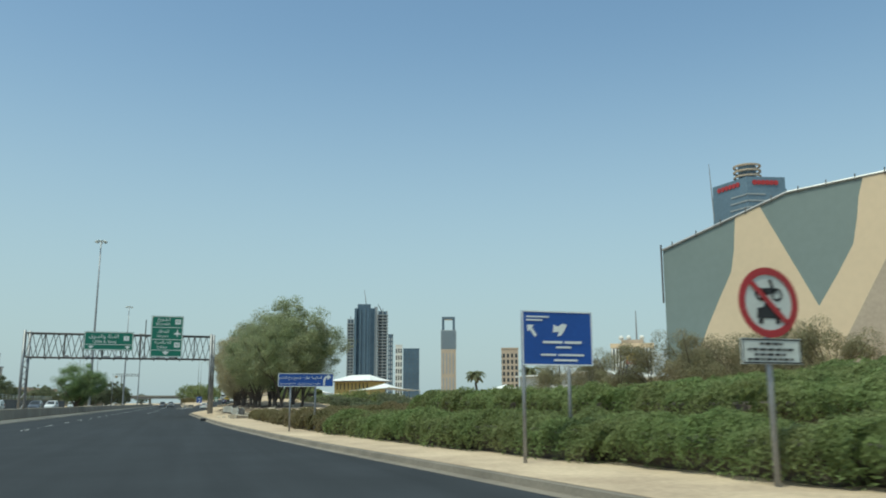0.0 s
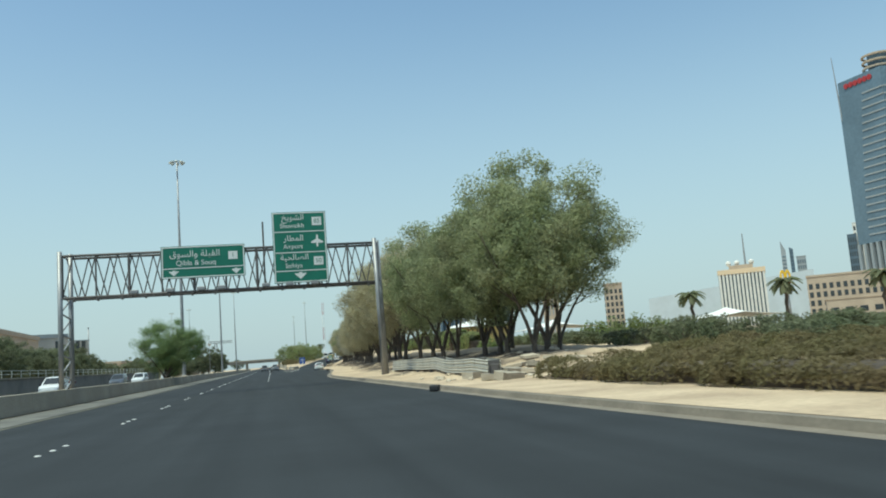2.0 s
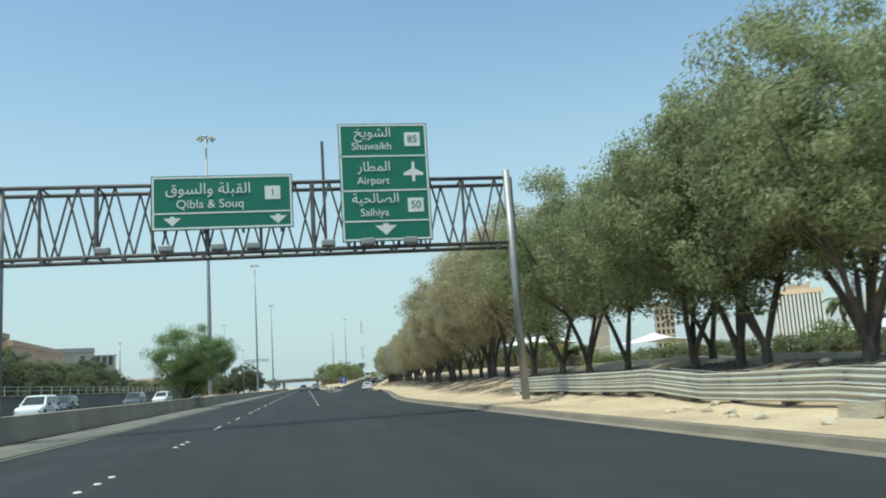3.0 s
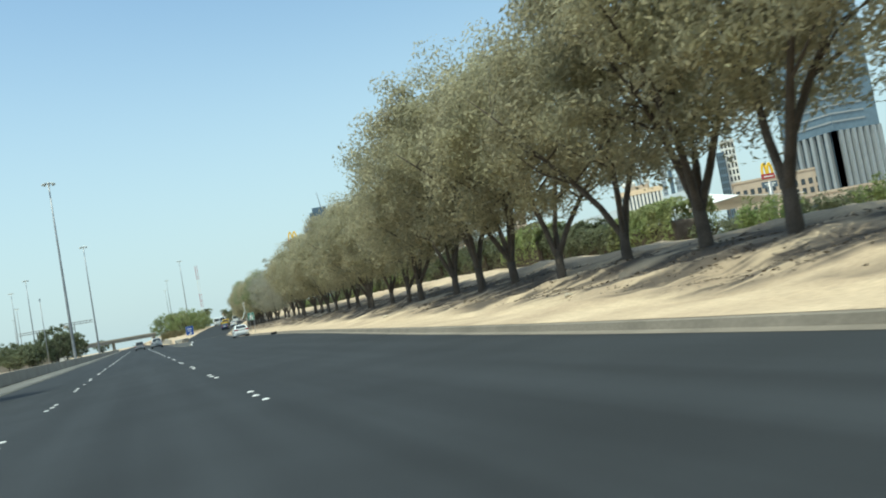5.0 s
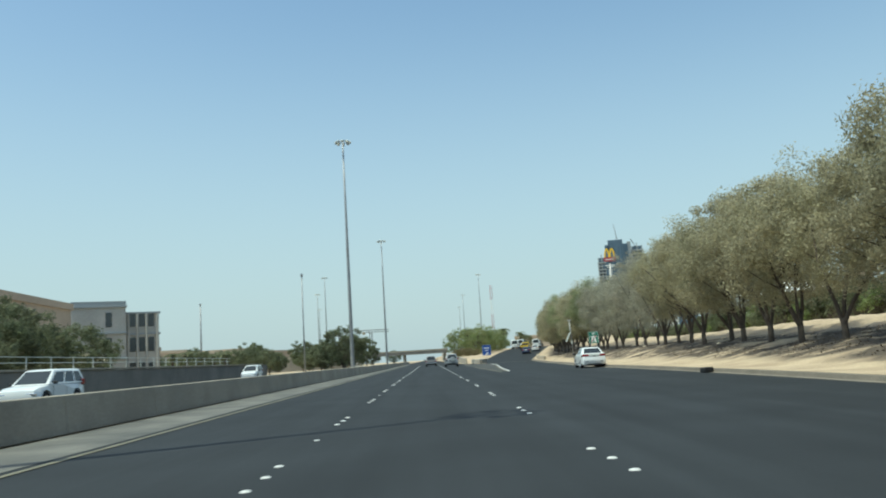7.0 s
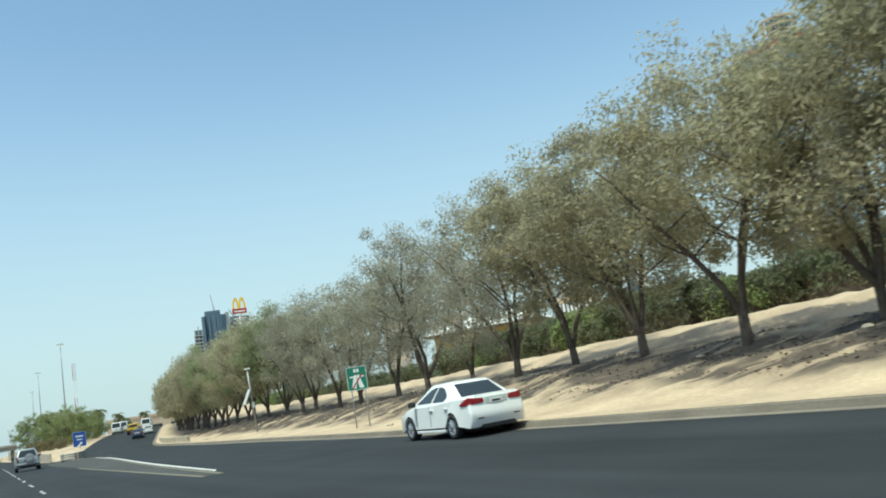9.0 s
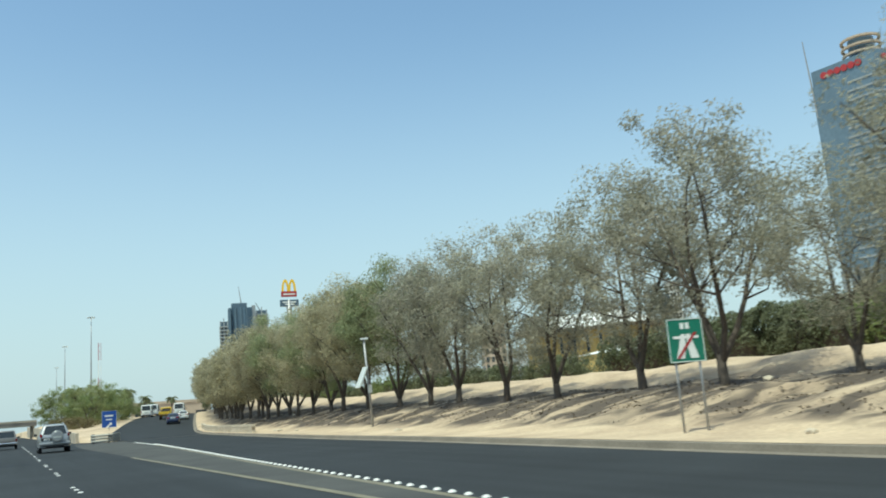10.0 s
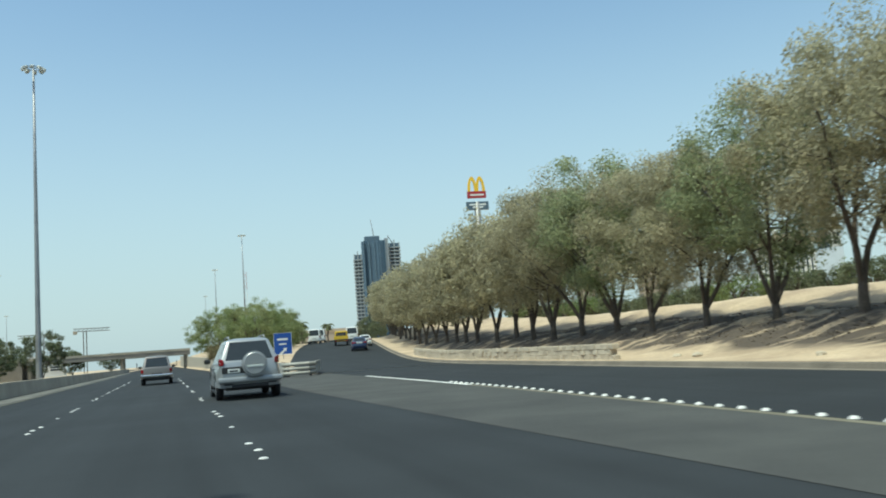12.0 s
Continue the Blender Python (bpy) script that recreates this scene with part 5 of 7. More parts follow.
def mural_hall():
    top = empty("painted_hall", pose(0, 0, 0), "windowless hall with cream sail shapes painted on grey-green render", "building")
    a, b = (43.4, 31.1), (75.6, -7.0)
    ln = math.dist(a, b)
    d = ((b[0] - a[0]) / ln, (b[1] - a[1]) / ln)
    back_ = (-d[1] * 30, d[0] * 30)
    bm = bmesh.new()
    stops_ = (0, 9.5, 16, ln)

    def roof(u):
        return float(np.interp(u, stops_, (13.15, 16.55, 17.15, 19.6)))

    at_ = [(a[0] + d[0] * u, a[1] + d[1] * u) for u in stops_]
    plan = at_ + [(x + back_[0], y + back_[1]) for x, y in reversed(at_)]
    tops = [roof(u) for u in stops_]
    prism(bm, plan, -0.5, tops + tops[::-1])
    part("wall", bm, GREY_GREEN, top)
    sail = [(1.2, 2.0), (3.2, 7.0), (4.3, 9.3), (5.15, 11.0), (5.45, 12.6), (5.7, roof(5.7)), (7.5, roof(7.5)), (9.2, 12.1), (11.05, 8.05), (12.4, 10.2), (13.6, 12.3), (14.0, 14.2), (14.2, 15.6), (14.6, roof(14.6)),
            (16, roof(16)), (25, roof(25)), (25, 2.0)]
    wall_piece("painted_sail", top, a, b, sail, 0.05, CREAM, "cream painted sail shape")
    wall_piece("painted_shade", top, a, b, [(10.9, 2.0), (12.5, 5.5), (15.5, 11.0), (17.6, 14.6), (20, roof(20) - 0.1), (25, roof(25) - 0.1), (25, 2.0)], 0.09, BEIGE, "tan painted sail shape")
    bm = bmesh.new()
    for u, w in zip(stops_, stops_[1:]):
        tube(bm, on_wall(a, b, u, roof(u) + 0.05, 0.02), on_wall(a, b, w, roof(w) + 0.05, 0.02), 0.11, sides=6)
    part("parapet", bm, STEEL, top, "thin metal parapet")
    for k in range(9):
        bm = bmesh.new()
        u = 0.8 + 1.9 * k
        tube(bm, on_wall(a, b, u, roof(u) - 0.15, 0.08), on_wall(a, b, u, roof(u) + 0.35, 0.08), 0.05, sides=5)
        part("roof_bracket", bm, DARK_STEEL, top)
    bm = bmesh.new()
    tube(bm, on_wall(a, b, -0.1, 9.0, 0.1), on_wall(a, b, -0.1, 13.6, 0.1), 0.08, sides=6)
    part("downpipe", bm, DARK_STEEL, top)
    return top


mural_hall()


def office_tower():
    top = empty("office_tower", pose(0, 0, 0), "tall blue-grey glass office tower with pale bands and roof drum", "tower")
    L_, C_, R_, B_ = (313.1, 394.5), (316.6, 366.8), (339.2, 361.6), (336.0, 389.4)
    plan = [L_, C_, R_, B_]
    cx, cy = sum(p[0] for p in plan) / 4, sum(p[1] for p in plan) / 4

    def scaled(s):
        return [(cx + (x - cx) * s, cy + (y - cy) * s) for x, y in plan]

    bm = bmesh.new()
    prism(bm, scaled(1.03), 42, 124)
    part("shaft", bm, TOWER_GLASS, top)
    bm = bmesh.new()
    prism(bm, scaled(1.0), 124, 131)
    part("crown", bm, TOWER_GLASS, top, "pale grey top storey")
    for k in range(20):
        z = 46 + 3.9 * k
        for i in range(2):
            a, b = scaled(1.03)[i], scaled(1.03)[i + 1]
            ln = math.dist(a, b)
            # the bands reach from the middle edge part of the way to the outer edges, less the higher they lie
            share = 0.72 - 0.27 * (k / 19) ** 1.5
            u0, u1 = (ln * (1 - share), ln) if i == 0 else (0, ln * share)
            wall_piece("floor_band", top, a, b, [(u0, z), (u1, z), (u1, z + 0.8), (u0, z + 0.8)], 0.35, TOWER_BAND)
    for i in range(2):
        a, b = scaled(1.0)[i], scaled(1.0)[i + 1]
        ln = math.dist(a, b)
        for j in range(6):
            u = ln * (0.2 + 0.11 * j)
            wall_piece("logo_disc", top, a, b, [(u + 1.5 * math.cos(t * math.tau / 10), 127.6 + 1.5 * math.sin(t * math.tau / 10)) for t in range(10)], 0.5, SIGN_RED, "plain red sign disc")
    bm = bmesh.new()
    prism(bm, scaled(0.88), -1, 42)
    part("podium", bm, TOWER_DARK, top, "shaded base storeys")
    for i in range(2):
        a, b = scaled(1.0)[i], scaled(1.0)[i + 1]
        for j in range(8):
            p = Vector(a).lerp(Vector(b), j / 7)
            bm = bmesh.new()
            box(bm, p.x - 0.9, p.x + 0.9, p.y - 0.9, p.y + 0.9, -1, 42.1)
            part("column", bm, TOWER_BAND, top, "tall pale column")
    for k in range(3):
        bm = bmesh.new()
        n = 20
        for j in range(n):
            a, b = j * math.tau / n, (j + 1) * math.tau / n
            tube(bm, (cx + 7.5 * math.cos(a), cy + 7.5 * math.sin(a), 134 + 3.3 * k), (cx + 7.5 * math.cos(b), cy + 7.5 * math.sin(b), 134 + 3.3 * k), 0.7, sides=5)
        part("drum_ring", bm, BEIGE, top, "pale ring of the roof drum")
    bm = bmesh.new()
    tube(bm, (cx, cy, 130), (cx, cy, 141), 5.2, sides=16)
    part("drum", bm, TOWER_DARK, top, "dark roof drum")
    bm = bmesh.new()
    tube(bm, (L_[0], L_[1], 110), (L_[0] - 1, L_[1] + 1, 146), 0.5, 0.2, sides=6)
    part("antenna", bm, STEEL, top)
    return top


office_tower()


def block_tower(name, x, y, w, d, z, wall, label, turn=0, cols=6, rows=14, stripe=WINDOW, z0=-1.0, gap=0.55):
    """A far block with window strips standing in relief between its piers."""
    top = empty(name, pose(x, y, 0, 0, 0, turn), label, "building")
    bm = bmesh.new()
    prism(bm, [(-w / 2, -d / 2), (w / 2, -d / 2), (w / 2, d / 2), (-w / 2, d / 2)], z0, z)
    part("wall", bm, wall, top)
    for face in range(2):
        a, b = ((-w / 2, -d / 2), (w / 2, -d / 2)) if face == 0 else ((-w / 2, d / 2), (-w / 2, -d / 2))
        ln = w if face == 0 else d
        n = cols if face == 0 else max(2, int(cols * d / w))
        for i in range(n):
            u = ln * (i + 0.5 - gap / 2) / n
            for j in range(rows):
                h = (z - 3 - max(z0, 2)) / rows
                zz = max(z0, 2) + h * j
                wall_piece("window", top, a, b, [(u, zz + h * 0.2), (u + ln * gap / n, zz + h * 0.2), (u + ln * gap / n, zz + h * 0.85), (u, zz + h * 0.85)], 0.12, stripe)
    bm = bmesh.new()
    box(bm, -w / 2 - 0.3, w / 2 + 0.3, -d / 2 - 0.3, d / 2 + 0.3, z - 0.02, z + 1.0)
    part("parapet", bm, wall, top)
    return top


def ribbed_house():
    x, y, w, d, z = 414, 670, 36, 34, 55
    top = empty("ribbed_building", pose(x, y, 0, 0, 0, -33), "pale office block with tall vertical ribs and a mast", "building")
    bm = bmesh.new()
    box(bm, -w / 2, w / 2, -d / 2, d / 2, -1, z - 5)
    part("wall", bm, TOWER_DARK, top)
    bm = bmesh.new()
    box(bm, -w / 2 - 1.6, w / 2 + 1.6, -d / 2 - 1.6, d / 2 + 1.6, z - 4, z)
    part("roof_slab", bm, CREAM, top, "cream roof slab")
    for k in range(13):
        u = -w / 2 + w * k / 12
        bm = bmesh.new()
        box(bm, u - 0.9, u + 0.9, -d / 2 - 1.4, -d / 2 + 0.1, -1, z - 3.9)
        part("rib", bm, OFFWHITE, top)
    # the side turned from the sun has its shade painted in grey
    bm = bmesh.new()
    box(bm, -w / 2 - 1.3, -w / 2 + 0.1, -d / 2 - 0.6, d / 2, -1, z - 3.95)
    part("side_wall", bm, TOWER_BAND, top, "plain side wall, its shade painted as grey")
    bm = bmesh.new()
    box(bm, -10, 10, -9, 9, z - 0.1, z + 4)
    part("plant_room", bm, BEIGE, top)
    bm = bmesh.new()
    tube(bm, (4, 0, z + 4), (4, 0, z + 32), 0.9, 0.4, sides=6)
    part("roof_mast", bm, STEEL, top)
    for u in (-10, -3, 9):
        bm = bmesh.new()
        bmesh.ops.create_uvsphere(bm, u_segments=10, v_segments=6, radius=2.4)
        bmesh.ops.translate(bm, vec=(u, -6, z + 6), verts=bm.verts)
        part("dish", bm, OFFWHITE, top, "white satellite dish")
    return top


ribbed_house()


def slot_tower():
    top = empty("slot_tower", pose(187, 534, 0, 0, 0, -18), "slim blue-grey tower with a square opening at the top", "tower")
    bm = bmesh.new()
    box(bm, -5.2, 5.2, -5.6, 5.6, -1, 38)
    part("lower_shaft", bm, BEIGE, top, "beige lower storeys")
    bm = bmesh.new()
    box(bm, -5.4, 5.4, -5.4, 5.4, 37.9, 51.5)
    part("upper_shaft", bm, TOWER_BAND, top, "blue-grey upper storeys")
    for k in range(9):
        bm = bmesh.new()
        box(bm, -4.9, 4.9, -5.5, -5.35, 38.6 + 1.4 * k, 39.3 + 1.4 * k)
        part("window_band", bm, TOWER_GLASS, top)
        bm = bmesh.new()
        box(bm, 5.35, 5.5, -4.9, 4.9, 38.6 + 1.4 * k, 39.3 + 1.4 * k)
        part("window_band", bm, TOWER_GLASS, top)
    for x0, x1, z0, z1 in ((-4.6, -2.9, 51.4, 59.4), (2.9, 4.6, 51.4, 59.4), (-4.6, 4.6, 59.3, 61)):
        bm = bmesh.new()
        box(bm, x0, x1, -4, 4, z0, z1)
        part("top_frame", bm, TOWER_DARK, top, "dark open frame")
    for i in range(4):
        for k in range(2):
            bm = bmesh.new()
            box(bm, -4.0 + 2.3 * i, -3.2 + 2.3 * i, -5.7, -5.55, 4 + 17 * k, 18.5 + 17 * k)
            part("window_strip", bm, TOWER_BAND, top, "tall narrow window strip")
    return top


slot_tower()
block_tower("slim_block", 272, 1052, 6.5, 8, 90, TOWER_DARK, "slim dark block beside the high-rise", -14, 2, 14, TOWER_BAND)
block_tower("glass_tower", 299, 1046, 21, 18, 71, TOWER_BLUE, "blue glass block in the skyline", -14, 4, 10, TOWER_DARK)
block_tower("pale_block", 283, 1050, 9, 12, 76, OFFWHITE, "pale block in the skyline", -14, 3, 8)
block_tower("pale_block", 257, 592, 13, 12, 43, BEIGE, "beige block in the skyline", -20, 4, 8)


def blade_tower(x, y, w, d, z0, z1, wall, label, turn):
    """A slim far tower whose roof slopes from one edge to the other, with pale floor lines on its front."""
    top = empty("blade_tower", pose(x, y, 0, 0, 0, turn), label, "tower")
    bm = bmesh.new()
    prism(bm, [(-w / 2, -d / 2), (w / 2, -d / 2), (w / 2, d / 2), (-w / 2, d / 2)], -1, [z0, z1, z1, z0])
    part("wall", bm, wall, top)
    for k in range(14):
        z = 30 + (min(z0, z1) - 34) * k / 14
        wall_piece("floor_band", top, (-w / 2, -d / 2), (w / 2, -d / 2), [(0.4, z), (w - 0.4, z), (w - 0.4, z + 1.4), (0.4, z + 1.4)], 0.3, TOWER_GLASS)
    return top


blade_tower(678.5, 989, 5.5, 18, 116, 103, TOWER_BAND, "slim pale blade-shaped tower with a sloping top", -34)
blade_tower(687.5, 985, 4.5, 16, 107, 104, TOWER_DARK, "slim dark tower beside the pale blade", -34)
block_tower("twin_tower", 697, 979, 11, 14, 93, TOWER_BAND, "grey-blue office tower far off", -34, 4, 12, TOWER_DARK)
bm = bmesh.new()
prism(bm, [(392, 812), (530, 730), (560, 780), (420, 860)], -1, [42, 57, 57, 42])
# the hall's pale blue-grey is painted haze
ob = link("sloped_hall", bm, HAZED_GREY)
tagged(ob, "long hazy grey hall with a sloping roof far off", "building")
block_tower("dark_tower", 921.6, 1158, 13, 30, 140, TOWER_DARK, "dark glass office tower far off", -40, 4, 12, WINDOW)
block_tower("dark_tower", 945, 1165, 22, 30, 160, OFFWHITE, "white-capped office tower far off", -40, 4, 14, WINDOW)
block_tower("hotel_block", 306, 398, 40, 16, 27, BEIGE, "long tan building behind the shrubs", -38, 12, 5)
block_tower("tan_block", 265, 330, 40, 20, 12, BEIGE, "low tan building among palms", -35, 7, 2)


def shed():
    """A long white-roofed shed behind the hedges, with a lower wing beside it."""
    top = empty("white_shed", pose(34.35, 39.2, 0, 0, 0, -52.3), "long low pale shed with a shallow white sheet roof", "shed")
    crown = ((0, 3.4), (3.2, 3.5), (6.95, 3.78), (8.4, 3.38))
    bm = bmesh.new()
    front_ = [bm.verts.new((x, 0, z)) for x, z in [(8.4, -0.5), (0, -0.5)][::-1] + list(crown[::-1])]
    rear_ = [bm.verts.new(v.co + Vector((0, 9, 0))) for v in front_]
    bm.faces.new(front_)
    bm.faces.new(rear_[::-1])
    for k in range(len(front_)):
        n = (k + 1) % len(front_)
        bm.faces.new((front_[n], front_[k], rear_[k], rear_[n]))
    bmesh.ops.recalc_face_normals(bm, faces=bm.faces)
    part("wall", bm, OFFWHITE, top)
    bm = bmesh.new()
    for (x0, za), (x1, zb) in zip(crown, crown[1:]):
        lo = [bm.verts.new(p) for p in ((x0 - 0.25 * (x0 == 0), -0.35, za + 0.004), (x1 + 0.2 * (x1 > 8), -0.35, zb + 0.004), (x1 + 0.2 * (x1 > 8), 9.3, zb + 0.004), (x0 - 0.25 * (x0 == 0), 9.3, za + 0.004))]
        hi = [bm.verts.new(v.co + Vector((0, 0, 0.1))) for v in lo]
        bm.faces.new(lo[::-1])
        bm.faces.new(hi)
        for k in range(4):
            bm.faces.new((lo[k], lo[(k + 1) % 4], hi[(k + 1) % 4], hi[k]))
    part("roof", bm, WHITE_ROOF, top, "white sheet roof")
    bm = bmesh.new()
    box(bm, 8.45, 19, 1.2, 8.5, -0.5, 3.2)
    part("side_wing", bm, OFFWHITE, top, "lower side wing")
    bm = bmesh.new()
    box(bm, 8.65, 19.3, 0.8, 8.8, 3.2, 3.34)
    part("wing_roof", bm, WHITE_ROOF, top, "white flat sheet roof")
    for u in (2.1, 2.88):
        bm = bmesh.new()
        box(bm, u, u + 0.22, -0.04, 0.05, 2.75, 3.1)
        part("window", bm, WINDOW, top)
    bm = bmesh.new()
    box(bm, 6.62, 7.15, -0.04, 0.05, 2.7, 3.08)
    part("opening", bm, WINDOW, top)
    bm = bmesh.new()
    tube(bm, (4.1, -0.6, -0.5), (3.95, -0.6, 4.9), 0.05, sides=6)
    part("service_pole", bm, DARK_STEEL, top, "thin dark pole before the wall")
    for k in range(12):
        bm = bmesh.new()
        box(bm, 5.5 + 0.24 * k, 5.66 + 0.24 * k, -0.05, -0.01, 0.6, 2.62)
        part("sheet_rib", bm, OFFWHITE, top)
    return top


shed()


def tent_roof(x, y, w, label):
    """A white membrane roof on slim posts, its peak over the middle."""
    z0 = land(x, y)
    top = empty("tent_canopy", pose(x, y, z0), label, "canopy", "white canopies")
    bm = bmesh.new()
    n = 10
    grid = [[bm.verts.new((w * (i / n - 0.5), w * 0.7 * (j / n - 0.5), 2.4 + 1.3 * (1 - abs(2 * i / n - 1)) ** 1.5 * (1 - 0.6 * abs(2 * j / n - 1)))) for i in range(n + 1)] for j in range(n + 1)]
    for j in range(n):
        for i in range(n):
            bm.faces.new((grid[j][i], grid[j][i + 1], grid[j + 1][i + 1], grid[j + 1][i]))
    ob = part("membrane", bm, WHITE_ROOF, top)
    ob.modifiers.new("thick", "SOLIDIFY").thickness = 0.05
    for sx_, sy_ in ((-1, -1), (1, -1), (1, 1), (-1, 1)):
        post(top, sx_ * w * 0.48, sy_ * w * 0.33, -0.3, 2.42, 0.07)
    return top


tent_roof(44, 128, 12, "white peaked tent canopy behind the trees")
tent_roof(46, 219, 11, "white peaked tent canopy behind the trees")
tent_roof(62, 112, 12, "white peaked tent canopy beyond the shrubs")


def ochre_pavilion(x, y, turn, w, d, label):
    """A long ochre hall with piers, narrow dark slits and a pale hipped roof with deep eaves."""
    top = empty("ochre_pavilion", pose(x, y, 0, 0, 0, turn), label, "building")
    z0, eave = 4.2, 8.1
    bm = bmesh.new()
    box(bm, -w / 2, w / 2, 0, d, 0.8, eave)
    part("wall", bm, YELLOW_WALL, top)
    bm = bmesh.new()
    box(bm, -w / 2 - 0.2, w / 2 + 0.2, -0.35, d + 0.2, 0.8, z0 + 0.3, 0.05)
    part("plinth", bm, YELLOW_WALL, top)
    n = 9
    for k in range(n + 1):
        u = -w / 2 + w * k / n
        bm = bmesh.new()
        box(bm, u - 0.22, u + 0.22, -0.22, 0.02, z0 + 0.25, eave - 0.1, 0.02)
        part("pier", bm, YELLOW_WALL, top)
        if k < n:
            bm = bmesh.new()
            box(bm, u + w / n / 2 - 0.17, u + w / n / 2 + 0.17, -0.03, 0.05, z0 + 1.4, eave - 0.5)
            part("window_slit", bm, WINDOW, top)
    bm = bmesh.new()
    box(bm, -w / 2 - 1.3, w / 2 + 1.3, -1.5, d + 1.3, eave, eave + 0.3, 0.04)
    part("eaves", bm, LITTER, top, "dark brown eaves")
    bm = bmesh.new()
    low = [bm.verts.new(p) for p in ((-w / 2 - 1.5, -1.7, eave + 0.3), (w / 2 + 1.5, -1.7, eave + 0.3), (w / 2 + 1.5, d + 1.5, eave + 0.3), (-w / 2 - 1.5, d + 1.5, eave + 0.3))]
    ridge = [bm.verts.new(p) for p in ((-w / 2 + 3.2, d / 2, eave + 2.3), (w / 2 - 3.2, d / 2, eave + 2.3))]
    for f in ((low[0], low[1], ridge[1], ridge[0]), (low[1], low[2], ridge[1]), (low[2], low[3], ridge[0], ridge[1]), (low[3], low[0], ridge[0]), (low[3], low[2], low[1], low[0])):
        bm.faces.new(f)
    part("roof", bm, WHITE_ROOF, top, "pale sheet roof")
    return top


ochre_pavilion(61.0, 245.0, -48, 13.8, 9, "ochre-walled pavilion with piers and a pale hipped roof")


def tower_far():
    top = empty("corner_tower", pose(337, 1500, 0, 0, 0, -12) @ Matrix.Diagonal((1.36, 1.3, 1.3, 1)), "blue-grey glass high-rise with open concrete side bays, still being built", "tower")
    bm = bmesh.new()
    prism(bm, [(-18, -15), (-9, -19), (1, -20.5), (13, -17), (13, 16), (-18, 16)], -1, 134)
    part("glass_front", bm, TOWER_BLUE, top)
    for k in range(5):
        x_ = -15.5 + 6.2 * k
        bm = bmesh.new()
        box(bm, x_ - 0.35, x_ + 0.35, -22, -12, -1, 134)
        part("mullion", bm, TOWER_GLASS, top)
    bm = bmesh.new()
    prism(bm, [(9, -20.5), (13.4, -19.5), (13.4, -14), (9, -14)], -1, 136)
    part("edge_fin", bm, TOWER_BAND, top, "pale edge fin")
    for s, x0, x1, zt in ((0, -28, -18, 119), (1, 13.4, 28, 131)):
        bm = bmesh.new()
        box(bm, x0 + 1.5, x1 - 1.5, -6, 14, -1, zt)
        part("core", bm, TOWER_DARK, top, "shaded inside of the open storeys")
        for k in range(int((zt - 10) / 4.4)):
            bm = bmesh.new()
            box(bm, x0, x1, -13.6, 14, 10 + 4.4 * k, 11.3 + 4.4 * k)
            part("floor_slab", bm, TOWER_BAND, top)
        for k in range(3):
            x_ = x0 + (x1 - x0) * (0.1 + 0.4 * k)
            bm = bmesh.new()
            box(bm, x_ - 0.6, x_ + 0.6, -13, -11.6, -1, zt + (3.5 if k == 1 else 0))
            part("column", bm, TOWER_BAND, top)
    bm = bmesh.new()
    box(bm, -14, 4, -10, 8, 134, 141, 0.8)
    part("roof_house", bm, TOWER_DARK, top)
    bm = bmesh.new()
    tube(bm, (-2, 0, 140), (-5, 0, 163), 0.7, 0.3, sides=5)
    part("mast", bm, STEEL, top)
    bm = bmesh.new()
    tube(bm, (20, 0, 131), (14, 0, 142), 0.6, 0.4, sides=5)
    part("derrick", bm, DARK_STEEL, top)
    return top


tower_far()


def arches_sign(x, y, zt, s, label):
    """A tall pole sign: two plain yellow arches over a red band, and a dark board below."""
    z0 = land(x, y)
    top = empty("pole_sign", pose(x, y, 0, 0, 0, -8), label, "pole sign", "pole signs")
    bm = bmesh.new()
    tube(bm, (0, 0.25, z0 - 0.3), (0, 0.25, zt - 3.4 * s), 0.42 * s, sides=12)
    part("pole", bm, STEEL, top, smooth=True)
    for c in (-0.55, 0.55):
        out, inn = [], []
        for k in range(13):
            a = math.pi * k / 12
            out.append((c * s + 0.62 * s * math.cos(a), zt - 2.0 * s + 2.0 * s * math.sin(a)))
            inn.append((c * s + 0.28 * s * math.cos(a), zt - 2.0 * s + 1.5 * s * math.sin(a)))
        flat_part("arch", out + inn[::-1], 0.3 * s, -0.1 if c < 0 else -0.12, SIGN_YELLOW, top, "plain yellow arch")
    bm = bmesh.new()
    box(bm, -1.25 * s, 1.25 * s, -0.15, 0.35, zt - 2.9 * s, zt - 2.0 * s, 0.03)
    part("red_band", bm, SIGN_RED, top, "red board")
    bm = bmesh.new()
    box(bm, -1.5 * s, 1.5 * s, -0.15, 0.35, zt - 4.5 * s, zt - 3.4 * s, 0.03)
    part("dark_board", bm, TOWER_DARK, top, "dark board")
    for w, zz in ((1.9, -2.5), (2.2, -3.8), (1.4, -4.15)):
        flat_part("writing", rect(-w / 2 * s, w / 2 * s, zt + (zz - 0.1) * s, zt + (zz + 0.1) * s), 0.01, -0.17, SIGN_WHITE, top)
    return top


arches_sign(48.6, 317.8, 26.2, 1.15, "tall pole sign with plain yellow arches, red band and dark board")
arches_sign(172.5, 258.5, 20.5, 1.6, "tall pole sign with yellow arches beyond the shrubs")


# ---- opposite side ----
wall_w = strip("wall_west", [90, 140, 200, 255], lambda y: -27.6, lambda y: -27.0, lambda x, y: 2.05, DARK_CONCRETE, 1)
bm = bmesh.new()
prism(bm, [(-27.0, -60), (-27.0, 262), (-27.6, 262), (-27.6, -60)], -0.2, 2.0)
tagged(link("wall_west_body", bm, DARK_CONCRETE), "long brown retaining wall beyond the opposite carriageway", "wall", kind="structure")
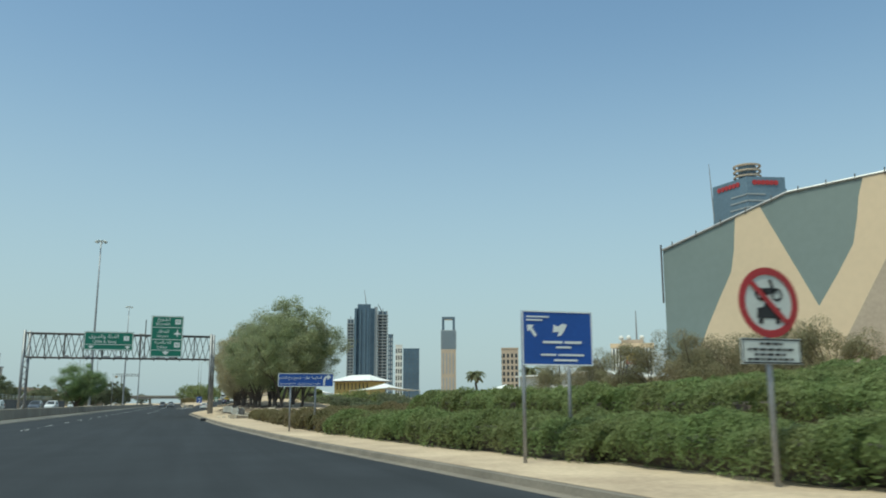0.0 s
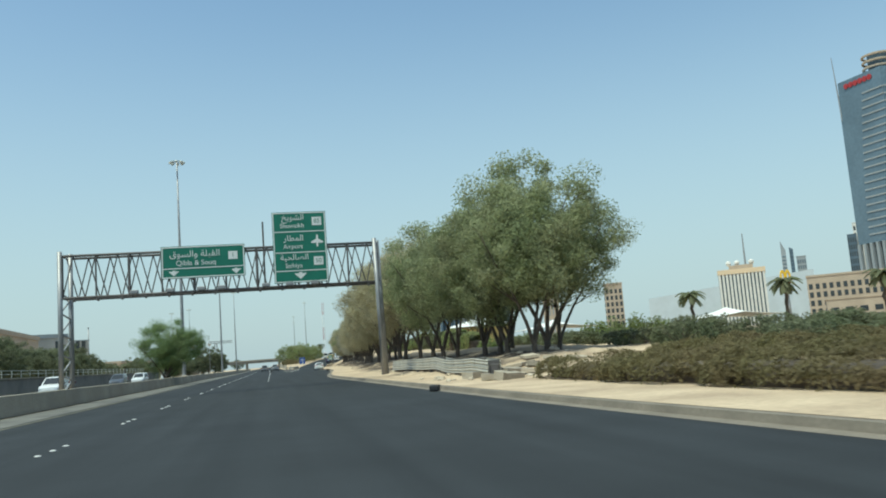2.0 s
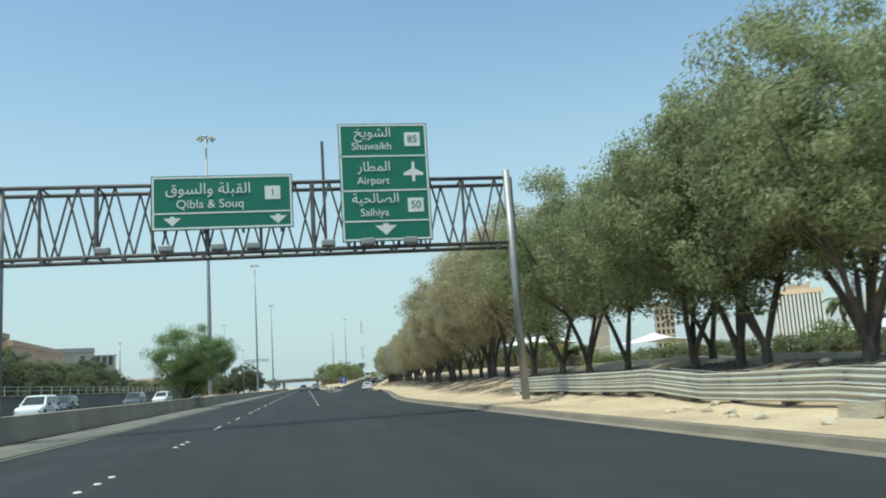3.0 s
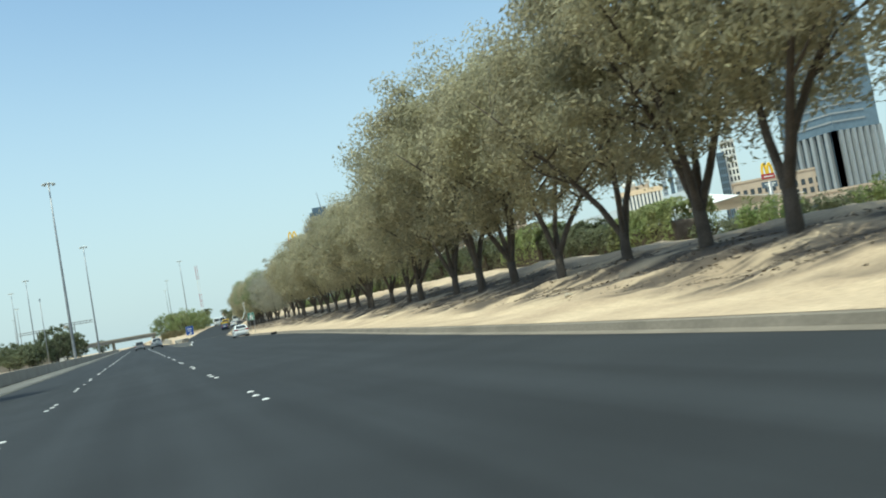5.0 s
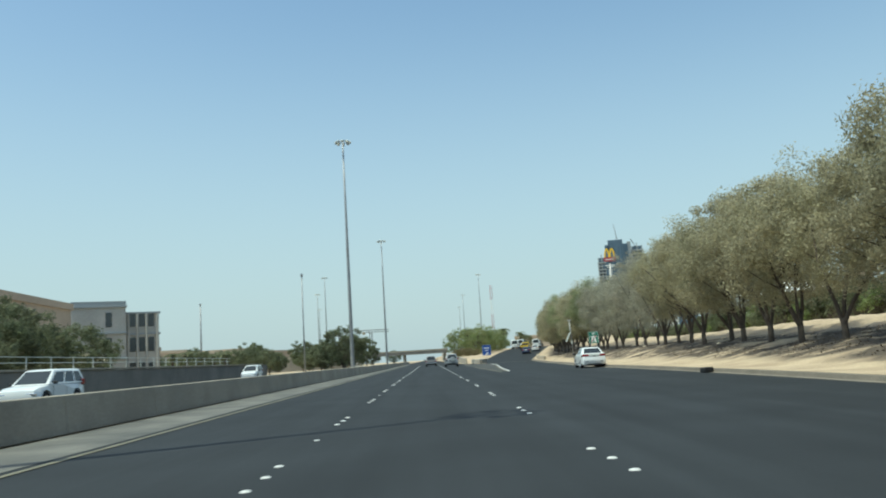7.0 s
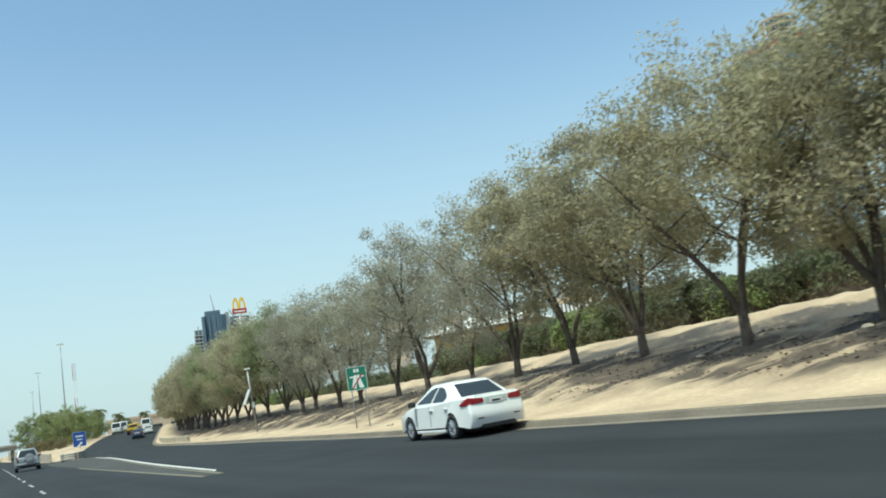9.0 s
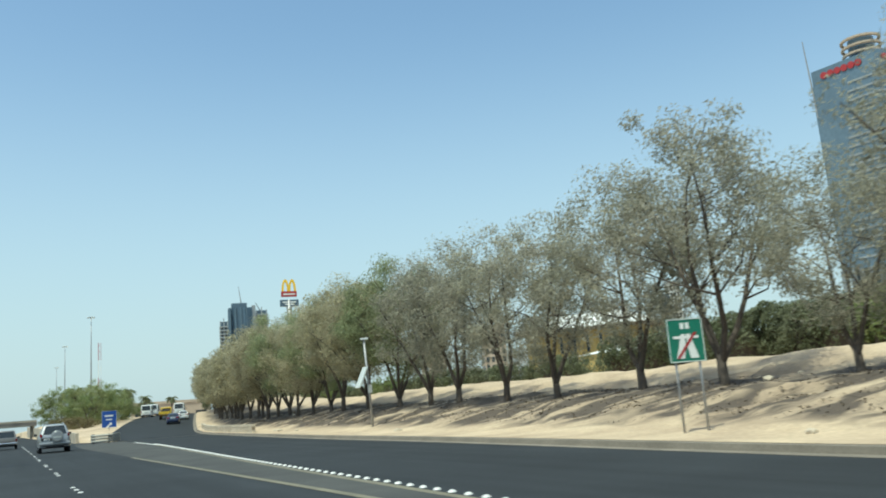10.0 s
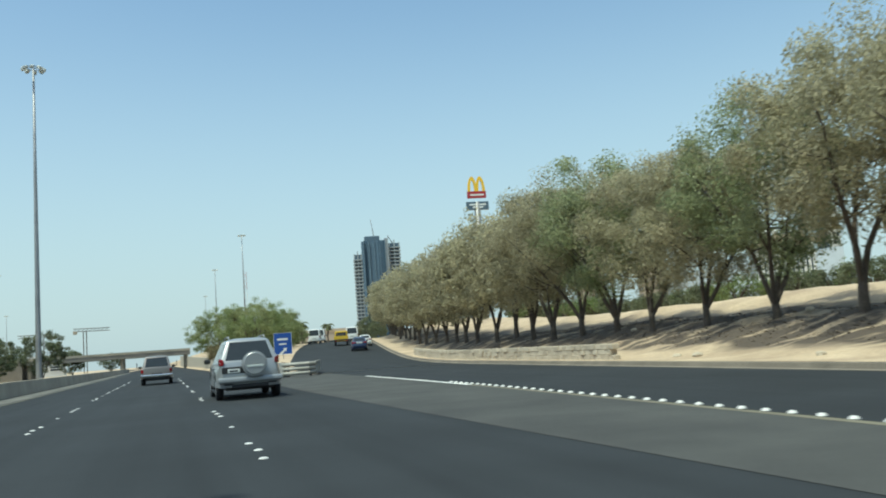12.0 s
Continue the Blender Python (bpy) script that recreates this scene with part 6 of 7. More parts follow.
tagged(wall_w, "flat coping of the long brown wall", "wall", kind="structure")


def coping(y0, y1):
    bm = bmesh.new()
    box(bm, -27.75, -26.85, y0, y1, 2.05, 2.2, 0.02)
    tagged(link("coping", bm, CONCRETE), "pale coping stone on the brown wall", "coping", "wall copings")


for k in range(40):
    coping(-50 + 7.7 * k, -50 + 7.7 * k + 7.6)

block_tower("villa_block", -58.5, 222, 12, 44, 12.3, BEIGE, "large beige building behind dark trees", 4, 3, 3)
roof_house = block_tower("roof_house", -56, 200, 7, 7, 13.7, BEIGE, "beige roof storey with a pale dome", 4, 2, 1, WINDOW, 13.1)
bm = bmesh.new()
bmesh.ops.create_uvsphere(bm, u_segments=16, v_segments=10, radius=1.3)
bmesh.ops.scale(bm, vec=(1, 1, 0.6), verts=bm.verts)
bmesh.ops.translate(bm, vec=(0, 0, 13.9), verts=bm.verts)
part("dome", bm, OFFWHITE, roof_house, "low pale dome", smooth=True)


def grey_villa():
    top = empty("grey_villa", pose(-53, 262, 0, 0, 0, 24) @ Matrix.Diagonal((1, 1, 1.07, 1)), "three-storey pale grey villa with dark tall windows", "house")
    bm = bmesh.new()
    box(bm, -8, 0.5, -8, 8, -1, 12.4)
    part("wall", bm, VILLA_SHADED, top)
    bm = bmesh.new()
    box(bm, 0.5, 6, -6.5, 7, -1, 11.4)
    part("wing", bm, VILLA_SHADED, top, "side wing with tall windows")
    for z in (4.1, 8.1, 12.3):
        bm = bmesh.new()
        box(bm, -8.3, 0.7, -8.3, 8.3, z, z + 0.35, 0.03)
        part("cornice", bm, TOWER_BAND, top)
    for z in (1.2, 5.2, 9.2):
        for x, yw in ((-2.2, -8.1), (1.7, -6.6), (3.2, -6.6), (4.7, -6.6)):
            bm = bmesh.new()
            box(bm, x - 0.5, x + 0.5, yw, yw + 0.15, z, z + 2.3)
            part("window", bm, WINDOW, top)
        for y in (-4, 0.5, 4.5):
            bm = bmesh.new()
            box(bm, 5.95, 6.1, y - 0.8, y + 0.8, z, z + 2.1)
            part("window", bm, WINDOW, top)
    for z in (7.9, 11.3):
        bm = bmesh.new()
        box(bm, 0.45, 6.25, -6.8, 7.2, z, z + 0.3, 0.03)
        part("cornice", bm, TOWER_BAND, top)
    for x in (1.0, 2.45, 3.95, 5.7):
        bm = bmesh.new()
        tube(bm, (x, -6.85, -0.5), (x, -6.85, 11.3), 0.17, sides=8)
        part("column", bm, VILLA_SHADED, top)
    bm = bmesh.new()
    box(bm, -8.1, 0.55, -8.1, 8.1, 12.6, 13.3)
    part("parapet", bm, TOWER_BAND, top, "grey roof parapet")
    return top


grey_villa()


def pavilion(x, y):
    top = empty("garden_pavilion", pose(x, y, 0, 0, 0, 15), "small brown pavilion with a pale hipped roof", "pavilion")
    bm = bmesh.new()
    box(bm, -2.4, 2.4, -2.2, 2.2, -0.3, 4.2)
    part("wall", bm, DARK_CONCRETE, top)
    bm = bmesh.new()
    lo = [bm.verts.new(p) for p in ((-3.2, -3, 4.1), (3.2, -3, 4.1), (3.2, 3, 4.1), (-3.2, 3, 4.1))]
    hi = [bm.verts.new(p) for p in ((-1.2, 0, 5.5), (1.2, 0, 5.5))]
    bm.faces.new(lo[::-1])
    for f in ((lo[0], lo[1], hi[1], hi[0]), (lo[2], lo[3], hi[0], hi[1]), (lo[1], lo[2], hi[1]), (lo[3], lo[0], hi[0])):
        bm.faces.new(f)
    part("roof", bm, PALE_WALL, top, "pale hipped roof")
    return top


pavilion(-52.5, 248)


def wall_fence():
    """A light fence of posts and a rail that stands on the brown wall."""
    top = empty("wall_fence", pose(-27.3, 0, 2.19), "pale metal fence of slim posts on the brown wall", "fence")
    y = 118.0
    while y < 238:
        bm = bmesh.new()
        tube(bm, (0, y, 0), (0, y, 0.95), 0.05, sides=6)
        part("post", bm, SIGN_GREY, top)
        y += 4.0
    for z in (0.5, 0.92):
        bm = bmesh.new()
        tube(bm, (0, 118, z), (0, 236, z), 0.03, sides=6)
        part("rail", bm, SIGN_GREY, top)
    return top


wall_fence()


def thin_pole(x, y, h, r, label):
    top = empty("service_pole", pose(x, y, 0), label, "pole", "thin poles")
    bm = bmesh.new()
    tube(bm, (0, 0, -0.2), (0, 0, h), r, r * 0.6, sides=8)
    part("shaft", bm, STEEL, top, smooth=True)
    bm = bmesh.new()
    tube(bm, (0, 0, h - 0.1), (0, 0, h + 0.12), r * 1.3, sides=8)
    part("cap", bm, STEEL, top)
    return top


thin_pole(-6.81, 171.4, 7.6, 0.06, "thin bare pole behind the median barrier")
thin_pole(-65, 359.4, 21.6, 0.3, "tall bare pole beyond the villas")
for x, y, w, d, z in ((-78, 330, 16, 20, 8), (-60, 372, 14, 14, 7), (-96, 420, 20, 24, 9), (-70, 470, 22, 16, 8), (60, 520, 30, 20, 9), (-120, 300, 20, 30, 10), (-50, 560, 30, 18, 7)):
    block_tower("low_house", x, y, w, d, z, rt.choice((BEIGE, OFFWHITE)), "low pale house among far trees", rt.uniform(-20, 20), 4, 2)

big = tree("median_tree", 51, 7.5, 2.5, 1.9, 60000, 0.052, LEAF_GREEN, "feathery bright green tree standing behind the median barrier", "", 80, 4)
big.matrix_world = pose(-7.3, 109.2, 0, 0, 0, 40)
low = tree("median_tree", 56, 5.9, 2.5, 0.9, 60000, 0.052, LEAF_GREEN, "feathery bright green tree leaning over the median barrier", "", 80, 4, lean=2.9)
low.matrix_world = pose(-7.4, 109.7, 0)
dark = [tree("dark_tree", 52, 8.2, 4.0, 1.2, 9000, 0.17, LEAF_DARK, "dense dark green tree behind the brown wall", "trees behind the wall", 80),
        tree("dark_tree", 53, 6.8, 3.8, 0.8, 8000, 0.17, LEAF_DARK, "dense dark green tree behind the brown wall", "trees behind the wall", 80)]
places = []
y = 96.0
while y < 200:
    places.append((rt.choice((0, 1)), pose(rt.uniform(-34.5, -31), y, 0, 0, 0, rt.uniform(0, 360))))
    y += rt.uniform(4.5, 6.5)
for x, y in ((-13.5, 262), (-12.4, 268), (-20, 330), (-25, 322), (-31, 334), (-16, 352), (-30, 360), (-40, 310), (-42, 322), (-52, 330), (-34, 420), (-20, 440), (-55, 400), (-62, 430), (-76, 400), (-80, 360), (-95, 380), (-70, 500), (-40, 520), (-15, 520), (60, 440), (70, 470), (45, 480)):
    places.append((rt.choice((0, 1)), pose(x, y, land(x, y) if x > 8 else 0, 0, 0, rt.uniform(0, 360))))
for _ in range(34):
    y = rt.uniform(285, 430)
    x = 1.8 - (y - 113) * math.tan(radians(rt.uniform(6.5, 18.5)))
    places.append((rt.choice((0, 1)), pose(x, y, 0, 0, 0, rt.uniform(0, 360)) @ Matrix.Diagonal((0.9, 0.9, rt.uniform(0.65, 0.95), 1))))
row_of(dark, places)
gorebush = [tree("gore_bush", 54, 7.0, 4.6, 0.3, 30000, 0.095, LEAF_THICKET, "broad green thicket between the main road and the ramp", "gore thicket", 170, 5),
            shrub(55, 2.4, 2.6, 4000, LEAF_HEDGE_DRY, "dry yellowish shrub by the retaining wall", "gore thicket", 0.1)]
row_of(gorebush, [(0, pose(13.6, 312, ramp_z(312) - 0.6)), (0, pose(17.6, 322, ramp_z(322) - 1.4, 0, 0, 120)), (0, pose(10.6, 325, 1.2, 0, 0, 240)), (1, pose(10.3, 303, 0.6)), (1, pose(9.8, 308, 0.9, 0, 0, 90)),
                  (1, pose(11.6, 300, 0.7, 0, 0, 200)), (0, pose(20, 345, 1.0, 0, 0, 10)), (1, pose(10.2, 316, 1.0, 0, 0, 40))])


# ---- gore and bridge ----
bm = bmesh.new()
prism(bm, [(8.4, 262), (8.7, 262), (8.7, 520), (8.4, 520)], -0.2, [1.0, 1.0, 4.0, 4.0])
tagged(link("wall_ramp", bm, PALE_WALL), "sand-coloured retaining wall between the main road and the ramp", "wall", kind="structure")


def gore_barrier():
    top = empty("crash_cushion", pose(9.6, 248, 0, 0, 0, -9), "pale stacked guard rails round the nose of the gore", "crash barrier")
    for z in (0.12, 0.36, 0.6):
        for s in (-1, 1):
            bm = bmesh.new()
            for k in range(3):
                tube(bm, (s * 0.85, 0.1, z + 0.07 * k), (s * 1.2, 5.5, z + 0.07 * k), 0.05, sides=6)
            part("rail", bm, RAIL, top)
        bm = bmesh.new()
        bent(bm, [(-0.85, 0.1, z + 0.08), (-0.5, -0.25, z + 0.08), (0.5, -0.25, z + 0.08), (0.85, 0.1, z + 0.08)], [0.09, 0.1, 0.1, 0.09], 8)
        part("nose_rail", bm, RAIL, top)
    for x_, y_ in ((-0.6, 0.0), (0.6, 0.0), (-0.85, 2.4), (0.85, 2.4), (-1.05, 5.2), (1.05, 5.2)):
        bm = bmesh.new()
        box(bm, x_ - 0.08, x_ + 0.08, y_ - 0.08, y_ + 0.08, -0.3, 0.8)
        part("post", bm, DARK_STEEL, top)
    return top


gore_barrier()


def bridge():
    top = empty("road_bridge", pose(0, 432, 0), "low concrete road bridge over the main carriageway", "bridge")
    bm = bmesh.new()
    box(bm, -70, 9.2, -5, 5, 3.5, 4.5)
    part("deck", bm, DARK_CONCRETE, top)
    bm = bmesh.new()
    box(bm, -70, 9.2, -5.1, -4.8, 4.5, 5.1)
    part("parapet", bm, CONCRETE, top)
    for x_ in (-28.5, -7.3, 8.2):
        for y_ in (-3.5, 0, 3.5):
            bm = bmesh.new()
            tube(bm, (x_, y_, -0.3), (x_, y_, 3.55), 0.5, sides=12)
            part("pier", bm, CONCRETE, top)
    bm = bmesh.new()
    box(bm, -70, -30, -5, 5, -0.3, 3.52)
    part("abutment", bm, DARK_CONCRETE, top)
    return top


bridge()


def crane(x, y, h, turn):
    top = empty("tower_crane", pose(x, y, 0, 0, 0, turn), "thin tower crane far off over the roofs", "crane", "far cranes")
    bm = bmesh.new()
    for a, b in ((-0.8, -0.8), (0.8, -0.8), (0.8, 0.8), (-0.8, 0.8)):
        tube(bm, (a, b, 0), (a, b, h), 0.2, sides=4)
    part("mast", bm, DARK_STEEL, top)
    bm = bmesh.new()
    for z in (h, h + 1.5):
        tube(bm, (-6, 0, z), (13, 0, z), 0.2, sides=4)
    for k in range(9):
        tube(bm, (-6 + 2 * k, 0, h), (-4 + 2 * k, 0, h + 1.5), 0.12, sides=4)
    part("jib", bm, DARK_STEEL, top)
    bm = bmesh.new()
    box(bm, -6, -4, -1, 1, h - 1.6, h + 0.2)
    part("counterweight", bm, CONCRETE, top)


crane(-38, 700, 23, 10)
crane(-62, 720, 22, 170)


# ---- vehicles ----
def shell(outline, w, inset, top_drop):
    """A vehicle's lower body from its side outline (along, height[, arch]): full at the inner slices, drawn in at the flanks, the belt and the corners."""
    bm = bmesh.new()
    ys = [p[0] for p in outline]
    mid, half = (min(ys) + max(ys)) / 2, (max(ys) - min(ys)) / 2
    slices = ((-w, 1), (-w + inset * 0.35, 0.4), (-w + inset * 1.6, 0), (w - inset * 1.6, 0), (w - inset * 0.35, 0.4), (w, 1))
    rings = []
    for x_, outer in slices:
        ring = []
        for p in outline:
            y_, z_, in_arch = p[0], p[1], len(p) > 2
            yy = y_ if in_arch else mid + (y_ - mid) * (1 - 0.03 * outer)
            zz = z_ if in_arch else z_ - (top_drop * outer if z_ > 0.6 else 0)
            end = max(abs(y_ - mid) / half - 0.72, 0) / 0.28
            xx = x_ * (1 - 0.13 * end**2) * (1 - 0.05 * max(z_ - 0.7, 0) / 0.4)
            ring.append(bm.verts.new((xx, yy, zz)))
        rings.append(ring)
    n = len(outline)
    for a, b in zip(rings, rings[1:]):
        for k in range(n):
            bm.faces.new((a[k], a[(k + 1) % n], b[(k + 1) % n], b[k]))
    caps = [bm.faces.new(rings[0][::-1]), bm.faces.new(rings[-1])]
    bmesh.ops.triangulate(bm, faces=caps)
    bmesh.ops.recalc_face_normals(bm, faces=bm.faces)
    return bm


def arch(cy, r, z0=0.22, n=13, zc=0.31):
    """The points of a wheel arch, from front to rear, seen along the lower edge."""
    return [(cy + r * math.cos(math.pi * k / (n - 1)), max(z0, zc + r * math.sin(math.pi * k / (n - 1))), True) for k in range(n)]


def cabin_face(low, high, u, v):
    """A point on a cabin side: u along, v up, between two edges given as (start, end)."""
    a, b = Vector(low[0]).lerp(Vector(low[1]), u), Vector(high[0]).lerp(Vector(high[1]), u)
    return a.lerp(b, v)


def pane(parent, low, high, quad, out, name, label=""):
    bm = bmesh.new()
    pts = [cabin_face(low, high, u, v) for u, v in quad]
    nrm = (pts[1] - pts[0]).cross(pts[2] - pts[0]).normalized()
    if nrm.dot(Vector(out)) < 0:
        nrm = -nrm
    lo = [bm.verts.new(p - nrm * 0.01) for p in pts]
    hi = [bm.verts.new(p + nrm * 0.007) for p in pts]
    n = len(pts)
    bm.faces.new(hi)
    bm.faces.new(lo[::-1])
    for k in range(n):
        bm.faces.new((lo[k], lo[(k + 1) % n], hi[(k + 1) % n], hi[k]))
    bmesh.ops.recalc_face_normals(bm, faces=bm.faces)
    return part(name, bm, GLASS, parent, label)


def wheel(parent, x_, y_, r, width, spokes=10):
    hub = new("wheel")
    hub.parent = parent
    bm = bmesh.new()
    s = 1 if x_ > 0 else -1
    prof = ((0.62, -0.5), (0.93, -0.5), (1.0, -0.3), (1.0, 0.3), (0.93, 0.5), (0.62, 0.5))
    n = 24
    rows = [[bm.verts.new((x_ + q * width, y_ + p * r * math.cos(k * math.tau / n), r + p * r * math.sin(k * math.tau / n))) for p, q in prof] for k in range(n)]
    for k in range(n):
        for j in range(len(prof)):
            j2 = (j + 1) % len(prof)
            bm.faces.new((rows[k][j], rows[k][j2], rows[(k + 1) % n][j2], rows[(k + 1) % n][j]))
    bmesh.ops.recalc_face_normals(bm, faces=bm.faces)
    part("tyre", bm, TYRE, hub, smooth=True)
    bm = bmesh.new()
    xo = x_ + s * width * 0.36
    for k in range(spokes):
        a = k * math.tau / spokes
        tube(bm, (xo, y_ + 0.1 * r * math.cos(a), r + 0.1 * r * math.sin(a)), (xo, y_ + 0.62 * r * math.cos(a), r + 0.62 * r * math.sin(a)), 0.022, 0.028, sides=5)
    for k in range(n):
        a, b = k * math.tau / n, (k + 1) * math.tau / n
        tube(bm, (xo, y_ + 0.62 * r * math.cos(a), r + 0.62 * r * math.sin(a)), (xo, y_ + 0.62 * r * math.cos(b), r + 0.62 * r * math.sin(b)), 0.025, sides=5)
    tube(bm, (xo - 0.03 * s, y_, r), (xo + 0.03 * s, y_, r), 0.12 * r, sides=10)
    part("rim", bm, RIM, hub, "bright alloy rim")
    bm = bmesh.new()
    tube(bm, (x_ - s * 0.02, y_, r), (x_ + s * 0.02, y_, r), 0.6 * r, sides=20)
    part("brake_disc", bm, PLASTIC, hub)
    return hub


def soft_box(x0, x1, y0, y1, z0, z1, bevel):
    bm = bmesh.new()
    box(bm, x0, x1, y0, y1, z0, z1, bevel)
    return bm


def wrap_lamp(s):
    """A tail lamp that runs round the rear corner of the sedan to a point on its flank."""
    plan = ((0.36, -2.207, 0.83, 0.945), (0.56, -2.207, 0.81, 0.965), (0.7, -2.178, 0.8, 0.985), (0.752, -2.135, 0.79, 0.99), (0.795, -2.06, 0.79, 0.965), (0.828, -1.94, 0.795, 0.92), (0.848, -1.84, 0.8, 0.85))
    bm = bmesh.new()
    rings = []
    for x_, y_, z0, z1 in plan:
        n = Vector((s * 0.35, -1, 0)).normalized() if y_ < -2.1 else Vector((s, -0.3, 0)).normalized()
        p = Vector((s * x_, y_, 0))
        zs = (z0, z0 + 0.02, z1 - 0.02, z1)
        rings.append([bm.verts.new(p + n * k + Vector((0, 0, z))) for z, k in zip(zs, (0.0, 0.016, 0.012, -0.012))] + [bm.verts.new(p - n * 0.09 + Vector((0, 0, z))) for z in (z1, z0)])
    for a, b in zip(rings, rings[1:]):
        for k in range(6):
            bm.faces.new((a[k], a[(k + 1) % 6], b[(k + 1) % 6], b[k]))
    bm.faces.new(rings[0][::-1])
    bm.faces.new(rings[-1])
    bmesh.ops.recalc_face_normals(bm, faces=bm.faces)
    return bm


def vehicle(name, label, paint_, outline, w, cabin, wheels, tail, plate_z, group="", handles=True, lit=False, kind="car", bumper=None, spare=None, rack=False, plate_x=0.0):
    """A car that faces +y. cabin: (rear, front at the belt, rear, front at the roof, belt height, roof height, half width low and high, pillar places)."""
    top = empty(name, Matrix.Identity(4), label, kind, group)
    body = part("body", shell(outline, w, 0.13, 0.06), paint_, top, smooth=True)
    bev = body.modifiers.new("soft edges", "BEVEL")
    bev.width, bev.segments, bev.angle_limit = 0.018, 2, radians(35)
    bev.harden_normals = True
    y0, y1, y2, y3, zb, zr, wl, wh, pillars = cabin
    bm = bmesh.new()
    lo = [bm.verts.new(p) for p in ((-wl, y0, zb), (wl, y0, zb), (wl, y1, zb), (-wl, y1, zb))]
    crown = zr - 0.06
    hi = [bm.verts.new(p) for p in ((-wh, y2, crown), (wh, y2, crown), (wh, y3, crown), (-wh, y3, crown))]
    tops = [bm.verts.new((sx_ * wh * f, (y2 + g) if e else (y3 - g), z_)) for f, g, z_ in ((0.88, 0.1, crown + 0.033), (0.55, 0.34, zr)) for sx_, e in ((-1, 1), (1, 1), (1, 0), (-1, 0))]
    mid_, tops = tops[:4], tops[4:]
    for a, b in ((lo, hi), (hi, mid_), (mid_, tops)):
        for k in range(4):
            bm.faces.new((a[k], a[(k + 1) % 4], b[(k + 1) % 4], b[k]))
    bm.faces.new(tops)
    bmesh.ops.recalc_face_normals(bm, faces=bm.faces)
    roof = part("roof", bm, paint_, top, smooth=True)
    bev = roof.modifiers.new("soft edges", "BEVEL")
    bev.width, bev.segments, bev.angle_limit = 0.05, 3, radians(20)
    pane(top, ((-wl, y0, zb), (wl, y0, zb)), ((-wh, y2, crown), (wh, y2, crown)), [(0.09, 0.1), (0.91, 0.1), (0.92, 0.92), (0.08, 0.92)], (0, -1, 0.3), "rear_window")
    pane(top, ((-wl, y1, zb), (wl, y1, zb)), ((-wh, y3, crown), (wh, y3, crown)), [(0.07, 0.06), (0.93, 0.06), (0.94, 0.94), (0.06, 0.94)], (0, 1, 0.3), "windscreen")
    for s in (-1, 1):
        low, high = ((s * wl, y0, zb), (s * wl, y1, zb)), ((s * wh, y2, crown), (s * wh, y3, crown))
        for quad in pillars:
            pane(top, low, high, quad, (s, 0, 0), "side_window")
        bm = soft_box(s * (w + 0.02) - 0.1, s * (w + 0.02) + 0.1, y1 - 0.42, y1 - 0.27, zb + 0.0, zb + 0.15, 0.04)
        bmesh.ops.translate(bm, vec=(s * 0.07, 0, 0), verts=bm.verts)
        part("wing_mirror", bm, PLASTIC, top, "dark wing mirror")
        if handles:
            for yy in ((y0 + y1) / 2 + 0.12, y0 + 0.66):
                part("door_handle", soft_box(s * w - 0.02, s * w + 0.025, yy - 0.1, yy + 0.1, zb - 0.16, zb - 0.12, 0.012), paint_, top)
            yy = (y0 + y1) / 2 + 0.2
            part("door_gap", soft_box(s * (w + 0.001) - 0.012, s * (w + 0.001) + 0.002, yy - 0.0025, yy + 0.0025, 0.36, zb - 0.03, 0), SIGN_BACK, top)
            part("door_gap", soft_box(s * (w + 0.001) - 0.012, s * (w + 0.001) + 0.002, y1 - 0.35, y1 - 0.347, 0.36, zb - 0.05, 0), PLASTIC, top)
        part("sill", soft_box(min(s * (w - 0.1), s * (w - 0.01)), max(s * (w - 0.1), s * (w - 0.01)), wheels[1] + 0.42, wheels[0] - 0.42, 0.19, 0.27, 0.02), paint_ if tail == "wrap" else PLASTIC, top)
        for yy in wheels:
            part("arch_liner", soft_box(min(s * (w - 0.62), s * (w - 0.24)), max(s * (w - 0.62), s * (w - 0.24)), yy - 0.36, yy + 0.36, 0.3, 0.7, 0.02), PLASTIC, top)
    ye = min(p[0] for p in outline)
    yf = max(p[0] for p in outline)
    for s in (-1, 1):
        if tail == "wrap":
            part("tail_lamp", wrap_lamp(s), TAIL_RED, top, "red tail lamp")
            part("headlamp", soft_box(min(s * 0.42, s * 0.69), max(s * 0.42, s * 0.69), yf - 0.36, yf - 0.1, 0.6, 0.74, 0.04), CHROME, top, "clear headlamp")
            part("reflector", soft_box(min(s * 0.42, s * 0.6), max(s * 0.42, s * 0.6), ye + 0.003, ye + 0.09, 0.44, 0.475, 0.01), PLASTIC, top)
            continue
        x0, x1, z0, z1 = tail
        bm = soft_box(min(s * x0, s * x1), max(s * x0, s * x1), ye + 0.03, ye + 0.42, z0, z1, 0.03)
        for v in bm.verts:
            v.co.z -= 0.05 * max(0, (x1 - abs(v.co.x)) / (x1 - x0)) * (v.co.z > (z0 + z1) / 2)
            v.co.y += 0.1 * (abs(v.co.x) > x1 - 0.04) * (v.co.y < ye + 0.2)
        part("tail_lamp", bm, TAIL_LIT if (lit and s > 0) else TAIL_RED, top, "red tail lamp")
        part("headlamp", soft_box(min(s * 0.45, s * (w - 0.06)), max(s * 0.45, s * (w - 0.06)), yf - 0.2, yf - 0.03, 0.62, 0.76, 0.04), CHROME, top, "clear headlamp")
        part("reflector", soft_box(min(s * 0.5, s * (w - 0.2)), max(s * 0.5, s * (w - 0.2)), ye - 0.002, ye + 0.09, 0.44, 0.475, 0.01), PLASTIC, top)
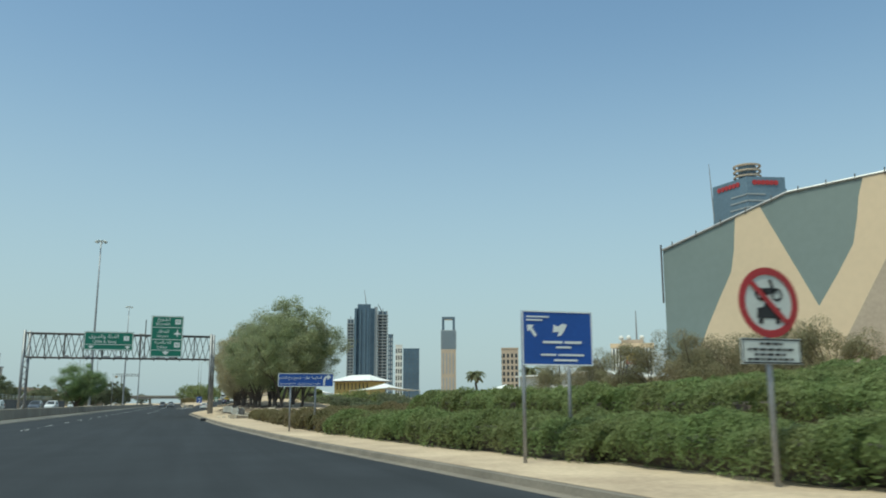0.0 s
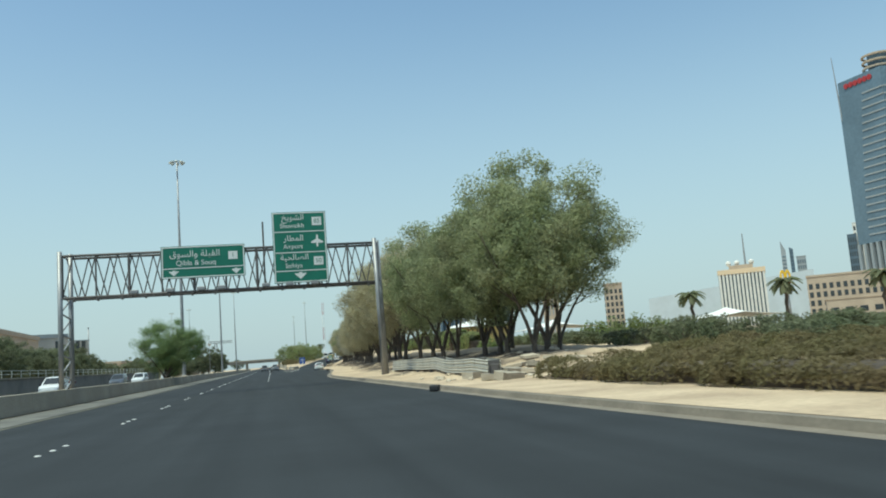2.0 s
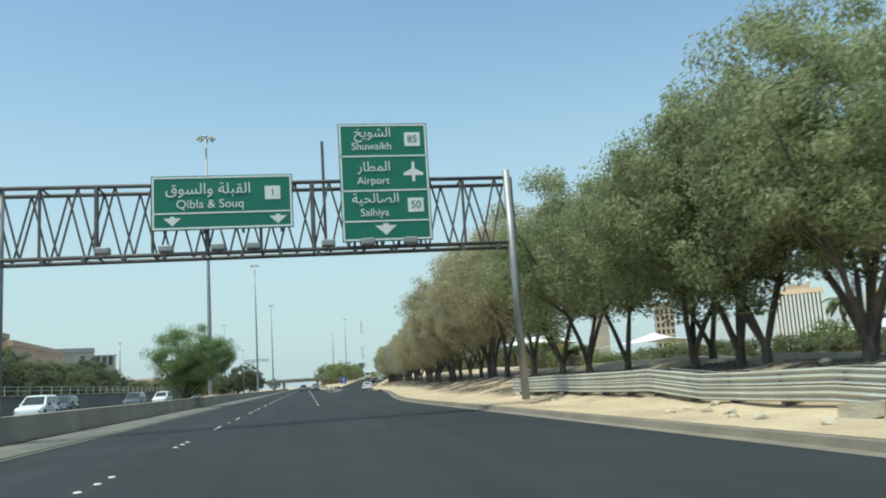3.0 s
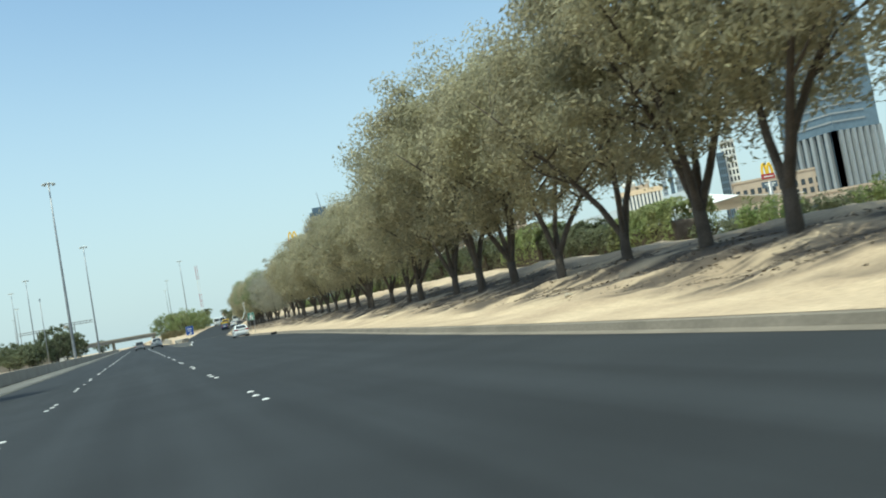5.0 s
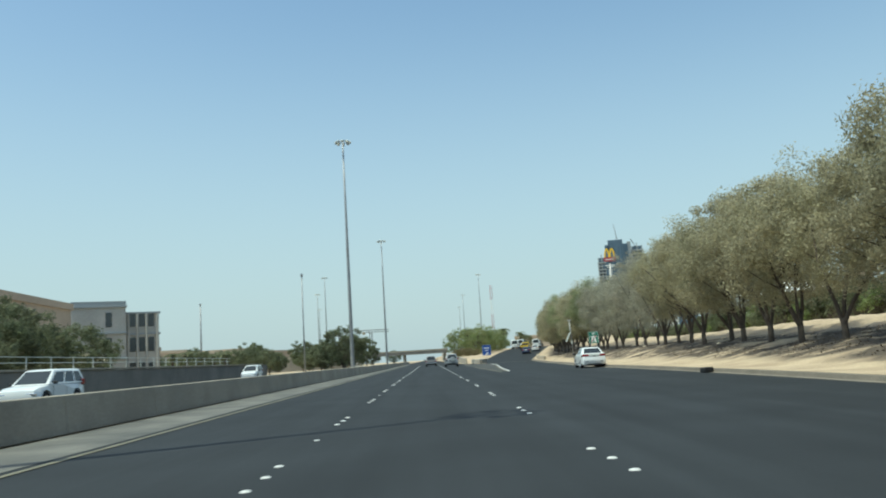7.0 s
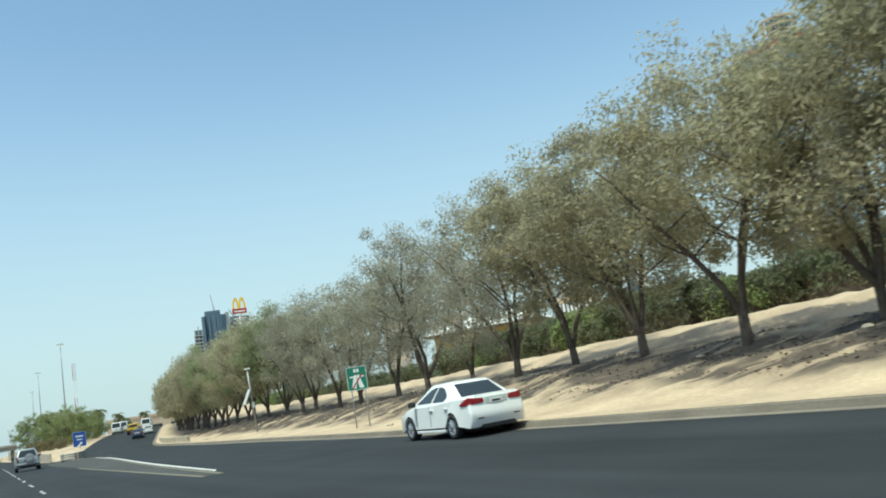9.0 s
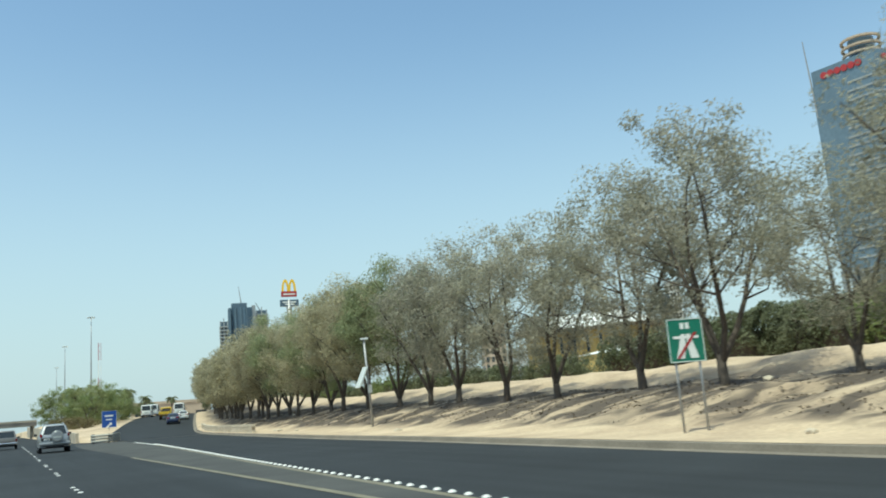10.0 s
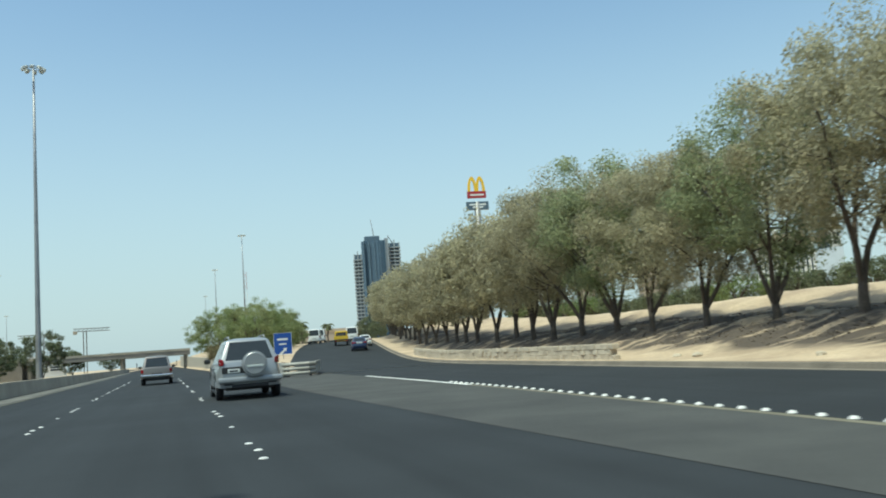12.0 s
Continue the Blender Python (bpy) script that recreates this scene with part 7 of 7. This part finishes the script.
    yp = ye + (0.055 if tail == "wrap" else 0.0)
    part("number_plate_panel", soft_box(plate_x - 0.33, plate_x + 0.33, yp - 0.006, yp + 0.1, plate_z - 0.09, plate_z + 0.1, 0.02), SIGN_GREY if bumper is None else PLASTIC, top)
    plate = part("number_plate", soft_box(plate_x - 0.17, plate_x + 0.17, yp - 0.016, yp + 0.02, plate_z - 0.07, plate_z + 0.04, 0.006), SIGN_WHITE, top, "white number plate")
    part("plate_bar", soft_box(plate_x - 0.12, plate_x + 0.12, yp - 0.02, yp - 0.014, plate_z - 0.04, plate_z + 0.005, 0), BLACK, plate)
    part("bumper_trim", soft_box(-w * 0.55, w * 0.55, ye + (0.06 if tail == "wrap" else 0.02), ye + 0.3, 0.19 if tail == "wrap" else 0.34, 0.3 if tail == "wrap" else 0.46, 0.03), PLASTIC, top, "black lower bumper trim")
    if bumper:
        part("rear_bumper", soft_box(-w + 0.02, w - 0.02, ye - 0.09, ye + 0.2, 0.5, 0.66, 0.05), bumper, top)
    if spare:
        bm = bmesh.new()
        tube(bm, (0.12, ye - 0.26, spare), (0.12, ye + 0.02, spare), 0.36, sides=28)
        bmesh.ops.bevel(bm, geom=[e for e in bm.edges if len({round(v.co.y, 3) for v in e.verts}) == 1], offset=0.06, segments=3, affect="EDGES")
        part("spare_wheel_cover", bm, paint_, top, "silver round spare wheel cover", smooth=False)
        part("cover_band", soft_box(-0.1, 0.34, ye - 0.275, ye - 0.2, spare - 0.1, spare - 0.04, 0.01), SIGN_GREY, top)
    if rack:
        for s in (-1, 1):
            bm = bmesh.new()
            bent(bm, [(s * wh * 0.86, y2 + 0.25, zr - 0.02), (s * wh * 0.86, y2 + 0.4, zr + 0.06), (s * wh * 0.86, y3 - 0.4, zr + 0.06), (s * wh * 0.86, y3 - 0.25, zr - 0.02)], [0.02] * 4, 6)
            part("roof_rail", bm, STEEL, top)
    part("underbody", soft_box(-w + 0.25, w - 0.25, ye + 0.25, yf - 0.25, 0.17 if tail == "wrap" else 0.28, 0.5, 0.03), PLASTIC, top)
    for s in (-1, 1):
        for yy in wheels:
            wheel(top, s * (w - 0.115), yy, wheels.r if hasattr(wheels, "r") else 0.32, 0.21)
    return top


FW, RW = 1.32, -1.29
SEDAN = ([(-2.14, 0.24), (-2.24, 0.42), (-2.26, 0.6), (-2.21, 0.72), (-2.19, 0.98), (-2.12, 1.03), (-1.9, 1.04), (-1.5, 1.03), (-0.2, 0.965), (0.95, 0.95), (1.5, 0.88), (1.9, 0.77), (2.13, 0.64), (2.22, 0.5), (2.2, 0.3), (2.1, 0.22)]
         + arch(FW, 0.375) + arch(RW, 0.375))
SIDE4 = ([(0.3, 0.1), (0.555, 0.1), (0.5, 0.9), (0.36, 0.88), (0.27, 0.78), (0.215, 0.55), (0.22, 0.3)], [(0.595, 0.1), (0.93, 0.1), (0.925, 0.2), (0.87, 0.6), (0.81, 0.8), (0.7, 0.88), (0.545, 0.91)])
sedan = vehicle("white_sedan", "white four-door sedan with red tail lamps on the asphalt", WHITE_PAINT, SEDAN, 0.88, (-1.72, 1.12, -0.98, 0.22, 0.93, 1.47, 0.8, 0.58, SIDE4), (FW, RW), "wrap", 0.86)
part("boot_spoiler", soft_box(-0.58, 0.58, -2.165, -2.04, 0.995, 1.035, 0.015), WHITE_PAINT, sedan)
sedan.matrix_world = pose(12.6, 168.8, 0, 0, 0, -2) @ Matrix.Diagonal((0.93, 0.91, 0.91, 1))

SFW, SRW = 1.42, -1.36
SUV = ([(-2.3, 0.36), (-2.36, 0.62), (-2.3, 1.0), (-2.26, 1.12), (-0.2, 1.12), (0.95, 1.12), (1.9, 1.02), (2.28, 0.88), (2.36, 0.6), (2.3, 0.36)]
       + arch(SFW, 0.46, 0.34, 13, 0.39) + arch(SRW, 0.46, 0.34, 13, 0.39))
SIDE6 = ([(0.05, 0.1), (0.27, 0.1), (0.27, 0.86), (0.06, 0.86)], [(0.31, 0.1), (0.58, 0.1), (0.57, 0.88), (0.3, 0.88)], [(0.61, 0.1), (0.95, 0.1), (0.9, 0.86), (0.6, 0.88)])


class Axles(tuple):
    r = 0.39


suv = vehicle("silver_suv", "silver four-wheel-drive car with a covered spare wheel on its back door", SILVER_PAINT, SUV, 0.94, (-2.26, 1.2, -1.98, 0.35, 1.08, 1.78, 0.85, 0.6, SIDE6), Axles((SFW, SRW)),
              (0.72, 0.86, 1.0, 1.22), 0.86, bumper=SILVER_PAINT, spare=1.02, rack=True, plate_x=-0.46)
suv.matrix_world = pose(4.98, 229.5, 0)
PICK = ([(-2.55, 0.42), (-2.6, 0.7), (-2.56, 1.05), (-0.6, 1.05), (0.95, 1.05), (2.0, 0.98), (2.4, 0.85), (2.5, 0.6), (2.45, 0.36)]
        + arch(1.55, 0.46, 0.34, 13, 0.39) + arch(-1.5, 0.46, 0.34, 13, 0.39))
pickup = vehicle("grey_pickup", "dull brown-grey pickup truck with a covered bed", PICKUP_PAINT, PICK, 0.93, (-1.0, 1.3, -0.75, 0.55, 1.03, 1.78, 0.86, 0.68, ([(0.05, 0.1), (0.42, 0.1), (0.42, 0.88), (0.1, 0.88)], [(0.47, 0.1), (0.95, 0.1), (0.9, 0.86), (0.46, 0.88)])),
                 Axles((1.55, -1.5)), (0.74, 0.91, 0.75, 1.0), 0.62, bumper=CHROME)
for s in (-1, 1):
    bm = bmesh.new()
    bent(bm, [(s * 0.93, 1.0, 1.06), (s * 1.22, 1.0, 1.1), (s * 1.22, 1.0, 1.4)], [0.03] * 3, 6)
    part("mirror_arm", bm, PLASTIC, pickup)
pickup.matrix_world = pose(2.2, 258.8, 0)

OPP = "cars on the opposite carriageway"
white_suv = vehicle("white_suv", "white four-wheel-drive car beyond the median barrier", WHITE_PAINT, SUV, 0.94, (-2.26, 1.2, -2.08, 0.35, 1.1, 1.8, 0.88, 0.68, SIDE6), Axles((SFW, SRW)), (0.7, 0.9, 0.98, 1.3), 0.95, OPP)
white_suv.matrix_world = pose(-16.2, 152.5, 0, 0, 0, 176)
copy_thing(white_suv, pose(-19.5, 214, 0, 0, 0, 180))
copy_thing(white_suv, pose(-15.8, 98, 0, 0, 0, 180))
grey_suv = vehicle("dark_suv", "dark grey four-wheel-drive car beyond the median barrier", GREY_PAINT, SUV, 0.94, (-2.26, 1.2, -2.08, 0.35, 1.1, 1.8, 0.88, 0.68, SIDE6), Axles((SFW, SRW)), (0.7, 0.9, 0.98, 1.3), 0.95, OPP)
grey_suv.matrix_world = pose(-16.4, 135, 0, 0, 0, 180)
copy_thing(grey_suv, pose(-20, 120, 0, 0, 0, 180))
RAMPCARS = "traffic on the ramp"
blue = vehicle("dark_blue_sedan", "dark blue sedan climbing the ramp", DARK_BLUE_PAINT, SEDAN, 0.88, (-1.72, 1.12, -0.98, 0.22, 0.93, 1.45, 0.8, 0.58, SIDE4), (FW, RW), "wrap", 0.86, RAMPCARS)
blue.matrix_world = pose(23.0, 292, ramp_z(292) + 0.01, 2, 0, -11)
white2 = copy_thing(sedan, pose(26.5, 304, ramp_z(304) + 0.01, 2, 0, -11))
tagged(white2, "white sedan climbing the ramp", group=RAMPCARS)
VAN = ([(-2.4, 0.36), (-2.45, 0.62), (-2.42, 1.12), (-0.2, 1.12), (1.6, 1.1), (2.2, 0.95), (2.4, 0.6), (2.36, 0.36)]
       + arch(SFW, 0.4, 0.34, 13, 0.33) + arch(SRW, 0.4, 0.34, 13, 0.33))
van = vehicle("white_van", "white minibus with dark windows on the ramp", WHITE_PAINT, VAN, 0.95, (-2.4, 1.85, -2.3, 1.1, 1.1, 2.2, 0.92, 0.8, SIDE6), (SFW, SRW), (0.78, 0.92, 0.9, 1.2), 0.8, RAMPCARS)
van.matrix_world = pose(29.8, 326, ramp_z(326) + 0.01, 1, 0, -13)
copy_thing(van, pose(24.8, 330, ramp_z(330) + 0.01, 1, 0, -13))
copy_thing(van, pose(27.4, 340, ramp_z(340) + 0.01, 0, 0, -13))


def yellow_truck():
    top = empty("yellow_truck", pose(25.0, 311, ramp_z(311) + 0.01, 1.5, 0, -12) @ Matrix.Diagonal((0.85, 0.85, 0.78, 1)), "yellow flatbed truck with a dark load on the ramp", "truck", RAMPCARS)
    part("cab", soft_box(-1.0, 1.0, 1.4, 3.2, 0.6, 2.4, 0.12), YELLOW_PAINT, top)
    part("rear_window", soft_box(-0.75, 0.75, 1.38, 1.42, 1.6, 2.15, 0.01), GLASS, top)
    part("bed", soft_box(-1.1, 1.1, -3.0, 1.3, 0.85, 1.05, 0.03), DARK_STEEL, top)
    for s in (-1, 1):
        part("side_board", soft_box(min(s * 1.04, s * 1.1), max(s * 1.04, s * 1.1), -3.0, 1.3, 1.05, 1.6, 0.02), YELLOW_PAINT, top)
        part("tail_lamp", soft_box(s * 0.85 - 0.12, s * 0.85 + 0.12, -3.05, -2.98, 0.72, 0.84, 0.02), TAIL_RED, top)
        for y_ in (2.2, -1.9):
            wheel(top, s * 0.92, y_, 0.42, 0.26)
    part("tail_board", soft_box(-1.1, 1.1, -3.06, -3.0, 1.05, 1.6, 0.02), YELLOW_PAINT, top)
    part("load", soft_box(-0.8, 0.8, -2.2, 0.6, 1.05, 1.9, 0.1), PLASTIC, top, "dark load")
    return top


yellow_truck()
